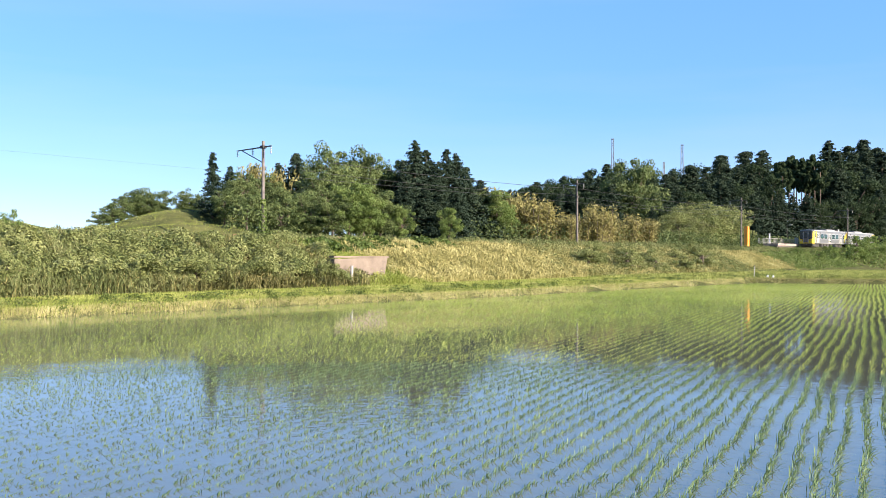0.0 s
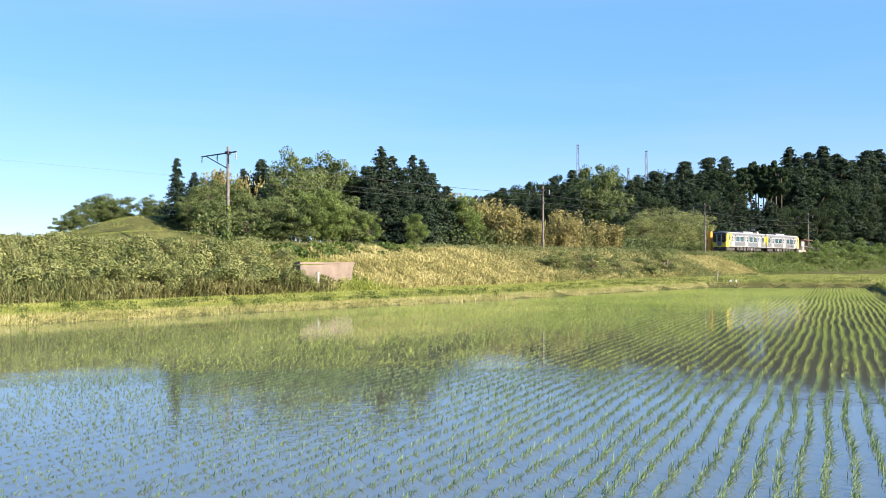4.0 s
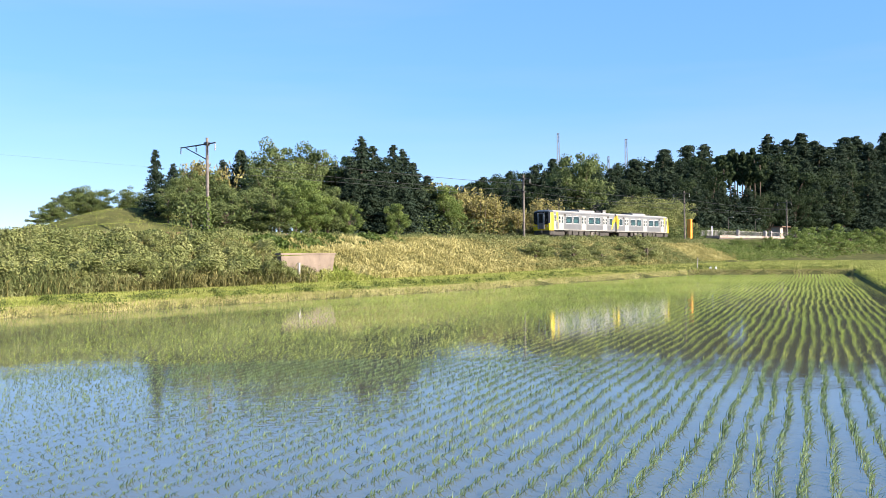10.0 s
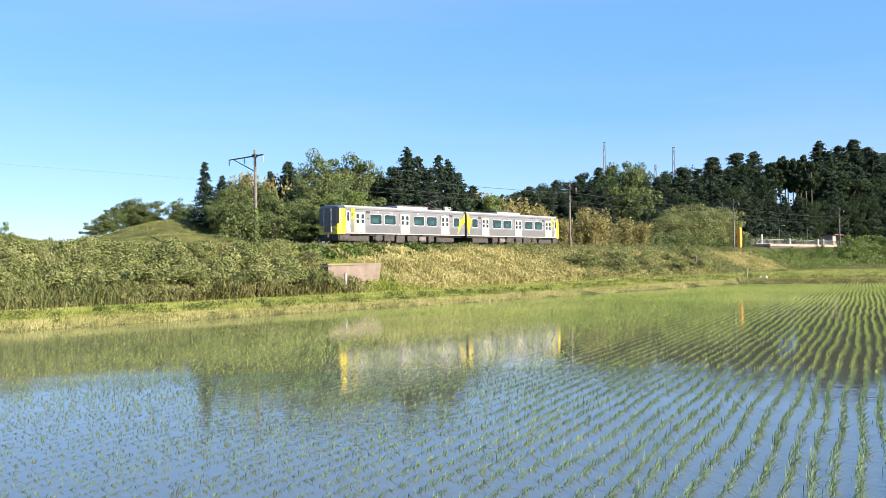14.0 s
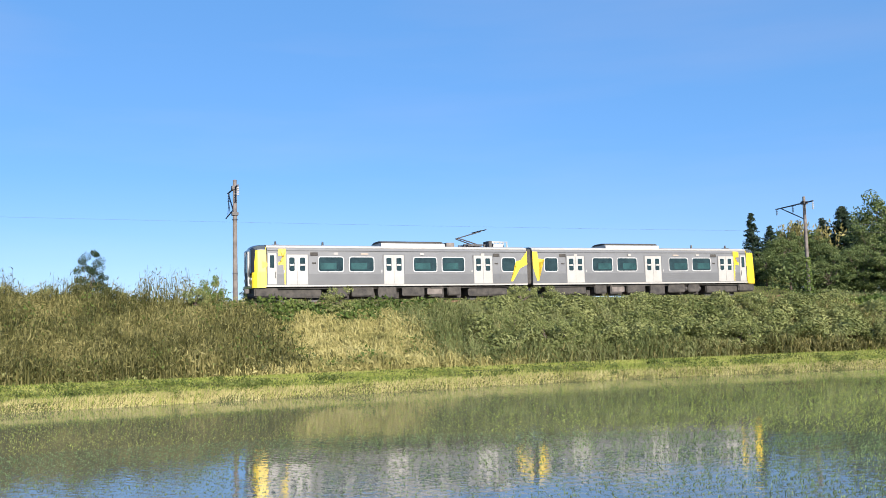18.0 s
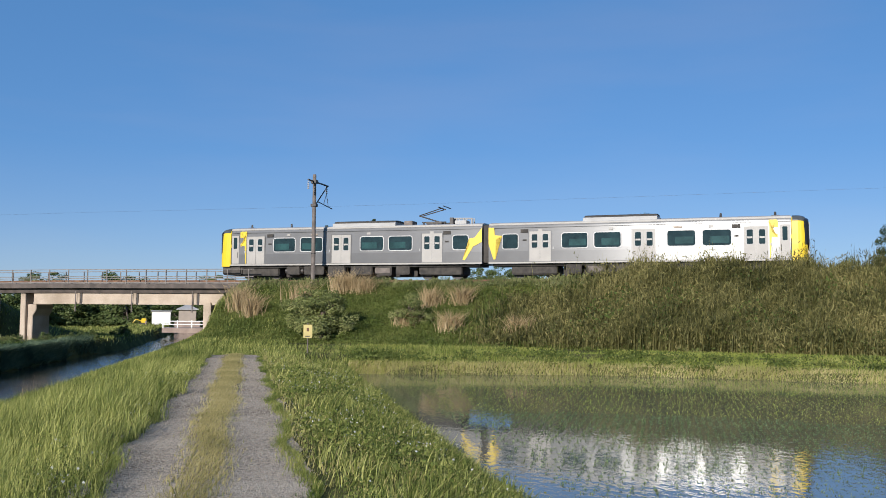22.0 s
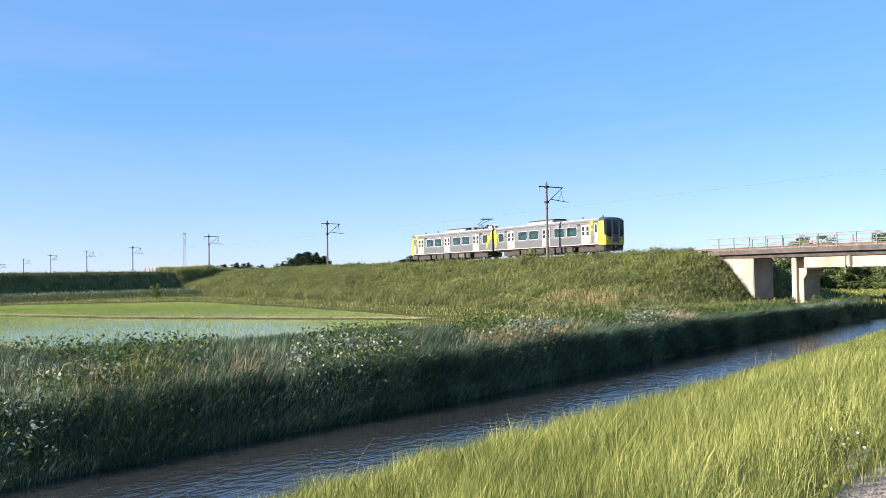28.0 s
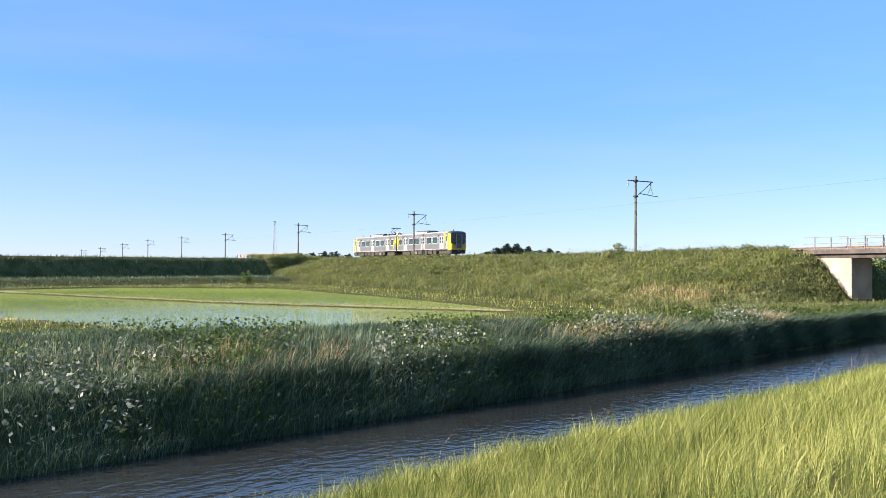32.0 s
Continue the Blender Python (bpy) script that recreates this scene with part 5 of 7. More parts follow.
    add_box(ab, -0.3, 0.3, -1.7, 1.75, -4.8, -1.62, 0.05)
    part("abutment", ab, M_CONC, b, "concrete abutment half buried in the bank", at=m)
    # railings on both sides
    post = None
    for u in (2.02, -2.02):
        for s in np.arange(s0 + 0.4, s1, 1.65):
            p, a = track(s, u)
            m = Matrix.Translation(p) @ Matrix.Rotation(a, 4, "Z")
            if post is None:
                post = part("railing_post", box(-0.03, 0.03, -0.03, 0.03, -0.31, 0.77), M_RAILING, b, at=m).data
            else:
                share("railing_post", post, b, m)
        for dz in (0.74, 0.22, -0.2):
            part("railing_bar", ribbon("r", s0, s1, [(u + 0.025, dz - 0.025), (u + 0.025, dz + 0.025), (u - 0.025, dz + 0.025), (u - 0.025, dz - 0.025)], M_RAILING, 2.0), M_RAILING, b)
    return b


bridge()


def wire_object(name, pts, r, label, parent=None):
    cu = bpy.data.curves.new(name, "CURVE")
    cu.dimensions, cu.bevel_depth, cu.bevel_resolution = "3D", r, 1
    sp = cu.splines.new("POLY")
    sp.points.add(len(pts) - 1)
    for q, p in zip(sp.points, pts):
        q.co = (*p, 1)
    cu.materials.append(M_WIRE)
    ob = new(name, cu)
    if parent:
        ob.parent = parent
        return ob
    return tagged(ob, label, "cable")


def mast(az, top_el, u=2.9, old=False):
    """A catenary mast beside the line: pole, bracket, strut, insulators."""
    s = s_at(az, u)
    p, a = track(s, u)
    d = math.hypot(p.x, p.y)
    zt = 2.66 + d * math.tan(radians(top_el))
    z0 = float(ground_z(p.x, p.y)) - 0.4
    ob = thing("catenary_mast", Matrix.Translation((p.x, p.y, 0)) @ Matrix.Rotation(a, 4, "Z"), "slim weathered railway catenary mast with bracket arm", "mast", "masts along the line")
    part("pole", rod((0, 0, z0), (0, 0, zt), 0.155, 0.115, 10), M_POLE, ob)
    rz = p.z
    zb = zt - 0.5
    if old:
        part("crossarm", rod((0, 1.0, zb + 0.03), (0, -3.3, zb - 0.1), 0.06, 0.05, 6), M_IRON, ob)
        part("strut", rod((0, -0.1, zb - 1.25), (0, -2.7, zb - 0.1), 0.045, 0.04, 6), M_IRON, ob)
        for y in (0.95, -1.3, -3.2):
            ins = bmesh.new()
            for k in range(4):
                add_rod(ins, (0, y, zb - 0.06 - 0.14 * k), (0, y, zb - 0.16 - 0.14 * k), 0.035, 0.085, 8)
            part("insulator", ins, M_WHITE, ob, "string of white porcelain insulators")
        part("clamp", box(-0.2, 0.2, -0.2, 0.2, zb - 0.12, zb + 0.12, 0.02), M_IRON, ob)
        part("base_collar", rod((0, 0, z0), (0, 0, z0 + 0.75), 0.27, 0.23, 10), M_CONC2, ob)
        return s, a, p, zt
    part("crossarm", rod((0, 1.0, zb + 0.03), (0, -2.2, zb - 0.03), 0.055, 0.055, 6), M_IRON, ob)
    part("strut", rod((0, -0.2, zb - 1.55), (0, -2.1, zb - 0.05), 0.04, 0.04, 6), M_IRON, ob)
    part("steady_arm", rod((0, -0.5, zb - 1.28), (0, -2.9, zb - 1.55), 0.04, 0.035, 6), M_IRON, ob)
    part("hanger", rod((0, -1.95, zb - 0.6), (0, -1.5, zb - 1.4), 0.02, 0.02, 5), M_IRON, ob)
    part("hanger", rod((0, -1.95, zb - 0.6), (0, -2.3, zb - 1.5), 0.02, 0.02, 5), M_IRON, ob)
    part("clamp", box(-0.2, 0.2, -0.2, 0.2, zb - 0.12, zb + 0.12, 0.02), M_IRON, ob)
    part("clamp", box(-0.19, 0.19, -0.19, 0.19, zb - 1.7, zb - 1.5, 0.02), M_IRON, ob)
    for y in (0.95, -1.95):
        ins = bmesh.new()
        for k in range(4):
            add_rod(ins, (0, y, zb - 0.06 - 0.14 * k), (0, y, zb - 0.16 - 0.14 * k), 0.035, 0.085, 8)
        part("insulator", ins, M_WHITE, ob, "string of white porcelain insulators")
    for k in range(int((zt - z0) / 1.1) - 2):
        part("pole_band", rod((0, 0, z0 + 2.6 + 1.1 * k), (0, 0, z0 + 2.66 + 1.1 * k), 0.165, 0.165, 10), M_IRON, ob) if k % 3 == 0 else None
    part("base_collar", rod((0, 0, z0), (0, 0, z0 + 0.75), 0.27, 0.23, 10), M_CONC2, ob)
    return s, a, p, zt


MASTS = [(-24.9, 2.9), (-19.2, 3.61), (-9.67, 4.78), (9.37, 7.02), (43.2, 9.15), (84.95, 7.86), (115.3, 5.28), (128.7, 3.14), (135.7, 2.36),
         (140.0, 1.69), (142.5, 1.45), (144.4, 1.24), (145.8, 1.0), (147.0, 0.75), (148.0, 0.62)]
spots = [mast(az, el, 2.9, az == 9.37) for az, el in MASTS]
for u, up, sag, r, nm in ((0.2, 5.2, 0.0, 0.018, "contact_wire"), (0.9, 6.0, 0.45, 0.018, "messenger_wire"), (3.85, 6.5, 0.35, 0.022, "feeder_wire")):
    pts = []
    for (sa, *_), (sb, *_) in zip(spots[:4], spots[1:4]):
        for t in np.linspace(0, 1, 9)[:-1]:
            p, _ = track(sa + (sb - sa) * t, u)
            pts.append((p.x, p.y, p.z + up - sag * 4 * t * (1 - t)))
    wire_object(nm, pts, r, "thin overhead railway wire between masts")


pts = []
for (sa, *_), (sb, *_) in zip(spots[3:], spots[4:]):
    for t in np.linspace(0, 1, 9)[:-1]:
        p, _ = track(sa + (sb - sa) * t, 0.2)
        pts.append((p.x, p.y, p.z + 5.2))
wire_object("contact_wire", pts, 0.004, "thin overhead railway wire between masts")


# ---------------------------------------------------------------- the train
def sect(w, z0, z1, crown, shrink=0.0):
    """Half-round roofed section of a coach in y, z."""
    w2 = w / 2 - shrink
    pts = [(-w2 + 0.06, z0), (-w2, z0 + 0.12), (-w2, z0 + 1.0), (-w2 + 0.05, z1 - 0.18), (-w2 + 0.18, z1 + 0.02), (-w2 * 0.55, z1 + crown * 0.75), (0, z1 + crown)]
    return pts + [(-y, z) for y, z in pts[-2::-1]]


L = 19.35         # body length; the cab is at x = 0, the far end at x = -L
DOORS = ((2.15, 3.52), (8.68, 10.08), (15.22, 16.62))
PANES = ((4.25, 5.88), (6.32, 7.96), (10.80, 12.44), (12.87, 14.50), (17.38, 18.40))
NOSE = -0.22      # how far the cab's rounding is set back


def side_plate(x0, x1, z0, z1, y, sgn, t, bevel=0.0, corner=0.0):
    """A rounded plate on the coach's side."""
    bm = bmesh.new()
    pts = []
    c = corner
    if c:
        for cx, cz, a0 in ((x0 + c, z0 + c, 180), (x1 - c, z0 + c, 270), (x1 - c, z1 - c, 0), (x0 + c, z1 - c, 90)):
            for k in range(4):
                a = radians(a0 + k * 30)
                pts.append((cx + c * math.cos(a), cz + c * math.sin(a)))
    else:
        pts = [(x0, z0), (x1, z0), (x1, z1), (x0, z1)]
    lo = [bm.verts.new((px, sgn * y, pz)) for px, pz in pts]
    hi = [bm.verts.new((px, sgn * (y + t), pz)) for px, pz in pts]
    bm.faces.new(hi)
    n = len(pts)
    for i in range(n):
        bm.faces.new((lo[i], lo[(i + 1) % n], hi[(i + 1) % n], hi[i]))
    bmesh.ops.recalc_face_normals(bm, faces=bm.faces)
    return bm


def poly_plate(pts, y, sgn, t):
    bm = bmesh.new()
    lo = [bm.verts.new((px, sgn * y, pz)) for px, pz in pts]
    hi = [bm.verts.new((px, sgn * (y + t), pz)) for px, pz in pts]
    bm.faces.new(hi)
    n = len(pts)
    for i in range(n):
        bm.faces.new((lo[i], lo[(i + 1) % n], hi[(i + 1) % n], hi[i]))
    bmesh.ops.triangulate(bm, faces=bm.faces)
    bmesh.ops.recalc_face_normals(bm, faces=bm.faces)
    return bm


M_FRAME = plain("window_frame_paint", (0.44, 0.42, 0.40), 0.5, 0, 0.08)
# teal paint for the light that shows through from the far windows
M_FAR_LIGHT = plain("far_window_light", (0.02, 0.05, 0.047), 0.15, 0, 0.4, 1.2)
M_NOSE = plain("dark_nose", (0.055, 0.06, 0.062), 0.3, 0, 0.2)


def coach(panto):
    W, Z0, Z1 = 2.8, 1.02, 3.58
    ob = thing("train_car", Matrix.Identity(4), "stainless steel electric railcar with yellow cab end and white doors", "train", "two-car train")
    rings = [[(x, y, z) for y, z in sect(W, Z0, Z1, 0.16)] for x in (-0.9, -5, -10, -15, -L)]
    part("body_shell", loft(rings), M_STEEL, ob, "grey brushed stainless steel body shell")
    # cab: yellow nose rounding into a black glass face
    def nose_rings(grow, zlo, zhi, steps):
        out = []
        for x, k, zs in steps:
            out.append([(x + grow + NOSE, y * (1 - k * 0.42), 1.02 + (z - 1.02) * (1 - zs)) for y, z in sect(W + 2 * grow, zlo, zhi, 0.15)])
        return out

    steps = ((-0.6, 0.0, 0.0), (-0.3, 0.02, 0.0), (-0.08, 0.09, 0.012), (0.1, 0.24, 0.04), (0.2, 0.44, 0.10))
    part("cab_nose", loft(nose_rings(0.01, Z0 - 0.1, Z1 + 0.005, steps)), M_NOSE, ob, "dark rounded cab nose")
    face = [[(x + 0.03 + NOSE, y * (1 - k * 0.42), z) for y, z in ((-1.43, 0.94), (-1.43, 1.92), (-0.5, 1.66), (0.5, 1.66), (1.43, 1.92), (1.43, 0.94))] for x, k, _ in steps]
    part("face_panel", loft(face), M_YELLOW, ob, "yellow lower face panel dipping to the end door")
    part("yellow_band", loft(nose_rings(0.022, Z0 - 0.06, 3.50, ((-0.66, 0.0, 0.0), (-0.3, 0.02, 0.0), (-0.12, 0.07, 0.008), (-0.02, 0.125, 0.02), (0.07, 0.205, 0.033)))), M_YELLOW, ob, "yellow band round the cab corner")
    mask = loft([[(x + NOSE, y, z) for y, z in ((-w, z0), (-w, z1), (-w * 0.8, z1 + 0.12), (w * 0.8, z1 + 0.12), (w, z1), (w, z0), (w * 0.8, z0 - 0.15), (-w * 0.8, z0 - 0.15))]
                 for x, w, z0, z1 in ((0.05, 1.285, 2.05, 3.38), (0.12, 1.275, 2.0, 3.38), (0.20, 1.22, 1.93, 3.36), (0.30, 1.10, 1.90, 3.30))])
    part("windscreen", mask, M_BLACK, ob, "wrap-around black glass windscreen")
    part("gangway_door", box(NOSE, NOSE + 0.335, -0.40, 0.40, 1.15, 3.36, 0.05), M_POLE, ob, "grey end door in the cab front")
    for y in (-0.46, 0.46):
        part("door_pillar", box(NOSE + 0.05, NOSE + 0.37, y - 0.06, y + 0.06, 1.1, 3.3, 0.02), M_ROOF, ob, "pale pillar beside the end door")
    part("door_window", box(NOSE + 0.33, NOSE + 0.355, -0.27, 0.27, 1.95, 3.15, 0.01), M_BLACK, ob)
    for y in (-0.95, 0.95):
        part("headlight", rod((NOSE + 0.15, y, 1.50), (NOSE + 0.29, y, 1.50), 0.11, 0.10, 12), M_WHITE, ob, "round headlight")
        part("tail_lamp", rod((NOSE + 0.15, y * 0.7, 1.50), (NOSE + 0.285, y * 0.7, 1.50), 0.07, 0.06, 10), M_RUST, ob, "small red tail lamp")
        part("wiper", rod((NOSE + 0.32, y * 0.6, 1.70), (NOSE + 0.335, y * 0.95, 2.45), 0.018, 0.012, 5), M_UNDER, ob)
    part("front_skirt", box(NOSE - 1.4, NOSE + 0.10, -1.25, 1.25, 0.35, 1.0, 0.08), M_UNDER, ob, "dark skirt and coupler below the cab")
    part("coupler", box(NOSE + 0.05, NOSE + 0.5, -0.16, 0.16, 0.65, 0.95, 0.04), M_IRON, ob)
    for g in (-1, 1):
        y = W / 2
        part("lower_band", side_plate(-L, -0.92, 1.12, 1.80, y, g, 0.004), M_STEEL2, ob, "darker lower side band")
        part("sill_strip", side_plate(-L, -0.65, 1.0, 1.10, y - 0.02, g, 0.035), M_WHITE, ob)
        part("roof_gutter", side_plate(-L, -0.85, 3.50, 3.60, y - 0.14, g, 0.05), M_WHITE, ob, "white gutter strip along the roof edge")
        part("window_rail", side_plate(-L, -0.92, 3.30, 3.34, y - 0.03, g, 0.036), M_STEEL2, ob, "narrow rolled steel rib under the gutter")
        for a, b in DOORS:
            m = (a + b) / 2
            part("door_surround", side_plate(-b - 0.07, -a + 0.07, 1.10, 3.10, y, g, 0.010, corner=0.05), M_STEEL2, ob)
            for x0, x1 in ((-b, -m - 0.008), (-m + 0.008, -a)):
                leaf = part("door_leaf", side_plate(x0, x1, 1.13, 3.05, y + 0.008, g, 0.014), M_WHITE, ob, "white sliding door leaf")
                part("pane_frame", side_plate(x0 + 0.13, x1 - 0.13, 1.96, 2.90, y + 0.022, g, 0.004, corner=0.09), M_ROOF, leaf)
                part("door_pane", side_plate(x0 + 0.165, x1 - 0.165, 2.0, 2.86, y + 0.026, g, 0.004, corner=0.07), M_GLASS, leaf)
                part("sticker", side_plate(x0 + 0.19, x1 - 0.19, 2.34, 2.45, y + 0.03, g, 0.003), M_WHITE, leaf, "white sticker on the glass")
            part("door_button", side_plate(-a + 0.12, -a + 0.2, 1.9, 2.05, y, g, 0.03), M_ROOF, ob)
        for a, b in PANES:
            fr = part("window_frame", side_plate(-b - 0.05, -a + 0.05, 1.92, 2.94, y, g, 0.014, corner=0.17), M_FRAME, ob, "pale rounded window frame")
            part("window_pane", side_plate(-b, -a, 1.97, 2.89, y + 0.014, g, 0.006, corner=0.14), M_GLASS, fr, "dark green tinted glass")
            if b - a > 1.2:
                # added plate on the glass: painted light from the window opposite
                part("far_light_plate", side_plate(-b + 0.45, -a - 0.1, 2.10, 2.52, y + 0.02, g, 0.002, corner=0.04), M_FAR_LIGHT, fr, "teal plate painted as light from the far window")
        cd = part("cab_door", side_plate(-1.50, -0.95, 1.15, 3.12, y, g, 0.016, corner=0.05), M_WHITE, ob, "white crew door")
        part("door_pane", side_plate(-1.36, -1.08, 2.2, 3.0, y + 0.016, g, 0.006, corner=0.05), M_GLASS, cd)
        part("door_handle", rod((-1.42, g * (y + 0.03), 1.55), (-1.42, g * (y + 0.03), 1.95), 0.018, 0.018, 6), M_IRON, cd)
        part("yellow_flash", poly_plate([(-1.60, 2.98), (-1.60, 3.36), (-1.68, 3.42), (-2.12, 3.42), (-2.12, 1.15), (-2.02, 1.15), (-1.95, 2.42), (-1.62, 2.36), (-1.62, 2.56), (-1.93, 2.70), (-1.91, 2.98)], y, g, 0.008), M_YELLOW, ob, "yellow painted flash beside the cab door")
        part("yellow_flash", poly_plate([(-0.6, 2.2), (-0.92, 2.3), (-0.92, 2.5), (-0.6, 2.62)], y, g, 0.022), M_YELLOW, ob)
        part("yellow_flash", poly_plate([(-L, 3.37), (-L + 0.12, 3.22), (-L + 0.5, 2.74), (-L + 0.9, 2.66), (-L + 0.84, 2.30), (-L + 1.32, 1.26), (-L + 1.15, 1.26), (-L + 0.6, 2.14), (-L, 2.45)] if panto else
                                        [(-L, 3.36), (-L + 0.38, 3.34), (-L + 0.42, 2.86), (-L + 0.92, 2.80), (-L + 0.92, 2.68), (-L + 0.5, 2.58), (-L + 0.46, 1.28), (-L + 0.33, 1.28), (-L, 2.3)], y, g, 0.024), M_YELLOW, ob, "yellow flash at the coupled end")
        for x in (-5.4, -11.4, -15.9):
            part("side_lamp", side_plate(x - 0.13, x + 0.13, 3.05, 3.2, y, g, 0.02), M_WHITE, ob)
        part("line_sign", side_plate(-7.6, -7.1, 3.06, 3.17, y, g, 0.012), M_BEIGE, ob, "small cream sign over the window")
        for x in (-3.95, -16.95):
            part("grille", side_plate(x - 0.25, x + 0.25, 2.98, 3.2, y, g, 0.012), M_UNDER, ob, "dark ventilation grille")
            part("data_plate", side_plate(x - 0.12, x + 0.14, 2.45, 2.55, y, g, 0.008), M_UNDER, ob, "small dark plate of plain bars")
    part("gangway", box(-L - 0.35, -L, -1.15, 1.15, 1.1, 3.55, 0.05), M_UNDER, ob, "black bellows between the cars")
    # roof
    ac = loft([[(x, y * k, z) for y, z in ((-1.12, 3.62), (-1.12, 3.86), (-0.9, 3.90), (0.9, 3.90), (1.12, 3.86), (1.12, 3.62))] for x, k in ((-13.2, 1.0), (-12.9, 1.0), (-8.9, 1.0), (-8.6, 1.0))])
    part("unit_casing", ac, M_ROOF, ob, "pale casing of the roof unit")
    lid = loft([[(x, y * k, z0) for y, z0 in ((-1.06, 3.84), (-0.98, 3.98), (-0.6, 4.05), (0.6, 4.05), (0.98, 3.98), (1.06, 3.84))] for x, k in ((-13.15, 0.9), (-12.6, 1.0), (-9.1, 1.0), (-8.65, 0.9))])
    part("air_conditioner", lid, M_UNDER, ob, "dark roof air-conditioning unit")
    part("roof_panel", loft([[(x, y, z) for y, z in ((-1.24, 3.56), (-1.2, 3.63), (-0.75, 3.715), (0, 3.755), (0.75, 3.715), (1.2, 3.63), (1.24, 3.56))] for x in (-0.9, -L + 0.02)]), M_ROOF, ob, "pale dusty roof")
    for x in (-1.75, -4.9):
        part("antenna", rod((x, 0, 3.7), (x, 0, 4.02), 0.09, 0.06, 8), M_IRON, ob)
    part("antenna_foot", box(-1.98, -1.5, -0.2, 0.2, 3.7, 3.80, 0.02), M_IRON, ob)
    if panto:
        part("roof_box", box(-14.2, -13.6, -0.5, 0.5, 3.66, 4.02, 0.03), M_POLE, ob, "brown resistor box")
        part("roof_box", box(-17.1, -16.85, -0.5, 0.5, 3.66, 4.18, 0.03), M_IRON, ob, "dark switch box")
        part("roof_box", box(-18.0, -17.2, -0.45, 0.45, 3.70, 3.98, 0.03), M_ROOF, ob, "pale roof box")
        part("bus_bar", rod((-17.1, 0.3, 4.14), (-18.4, 0.3, 4.12), 0.035, 0.03, 6), M_ROOF, ob)
        part("bus_bar", rod((-17.1, -0.3, 4.14), (-18.4, -0.3, 4.12), 0.035, 0.03, 6), M_ROOF, ob)
        for x in (-17.3, -17.8, -18.35):
            for y in (-0.3, 0.3):
                part("insulator", rod((x, y, 3.70), (x, y, 4.12), 0.07, 0.04, 8), M_WHITE, ob, "white porcelain insulator")
        pg = bmesh.new()
        for y in (-0.45, 0.45):
            add_rod(pg, (-14.9, y, 3.88), (-16.6, y, 3.88), 0.045)
            add_rod(pg, (-16.0, y * 0.8, 3.92), (-14.6, y * 0.5, 4.36), 0.042)
            add_rod(pg, (-14.6, y * 0.5, 4.36), (-16.3, y * 0.9, 4.84), 0.034)
        add_rod(pg, (-16.15, -0.85, 4.86), (-16.15, 0.85, 4.86), 0.035)
        add_rod(pg, (-16.5, -0.85, 4.93), (-16.5, 0.85, 4.93), 0.035)
        add_box(pg, -16.3, -15.2, -0.55, 0.55, 3.78, 3.92)
        for x in (-15.0, -16.5):
            for y in (-0.45, 0.45):
                add_rod(pg, (x, y, 3.66), (x, y, 3.88), 0.07)
        part("pantograph", pg, M_IRON, ob, "single-arm pantograph raised to the wire")
    # below the floor
    for cx in (-3.0, -16.4):
        bg = part("bogie", box(cx - 1.5, cx + 1.5, -1.05, 1.05, 0.30, 0.84, 0.06), M_UNDER, ob, "grimy bogie frame")
        for dx in (-1.05, 1.05):
            for y in (-0.56, 0.56):
                part("wheel", rod((cx + dx, y - 0.06, 0.43), (cx + dx, y + 0.06, 0.43), 0.43, 0.43, 20), M_IRON, bg)
    for x0, x1 in ((-6.2, -5.2), (-8.0, -6.5), (-9.6, -8.3), (-11.6, -10.0), (-13.0, -12.0), (-14.3, -13.3)):
        part("equipment_box", box(x0, x1, -1.22, 1.22, 0.20 + 0.07 * (int(-x0 * 10) % 3), 1.0, 0.05), M_UNDER, ob, "dusty underfloor equipment box")
    part("underframe", box(-L + 0.2, -0.8, -1.15, 1.15, 0.86, 1.05), M_UNDER, ob)
    part("cable_trough", box(-14.6, -4.8, -0.5, 0.5, 0.20, 0.9, 0.03), M_UNDER, ob, "long dark cable trough under the floor")
    part("air_tank", rod((-5.0, 0.9, 0.62), (-6.4, 0.9, 0.62), 0.2, 0.2, 12), M_IRON, ob)
    part("air_tank", rod((-5.0, -0.9, 0.62), (-6.4, -0.9, 0.62), 0.2, 0.2, 12), M_IRON, ob)
    part("pale_box", box(-12.9, -11.8, -1.24, 1.24, 0.42, 0.82, 0.03), M_POLE, ob, "dusty pale underfloor box")
    return ob


front_car, rear_car = coach(True), coach(False)

RUN_T = (0, 2, 4, 9, 11, 13, 16, 17, 18, 19, 20, 21, 22, 23, 24.5, 26, 29, 30, 32)
RUN_S = (-200, -189.2, -175.7, -131.2, -108.9, -84.9, -45.1, -31.2, -17.9, -4.5, 8.9, 22.1, 35.3, 48.3, 68.1, 87.6, 126.7, 139.9, 166.4)


def run_at(t):
    """The front of the train along the line at t seconds, smoothly between the known places."""
    t0, s0 = np.array(RUN_T, float), np.array(RUN_S, float)
    m = np.gradient(s0, t0)
    i = min(max(int(np.searchsorted(t0, t)) - 1, 0), len(t0) - 2)
    h = t0[i + 1] - t0[i]
    k = (t - t0[i]) / h
    return ((1 + 2 * k) * (1 - k) ** 2 * s0[i] + k * (1 - k) ** 2 * h * m[i] + k * k * (3 - 2 * k) * s0[i + 1] + k * k * (k - 1) * h * m[i + 1])


def car_pose(head, tail):
    """A coach whose cab end stands at head and whose other end at tail, both in metres along the line."""
    a, b = track(head)[0], track(tail)[0]
    d = (a - b).normalized()
    side = Vector((0, 0, 1)).cross(d).normalized()
    up = d.cross(side)
    return Matrix.Translation(a) @ Matrix((d, side, up)).transposed().to_4x4()


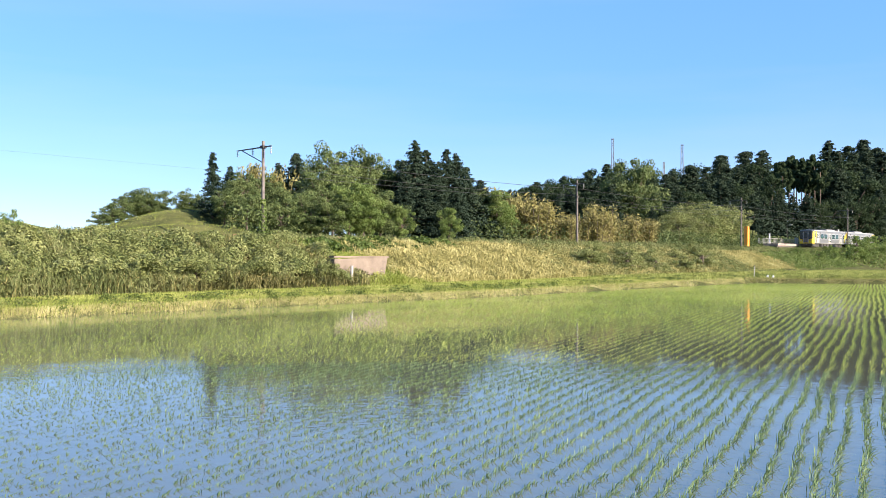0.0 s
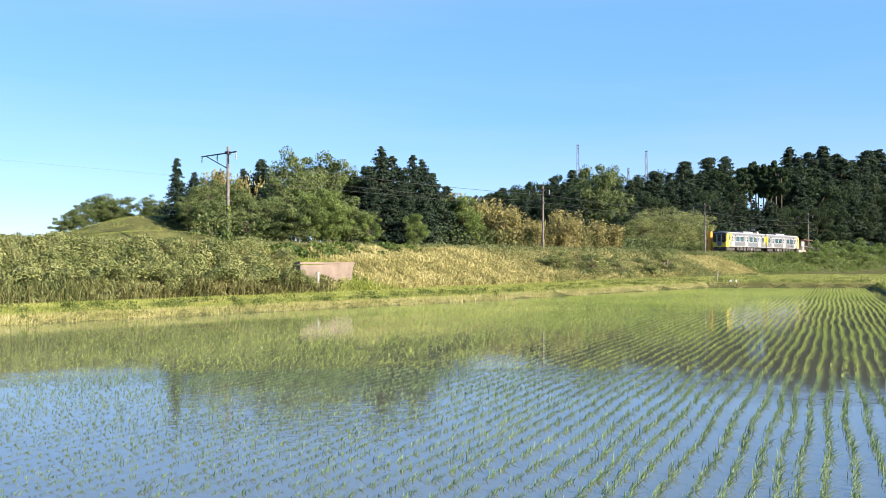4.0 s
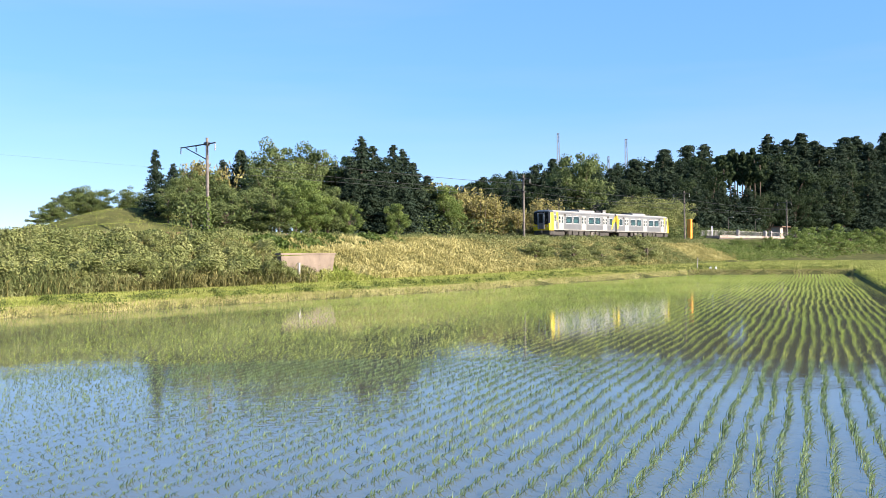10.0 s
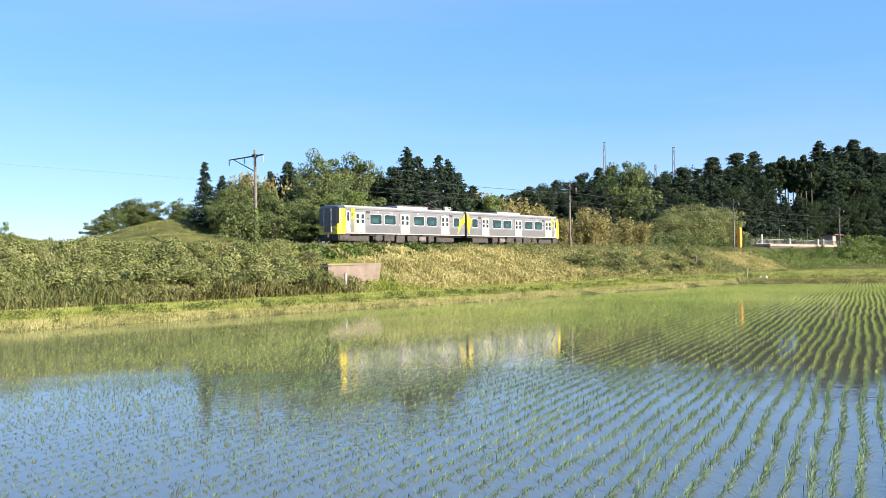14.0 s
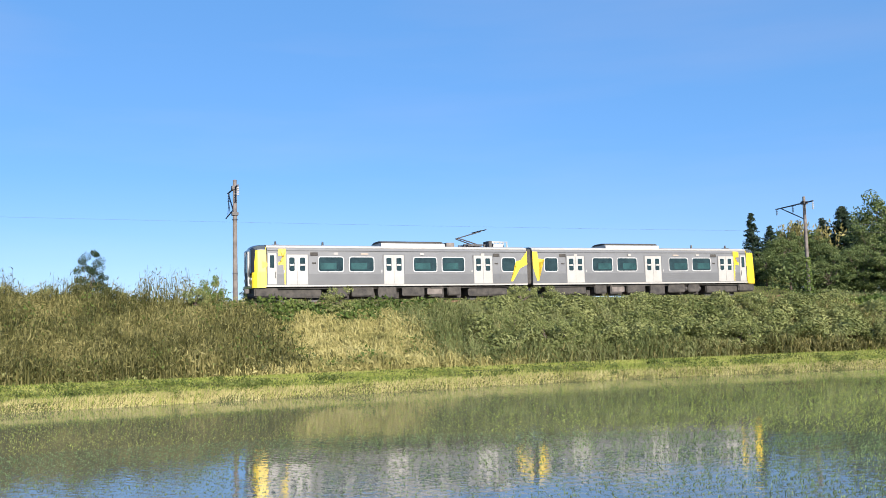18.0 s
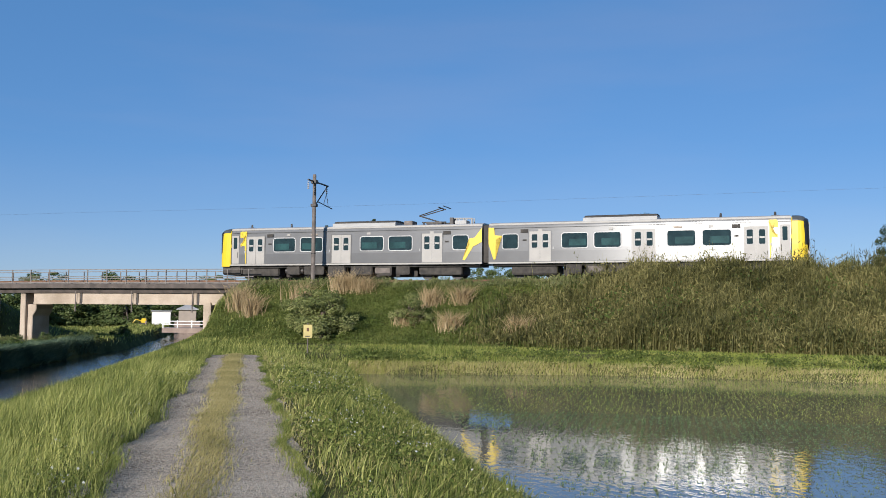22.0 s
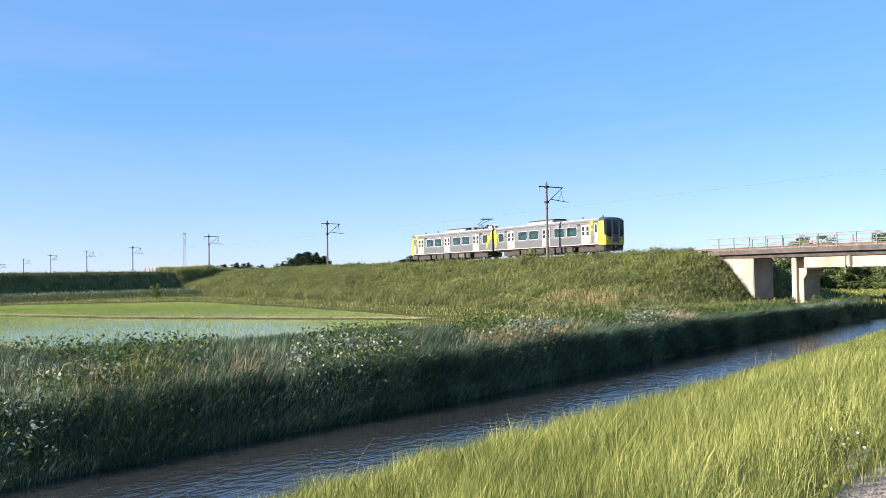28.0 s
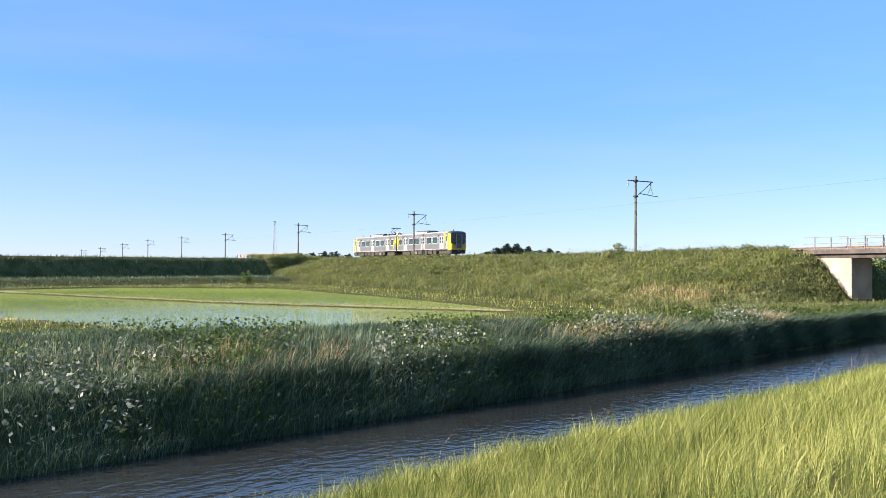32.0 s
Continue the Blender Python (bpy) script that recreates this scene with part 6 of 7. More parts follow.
def motions():
    times = [i * 0.5 for i in range(65)]
    walk(front_car, [(t, car_pose(run_at(t) - 0.5, run_at(t) - 0.5 - L)) for t in times])
    walk(rear_car, [(t, car_pose(run_at(t) - 39.6, run_at(t) - 39.6 + L)) for t in times])


# ---------------------------------------------------------------- the road
def road_sheet():
    xs = np.arange(40, -34.6, -0.25)
    rows = []
    for x in xs:
        w = 0.16 * (noise.noise((x * 0.9, 0, 0)) + 0.5 * noise.noise((x * 3.1, 5, 0)))
        v = 0.16 * (noise.noise((x * 0.8, 9, 0)) + 0.5 * noise.noise((x * 2.9, 14, 0)))
        ys = road_mid(x) + np.array((-1.0 + w, -0.66, -0.36, -0.22, 0.0, 0.22, 0.36, 0.66, 1.0 + v))
        lift = np.array((0.012, 0.014, 0.022, 0.042, 0.052, 0.042, 0.022, 0.014, 0.012)) + 0.006 * noise.noise((x * 1.7, 3, 0))
        z = ground_z(np.full(9, x), ys) + lift
        rows.append(np.stack([np.full(9, x), ys, z], 1))
    v = np.array(rows)
    i = np.arange(v.shape[0] * 9).reshape(-1, 9)
    f = np.stack([i[:-1, :-1], i[1:, :-1], i[1:, 1:], i[:-1, 1:]], -1).reshape(-1, 4)
    return mesh_arrays("road", v.reshape(-1, 3), f, M_GRAVEL, True)


tagged(new("road", road_sheet()), "gravel farm track with two wheel ruts", "road", kind="structure")


def pebbles(n=26000):
    x = 9 - 40 * rng.random(n) ** 1.3
    y = road_mid(x) + np.where(rng.random(n) < 0.5, rng.normal(-0.6, 0.24, n), rng.normal(0.6, 0.24, n))
    r = rng.uniform(0.004, 0.011, n) * np.interp(-x, (3, 30), (0.8, 1.8))
    c = on_ground(x, y, 0.024)
    o = np.array([(1, 0, 0), (0, 1, 0), (-1, 0, 0), (0, -1, 0), (0, 0, 0.8), (0, 0, -0.6)], float)
    v = c[:, None] + o[None] * r[:, None, None] * rng.uniform(0.6, 1.3, (n, 6, 1))
    t = np.array([(0, 1, 4), (1, 2, 4), (2, 3, 4), (3, 0, 4), (1, 0, 5), (2, 1, 5), (3, 2, 5), (0, 3, 5)])
    return v.reshape(-1, 3), ((np.arange(n) * 6)[:, None, None] + t[None]).reshape(-1, 3)


stuff("gravel_stones", pebbles(), M_STONE, "loose grey stones on the gravel track", "stones")


M_STRIP = leafy("strip_grass_mat", [(0.15, 0.14, 0.045), (0.32, 0.27, 0.11), (0.48, 0.40, 0.19)], 0.3, 0.6)


def strip_grass():
    n = 80000
    x = 9 - 42.5 * rng.random(n) ** 1.1
    y = road_mid(x) + rng.normal(0, 0.115, n) + 0.04 * np.sin(x * 1.1)
    p = on_ground(x, y, 0.03)
    return blades(p, rng.uniform(0.015, 0.075, n), np.interp(-x, (3, 30), (0.006, 0.014)), 0.8, 0.4)


stuff("strip_grass", strip_grass(), M_STRIP, "short yellowed grass between the wheel ruts", "grass")


def edge_grass():
    """Ragged tufts creeping over both edges of the track."""
    n = 60000
    x = 10 - 45 * rng.random(n) ** 1.05
    right = rng.random(n) < 0.5
    wob = 0.14 * np.sin(x * 1.3) + 0.08 * np.sin(x * 3.7 + 1)
    y = road_mid(x) + np.where(right, 0.98 - np.abs(rng.normal(0, 0.08, n)) + wob * 0.5, -0.96 + np.abs(rng.normal(0, 0.06, n)) + wob * 0.5)
    k = x < 20
    p = on_ground(x[k], y[k], 0.0)
    return blades(p, rng.uniform(0.02, 0.09, len(p)), np.interp(-p[:, 0], (3, 30), (0.006, 0.016)), 0.9, 0.3)


_n = 22000
_x, _y3 = 10 - 46 * rng.random(_n) ** 1.05, rng.uniform(0.75, 4.6, _n)
_k = _y3 > road_mid(_x) + 0.95
stuff("verge_straw", blades(on_ground(_x[_k], _y3[_k], -0.02), rng.uniform(0.05, 0.22, _k.sum()), np.interp(-_x[_k], (3, 35), (0.006, 0.018)), 0.7, 0.35), M_DRY, "yellowed grass mixed into the verge", "grass")
stuff("track_edge_grass", edge_grass(), M_NEAR, "short ragged grass creeping over the track edges", "grass")


def stalks():
    n = 34
    x = rng.uniform(-34, 2, n)
    y = np.interp(x, *NEAR_W) + rng.uniform(0.3, 2.2, n)
    a = blades(on_ground(x, y), rng.uniform(0.7, 1.2, n), 0.008, 0.5, 0.6)
    n = 1100
    x = rng.uniform(-48, 4, n)
    f, c = np.interp(x, *FAR_W), np.interp(x, *CREST)
    y = f + (c - f) * rng.uniform(0.12, 0.75, n)
    k = np.sin(x * 0.6 + 2 * np.sin(y * 0.5)) > 0.1
    b = blades(on_ground(x[k], y[k], 0.3), rng.uniform(0.25, 0.6, k.sum()), 0.013, 2.2, 0.75)
    return join(a, b)


stuff("dry_stalks", stalks(), M_STRAW, "pale dead stalks bent by the wind along the canal", "weeds")
_n = 350
_x, _y3 = rng.uniform(-34, -4, _n), rng.uniform(1.2, 3.8, _n)
_k = np.sin(_x * 0.8 + 3 * np.sin(_y3)) > 0.75


def verge_tufts(n=520):
    """Clumps of longer grass scattered through the verge."""
    x, y = 6 - 40 * rng.random(n), rng.uniform(1.0, 4.0, n)
    k = y > road_mid(x) + 1.1
    m = 46
    c = np.repeat(np.stack([x[k], y[k]], 1), m, 0)
    high = np.repeat(rng.uniform(0.12, 0.34, k.sum()), m)
    c = c + rng.normal(0, 0.11, c.shape)
    p = on_ground(c[:, 0], c[:, 1], -0.02)
    return blades(p, high * rng.uniform(0.5, 1.15, len(p)), np.interp(np.hypot(p[:, 0], p[:, 1]), (3, 35), (0.008, 0.022)), 0.6, 0.3)


stuff("verge_tufts", verge_tufts(), M_GRASS, "longer tufts of bright grass in the road verge", "grass")
stuff("verge_flowers", leaves(on_ground(_x[_k], _y3[_k], 0.25) + rng.normal(0, 0.05, (_k.sum(), 3)), 0.028), M_FLOWER, "tiny white flowers in the verge", "flowers")


def pampas(az, u, h, n=420, spread_m=0.6):
    """A dead pampas tussock: a fan of pale stems."""
    s = s_at(az, u)
    p, _ = track(s, u)
    z = float(ground_z(p.x, p.y))
    a, r = rng.uniform(0, 6.28, n), np.abs(rng.normal(0, spread_m, n))
    base = np.stack([np.cos(a) * r * 0.6, np.sin(a) * r * 0.6, np.full(n, -0.1)], 1)
    vf = blades(base, 1.2 * h * rng.uniform(0.4, 1.1, n), 0.035, rng.uniform(0.6, 1.0), rng.uniform(0.1, 0.4))
    ob = new("pampas_tussock", mesh_arrays("pampas_tussock", vf[0], vf[1], M_STRAW))
    ob.matrix_basis = pose(p.x, p.y, z)
    return tagged(ob, "pale dead pampas tussock on the green slope", "grass", "pampas tussocks")


for az, u, h in ((89.3, 8, 1.7), (88.6, 9, 1.5), (83.4, 4.6, 1.4), (82.7, 4.4, 1.4), (81.9, 4.6, 1.2), (85.7, 6.0, 1.2), (77.8, 7.0, 1.3), (75.9, 6.4, 1.3), (76.6, 11.0, 1.2), (72.5, 11.5, 1.2), (79.3, 10.2, 1.0)):
    pampas(az, u, h)


def dry_toe():
    n = 1700
    s, u = rng.uniform(58.5, 67, n), rng.normal(13.6, 1.0, n)
    x, y, a = np.interp(s, TS, TX), np.interp(s, TS, TY), np.interp(s, TS, _psi)
    return blades(on_ground(x - np.sin(a) * u, y + np.cos(a) * u), rng.uniform(0.5, 1.2, n), 0.05, 0.25, 0.3)


stuff("dry_reed_patch", dry_toe(), M_STRAW, "pale dry reed patch at the embankment foot", "reeds")


# ---------------------------------------------------------------- small built things
def frame_on_line(az, u):
    p, a = track(s_at(az, u), u)
    return p, a


M_WALL = surface("stained_headwall", (0.115, 0.085, 0.063), (0.22, 0.165, 0.125), 0.9, 0.95, 0.2, fine=10.0)
# culvert headwall in the slope, with a white marker
p0, a0 = frame_on_line(3.5, 11.5)
wall = thing("culvert_headwall", Matrix.Translation((p0.x, p0.y, 0)) @ Matrix.Rotation(a0, 4, "Z"), "weathered pinkish concrete headwall set into the embankment", "wall")
hw = bmesh.new()
lo = [(-2.6, 0.3), (0.9, 0.3), (2.9, 2.3), (2.9, 2.62), (-3.2, 2.78)]
fv = [hw.verts.new((x, 0.0, z)) for x, z in lo]
bv = [hw.verts.new((x, -0.45, z)) for x, z in lo]
hw.faces.new(fv), hw.faces.new(bv[::-1])
for i in range(5):
    hw.faces.new((fv[i], bv[i], bv[(i + 1) % 5], fv[(i + 1) % 5]))
bmesh.ops.recalc_face_normals(hw, faces=hw.faces)
part("face_slab", hw, M_WALL, wall)
part("coping", box(-3.3, 3.0, -0.55, 0.06, 2.72, 2.86, 0.02), M_WALL, wall)
MARK_AZ = 4.03
p1, _ = frame_on_line(MARK_AZ, 13.2)
mk = thing("marker_post", pose(p1.x, p1.y, float(ground_z(p1.x, p1.y)), 0, 0, 60), "short white painted marker post in the grass", "post")
part("post", box(-0.12, 0.12, -0.06, 0.06, -0.2, 1.5, 0.02), M_WHITE, mk)
part("cap", box(-0.14, 0.14, -0.08, 0.08, 1.5, 1.56, 0.02), M_WHITE, mk)


def small_sign():
    x, y = polar(85.2, 41.0)
    z = float(ground_z(x, y))
    ob = thing("warning_sign", pose(x, y, z, 0, 0, 85.2), "small cream sign board on a thin post by the embankment", "sign")
    part("post", rod((0, 0, -0.2), (0, 0, 1.3), 0.03), M_POLE, ob)
    part("board", box(-0.19, 0.19, -0.05, -0.03, 0.66, 1.24, 0.01), M_SIGN, ob, "cream board")
    part("symbol", box(-0.05, 0.05, -0.058, -0.05, 0.95, 1.1, 0.0), M_RUST, ob, "dark plain symbol")
    part("symbol", box(-0.1, 0.1, -0.058, -0.05, 0.72, 0.76, 0.0), M_IRON, ob)


M_SIGN = plain("cream_board", (0.46, 0.37, 0.14), 0.6)
small_sign()


def station():
    """The halt behind the line: platform, fence, shelter, lamps, signs."""
    sa, sb = s_at(-20.4, -3.4), s_at(-26.5, -3.4)
    pl = thing("station_platform", Matrix.Identity(4), "low concrete railway platform with pale edge", "platform")
    part("platform_slab", ribbon("p", sb, sa, [(-1.75, 0.45), (-1.75, 0.85), (-4.6, 0.85), (-4.6, 0.45)], M_CONC2), M_CONC2, pl)
    # recessed wall: brown, with the shade under the platform edge in its colour
    part("platform_wall", ribbon("p", sb, sa, [(-1.95, -0.6), (-1.95, 0.45), (-4.4, 0.45), (-4.4, -0.6)], M_DECK_SHADED), M_DECK_SHADED, pl, "brown wall under the platform edge, shade in its colour")
    fence = thing("platform_fence", Matrix.Identity(4), "white railing along the back of the platform", "fence")
    for dz in (1.0, 1.88):
        part("rail_bar", ribbon("f", sb, sa, [(-4.4, dz), (-4.4, dz + 0.05), (-4.45, dz + 0.05), (-4.45, dz)], M_WHITE), M_WHITE, fence)
    me = None
    for s in np.arange(sb, sa, 0.6):
        p, a = track(s, -4.44, 0.85)
        m = Matrix.Translation(p) @ Matrix.Rotation(a, 4, "Z")
        if me is None:
            me = part("fence_post", box(-0.03, 0.03, -0.03, 0.03, 0, 1.06), M_WHITE, fence, at=m).data
        else:
            share("fence_post", me, fence, m)
    p, a = track(s_at(-24.5, -5.5), -5.5, 0.85)
    sh = thing("waiting_shelter", Matrix.Translation(p) @ Matrix.Rotation(a, 4, "Z"), "small beige waiting shelter with brown flat roof", "shelter")
    part("back_wall", box(-2.6, 2.6, -1.1, -0.95, 0, 2.4), M_BEIGE, sh)
    part("side_wall", box(-2.6, -2.45, -0.95, 1.0, 0, 2.4), M_BEIGE, sh)
    part("side_wall", box(2.45, 2.6, -0.95, 1.0, 0, 2.4), M_BEIGE, sh)
    part("front_panel", box(0.6, 2.45, 0.9, 1.0, 0, 2.4), M_BEIGE, sh)
    part("roof", box(-3.2, 3.2, -1.5, 1.7, 2.4, 2.62, 0.04), M_RUST, sh, "brown overhanging roof")
    part("bench", box(-2.2, 0.4, -0.9, -0.5, 0.4, 0.48), M_BEIGE, sh)
    for az in (-21.7, -23.2):
        p, a = track(s_at(az, -4.8), -4.8, 0.85)
        lm = thing("platform_lamp", Matrix.Translation(p) @ Matrix.Rotation(a, 4, "Z"), "tall grey platform lamp post with pale head", "lamp")
        part("post", rod((0, 0, 0), (0, 0, 3.9), 0.06, 0.05), M_POLE, lm)
        part("arm", rod((0, 0, 3.85), (0, 0.8, 3.95), 0.04), M_POLE, lm)
        part("lamp_head", box(-0.18, 0.18, 0.5, 1.1, 3.85, 4.05, 0.05), M_WHITE, lm)
    p, a = track(s_at(-20.75, -5.0), -5.0, 0.0)
    sg = thing("platform_board", Matrix.Translation(p) @ Matrix.Rotation(a, 4, "Z"), "tall white and blue board at the platform end", "sign")
    part("board", box(-0.35, 0.35, -0.05, 0.05, 0.9, 2.9, 0.02), M_WHITE, sg)
    part("stripe", box(-0.1, 0.1, 0.05, 0.06, 0.95, 2.85), plain("blue_stripe", (0.1, 0.2, 0.5), 0.5), sg)
    part("post", rod((0, 0, -0.5), (0, 0, 1.0), 0.05), M_POLE, sg)
    p, a = track(s_at(-19.5, -3.6), -3.6, 0.0)
    oc = thing("orange_column", Matrix.Translation(p) @ Matrix.Rotation(a, 4, "Z"), "tall orange painted column beside the track", "column")
    part("column", box(-0.42, 0.42, -0.35, 0.35, -0.6, 3.9, 0.08), M_ORANGE, oc)
    part("foot", box(-0.6, 0.6, -0.5, 0.5, -0.9, -0.3, 0.04), M_CONC2, oc)
    for az, w in ((-22.2, 0.5), (-23.7, 0.6), (-24.0, 0.5)):
        p, a = track(s_at(az, -4.0), -4.0, 0.85)
        cb = thing("platform_cabinet", Matrix.Translation(p) @ Matrix.Rotation(a, 4, "Z"), "white equipment cabinet standing on the platform", "cabinet")
        part("body", box(-w / 2, w / 2, -0.3, 0.3, 0.08, 1.4, 0.04), M_WHITE, cb)
        part("plinth", box(-w / 2 - 0.05, w / 2 + 0.05, -0.33, 0.33, 0, 0.08), M_CONC2, cb)


station()


def gravestone():
    ob = thing("gravestone", Matrix.Identity(4), "dark polished stone grave pillar on a stepped base", "gravestone", "gravestones on the hill")
    part("base", box(-0.34, 0.34, -0.34, 0.34, -0.4, 0.15, 0.02), M_GRANITE, ob)
    part("plinth", box(-0.27, 0.27, -0.27, 0.27, 0.15, 0.4, 0.02), M_GRANITE, ob)
    part("pillar", box(-0.15, 0.15, -0.15, 0.15, 0.4, 1.0, 0.02), M_GRANITE, ob)
    return ob


first = gravestone()
spots_az = [25.5, 26.1, 26.4, 26.7, 26.9, 27.3, 27.8, 28.2, 28.5, 28.8, 29.5, 30.3, 30.6, 34.5, 34.8, 35.4, 35.8, 36.1, 37.1, 37.4, 37.7, 38.2, 38.6, 39.0, 39.6, 40.3]
for i, az in enumerate(spots_az):
    d = 88 + 2.0 * math.sin(i * 2.3)
    x, y = polar(az, d)
    m = Matrix.LocRotScale((x, y, float(ground_z(x, y)) + 0.08), Euler((0, 0, i * 0.3)), [rng.uniform(0.5, 0.8)] * 3)
    if i == 0:
        first.matrix_basis = m
    else:
        copy_thing(first, Matrix.Identity(4)).matrix_basis = m


def lattice(name, az, d, el0, el1, w, label, mat, leg=0.17):
    """A braced mast between two heights of sight."""
    x, y = polar(az, d)
    z0, z1 = 2.66 + d * math.tan(radians(el0)), 2.66 + d * math.tan(radians(el1))
    ob = thing(name, pose(x, y, 0, 0, 0, az), label, "mast")
    q = [(-w, -w), (w, -w), (w, w), (-w, w)]
    for a, b in q:
        part("leg", rod((a, b, z0), (a * 0.5, b * 0.5, z1), leg, leg * 0.76, 5), mat, ob)
    n = 9
    br = bmesh.new()
    for k in range(n):
        f0, f1 = k / n, (k + 1) / n
        for (a, b), (c, e) in zip(q, q[1:] + q[:1]):
            s0, s1 = 1 - 0.5 * f0, 1 - 0.5 * f1
            add_rod(br, (a * s0, b * s0, z0 + (z1 - z0) * f0), (c * s1, e * s1, z0 + (z1 - z0) * f1), 0.035, 0.035, 4)
    part("bracing", br, mat, ob, "crossed bracing bars")
    part("top_plate", box(-w * 0.8, w * 0.8, -w * 0.8, w * 0.8, z1 - 0.1, z1 + 0.15), mat, ob)
    return ob


M_HAZE = plain("grey_steel", (0.15, 0.16, 0.18), 0.6, 0.3)
lattice("radio_mast", -11.8, 300, 1.2, 7.2, 0.55, "tall slim grey lattice radio mast above the forest", M_HAZE)
lattice("radio_mast", -15.85, 300, 1.2, 6.75, 0.55, "tall slim grey lattice radio mast above the forest", M_HAZE)
lattice("radio_mast", -14.8, 300, 1.2, 5.75, 0.4, "shorter grey lattice mast among the trees", M_HAZE)
lattice("signal_tower", 137.1, 240, 0.1, 2.4, 0.42, "pale steel lattice tower beyond the levee", plain("pale_steel", (0.45, 0.45, 0.45), 0.6), 0.07)


def far_rail_bridge():
    sa, sb = s_at(135.6, 2.6), s_at(139.3, 2.6)
    ob = thing("river_bridge_railing", Matrix.Identity(4), "salmon coloured railing of the distant river bridge", "railing")
    for dz in (0.1, 0.55, 0.95):
        part("rail_bar", ribbon("b", sa, sb, [(2.65, dz), (2.65, dz + 0.12), (2.5, dz + 0.12), (2.5, dz)], M_CONC), M_SALMON, ob)
    part("edge_beam", ribbon("b", sa, sb, [(2.7, -0.7), (2.7, 0.0), (2.3, 0.0), (2.3, -0.7)], M_CONC), M_SALMON, ob)
    for s in np.arange(sa, sb, 3.0):
        p, a = track(s, 2.58)
        part("rail_post", box(-0.08, 0.08, -0.08, 0.08, 0, 1.05), M_SALMON, ob, at=Matrix.Translation(p) @ Matrix.Rotation(a, 4, "Z"))


M_SALMON = plain("salmon_paint", (0.30, 0.18, 0.12), 0.7)
far_rail_bridge()


M_LIME = plain("limewash", (0.72, 0.70, 0.66), 0.7, 0, 0.1)


def behind_bridge():
    """Seen under the railway bridge: a white hut, a sluice house, a road bridge with white rails, a yellow digger."""
    x, y = polar(93.72, 132)
    z = float(ground_z(x, y)) + 0.4
    hut = thing("white_hut", pose(x, y, z, 0, 0, 3.7) @ Matrix.Scale(0.85, 4), "small white walled hut beside the canal", "hut")
    part("wall", box(-1.4, 1.4, -1.4, 1.4, -0.5, 1.6, 0.03), M_LIME, hut)
    part("roof", box(-1.6, 1.6, -1.6, 1.6, 1.6, 1.75, 0.03), M_ROOF, hut)
    part("plinth_wall", box(-3.0, 3.5, -2.4, -2.2, -0.8, 0.1), M_CONC2, hut, "low stained wall")
    part("door", box(-0.4, 0.4, -1.44, -1.4, -0.4, 1.3), M_ROOF, hut)
    x, y = polar(92.25, 128)
    z = -0.1
    sl = thing("sluice_house", pose(x, y, z, 0, 0, 92), "beige sluice house with a low hipped roof beside the canal", "building")
    part("plinth", box(-1.6, 1.6, -1.5, 1.5, -2.8, 0.3), M_CONC2, sl, "concrete base standing in the canal")
    part("wall", box(-1.1, 1.1, -1.15, 1.15, 0.3, 1.9, 0.02), M_BEIGE, sl)
    part("roof", loft([[(-k, -k, h), (k, -k, h), (k, k, h), (-k, k, h)] for k, h in ((1.4, 1.9), (1.4, 2.0), (0.25, 2.55))]), M_ROOF, sl, "pale hipped roof")
    part("window_opening", box(1.1, 1.13, -0.6, 0.1, 0.9, 1.5), M_UNDER, sl)
    rb = thing("road_bridge", pose(*polar(91.2, 108), -0.15, 0, 0, 92), "low road bridge with white guard rails over the canal", "bridge")
    part("deck", box(-4.6, 6, -2, 2, -0.4, 0.1), M_CONC2, rb)
    for dz in (0.45, 0.8):
        part("guard_rail", box(-4.6, 6, -2.0, -1.95, dz, dz + 0.09), M_LIME, rb)
    for i in range(8):
        part("rail_post", box(-4.5 + i * 1.5 - 0.06, -4.5 + i * 1.5 + 0.06, -1.98, -1.86, 0.1, 0.95), M_LIME, rb)
    x, y = polar(94.75, 131)
    z = float(ground_z(x, y))
    dg = thing("yellow_digger", pose(x, y, z, 0, 0, -90) @ Matrix.Scale(0.5, 4), "small yellow excavator parked on the far bank", "excavator")
    part("tracks", box(-1.1, 1.1, -0.8, 0.8, 0, 0.5, 0.1), M_IRON, dg)
    part("cab", box(-0.9, 0.3, -0.6, 0.6, 0.5, 1.7, 0.1), M_YELLOW, dg)
    part("boom", rod((0.2, 0, 0.9), (1.7, 0, 1.5), 0.12, 0.1), M_YELLOW, dg)
    part("arm", rod((1.7, 0, 1.5), (2.6, 0, 0.4), 0.1, 0.08), M_YELLOW, dg)


behind_bridge()


def bund_grass():
    n = 12000
    y = rng.uniform(-107, -37, n)
    bx = np.where(rng.random(n) < 0.75, np.interp(y, *BUND), -28.3) + rng.normal(0, 0.35, n)
    return blades(on_ground(bx, y, -0.02), rng.uniform(0.06, 0.16, n), 0.06, 0.6, 0.4, True)


stuff("bund_grass", bund_grass(), M_BUND, "straw coloured grass on the narrow field bunds", "grass")


def undergrowth():
    p = on_slope(60000, SA(-27, 0), SA(8, 0), -22, -7)
    p = p[np.degrees(np.arctan2(-p[:, 0], p[:, 1])) < 11.5]
    p[:, 2] += rng.uniform(0, 1, len(p)) ** 1.4 * 3.2
    return leaves(p, rng.uniform(0.15, 0.32, len(p)))


stuff("undergrowth", undergrowth(), M_LEAF, "dense green undergrowth at the foot of the wood", "shrubs")

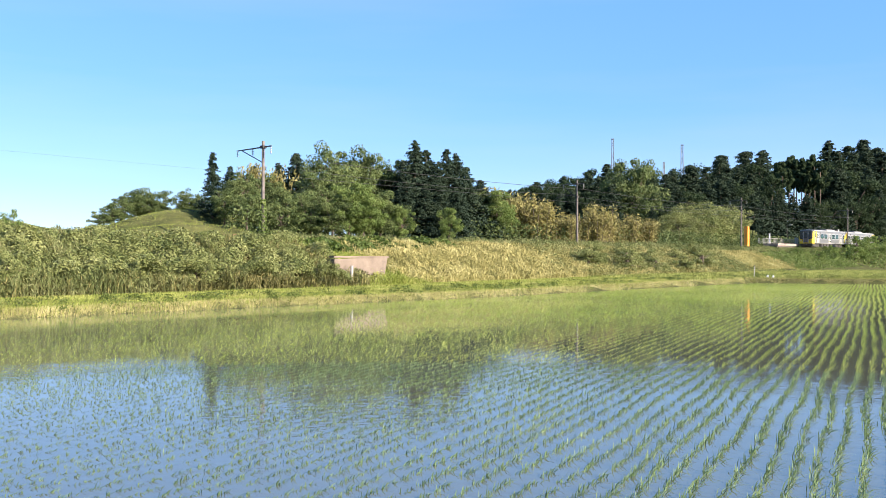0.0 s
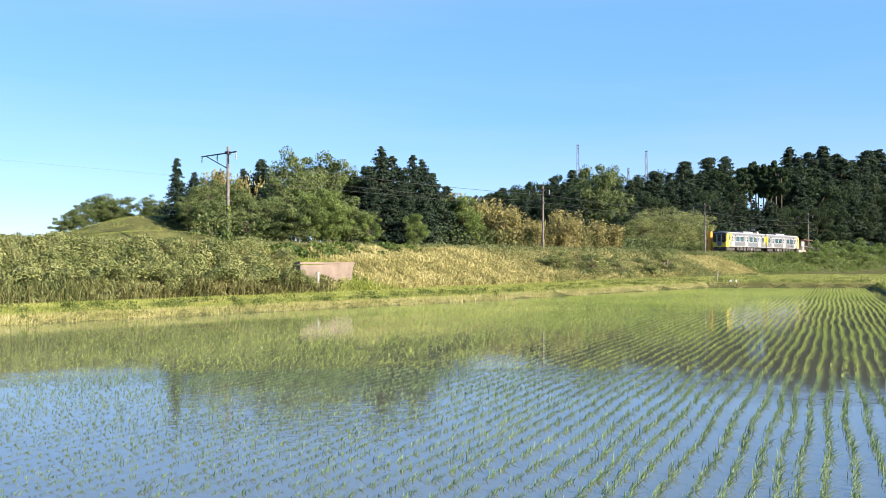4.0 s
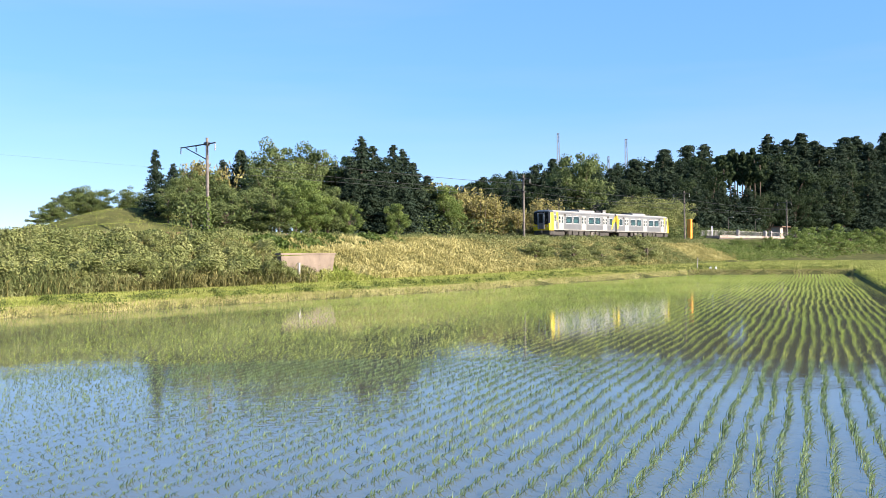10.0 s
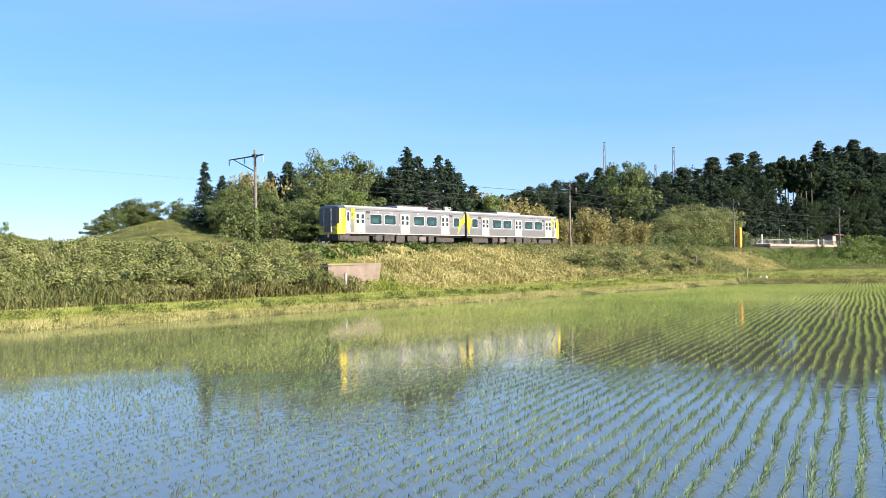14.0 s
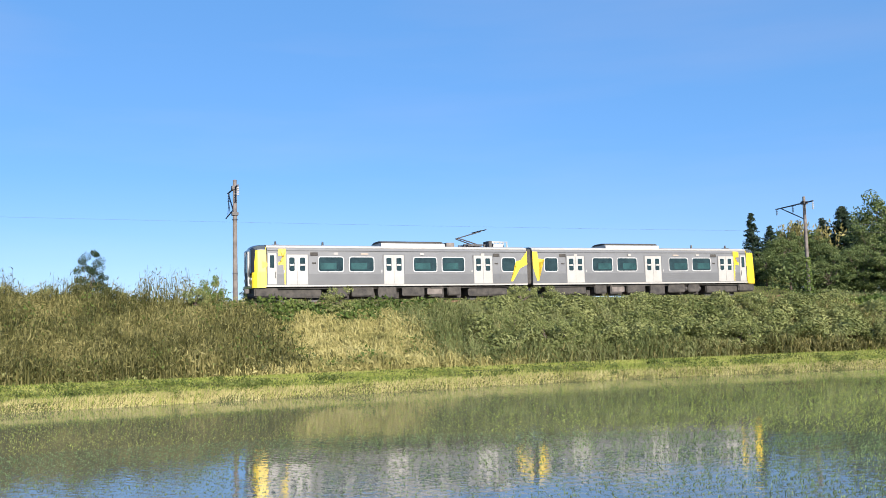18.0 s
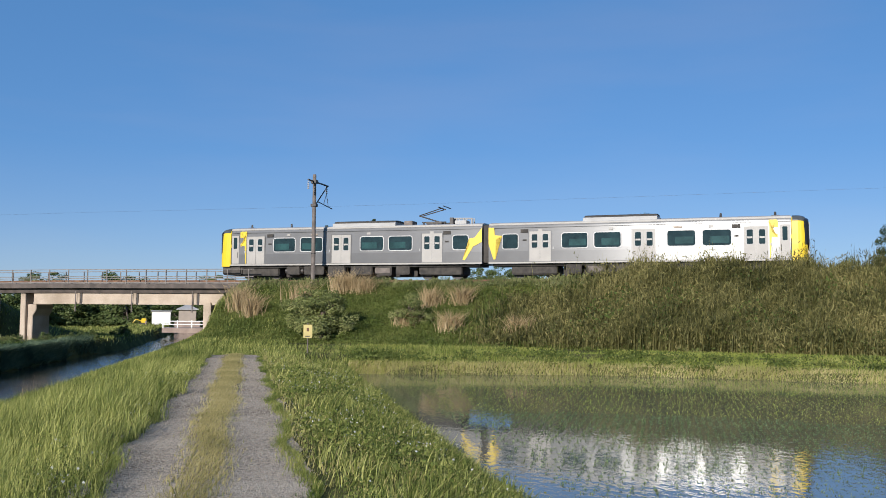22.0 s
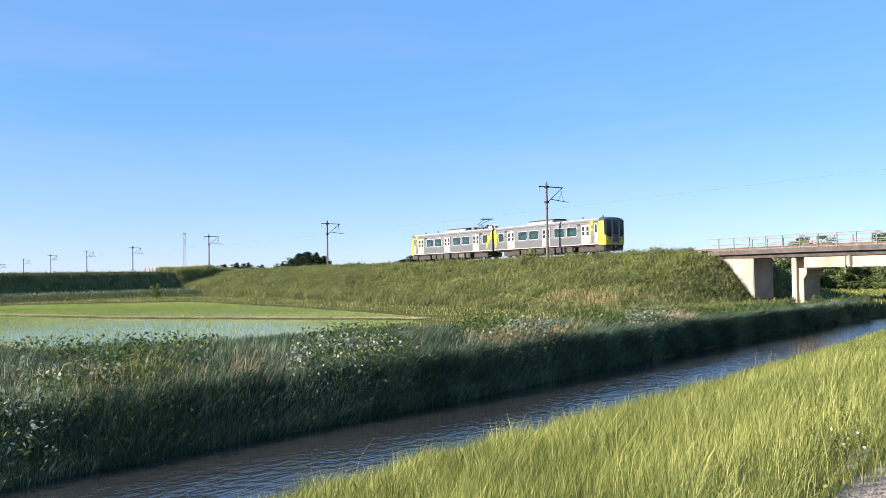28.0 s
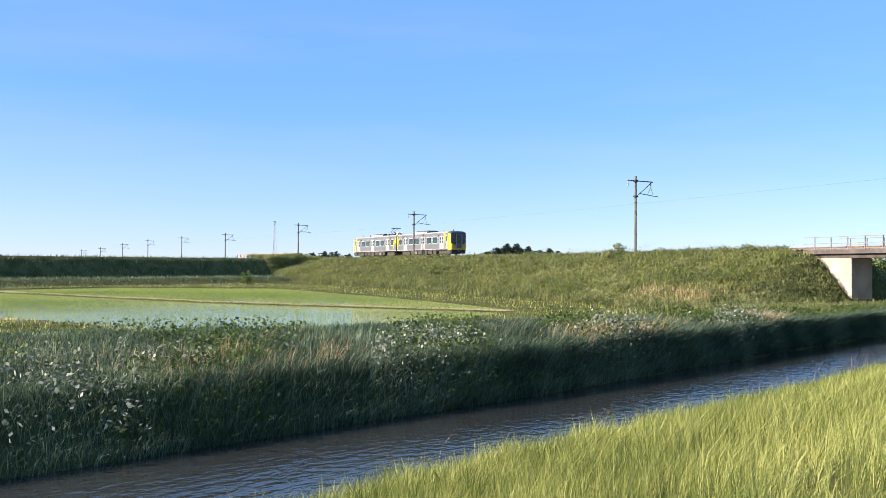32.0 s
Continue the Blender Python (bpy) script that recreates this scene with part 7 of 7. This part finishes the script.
stuff("culvert_grass", join(reeds(7000, SA(1.4, 9), SA(5.8, 9), 3.4, 11, 0.3, 0.6, 0.05, 0.4), reeds(2500, SA(1.2, 12), SA(2.6, 12), 10.5, 13.5, 0.5, 1.0, 0.05, 0.4), reeds(1500, SA(3, 13), SA(6, 13), 12.3, 13.5, 0.2, 0.4, 0.04, 0.4)),
      M_VERGE, "green grass around the culvert headwall", "grass")


def pole_vines():
    """Creeper climbing the foot of a mast."""
    p, _ = track(s_at(9.37, 2.9), 2.9)
    z = float(ground_z(p.x, p.y))
    n = 700
    a, t = rng.uniform(0, 6.28, n), rng.random(n) ** 1.3
    r = 0.18 + 0.25 * rng.random(n) * (1 - t)
    return leaves(np.stack([p.x + np.cos(a) * r, p.y + np.sin(a) * r, z + t * 3.4], 1), 0.16)


stuff("pole_vines", pole_vines(), M_LIGHT, "bright green creeper climbing the mast foot", "vines")


def paddy_corner():
    """A stake and two white sacks at the far corner of the paddy."""
    x, y = polar(*CORNER[0])
    z = float(ground_z(x, y))
    st = thing("wooden_stake", pose(x, y, z, 0, 4, 20), "pale weathered stake at the paddy corner", "post")
    part("shaft", rod((0, 0, -0.3), (0, 0, 1.3), 0.06, 0.05, 7), M_WHITE, st)
    part("cap", rod((0, 0, 1.3), (0, 0, 1.36), 0.07, 0.04, 7), M_IRON, st)
    for k, (az, d) in enumerate(CORNER[1:]):
        x, y = polar(az, d)
        z = float(ground_z(x, y))
        sk = thing("white_sack", pose(x, y, z, 0, 0, 40 * k), "white plastic sack lying on the grassy bund", "sack", "sacks on the bund")
        b = loft([[(r * math.cos(a), 0.7 * r * math.sin(a), h) for a in np.linspace(0, 2 * math.pi, 10, endpoint=False)] for r, h in ((0.13, -0.05), (0.19, 0.08), (0.17, 0.18), (0.09, 0.26))])
        part("bag", b, M_SACK, sk, smooth=True)
        part("tied_neck", rod((0, 0, 0.25), (0.02, 0, 0.33), 0.03, 0.06, 8), M_SACK, sk)


M_SACK = plain("white_plastic", (0.42, 0.42, 0.40), 0.5)
CORNER = ((-19.9, 114.0), (-20.65, 113.3), (-20.95, 113.2))
paddy_corner()
plant("hedge", 138.7, 140.0, 0, 0.8, h=2.3)


motions()
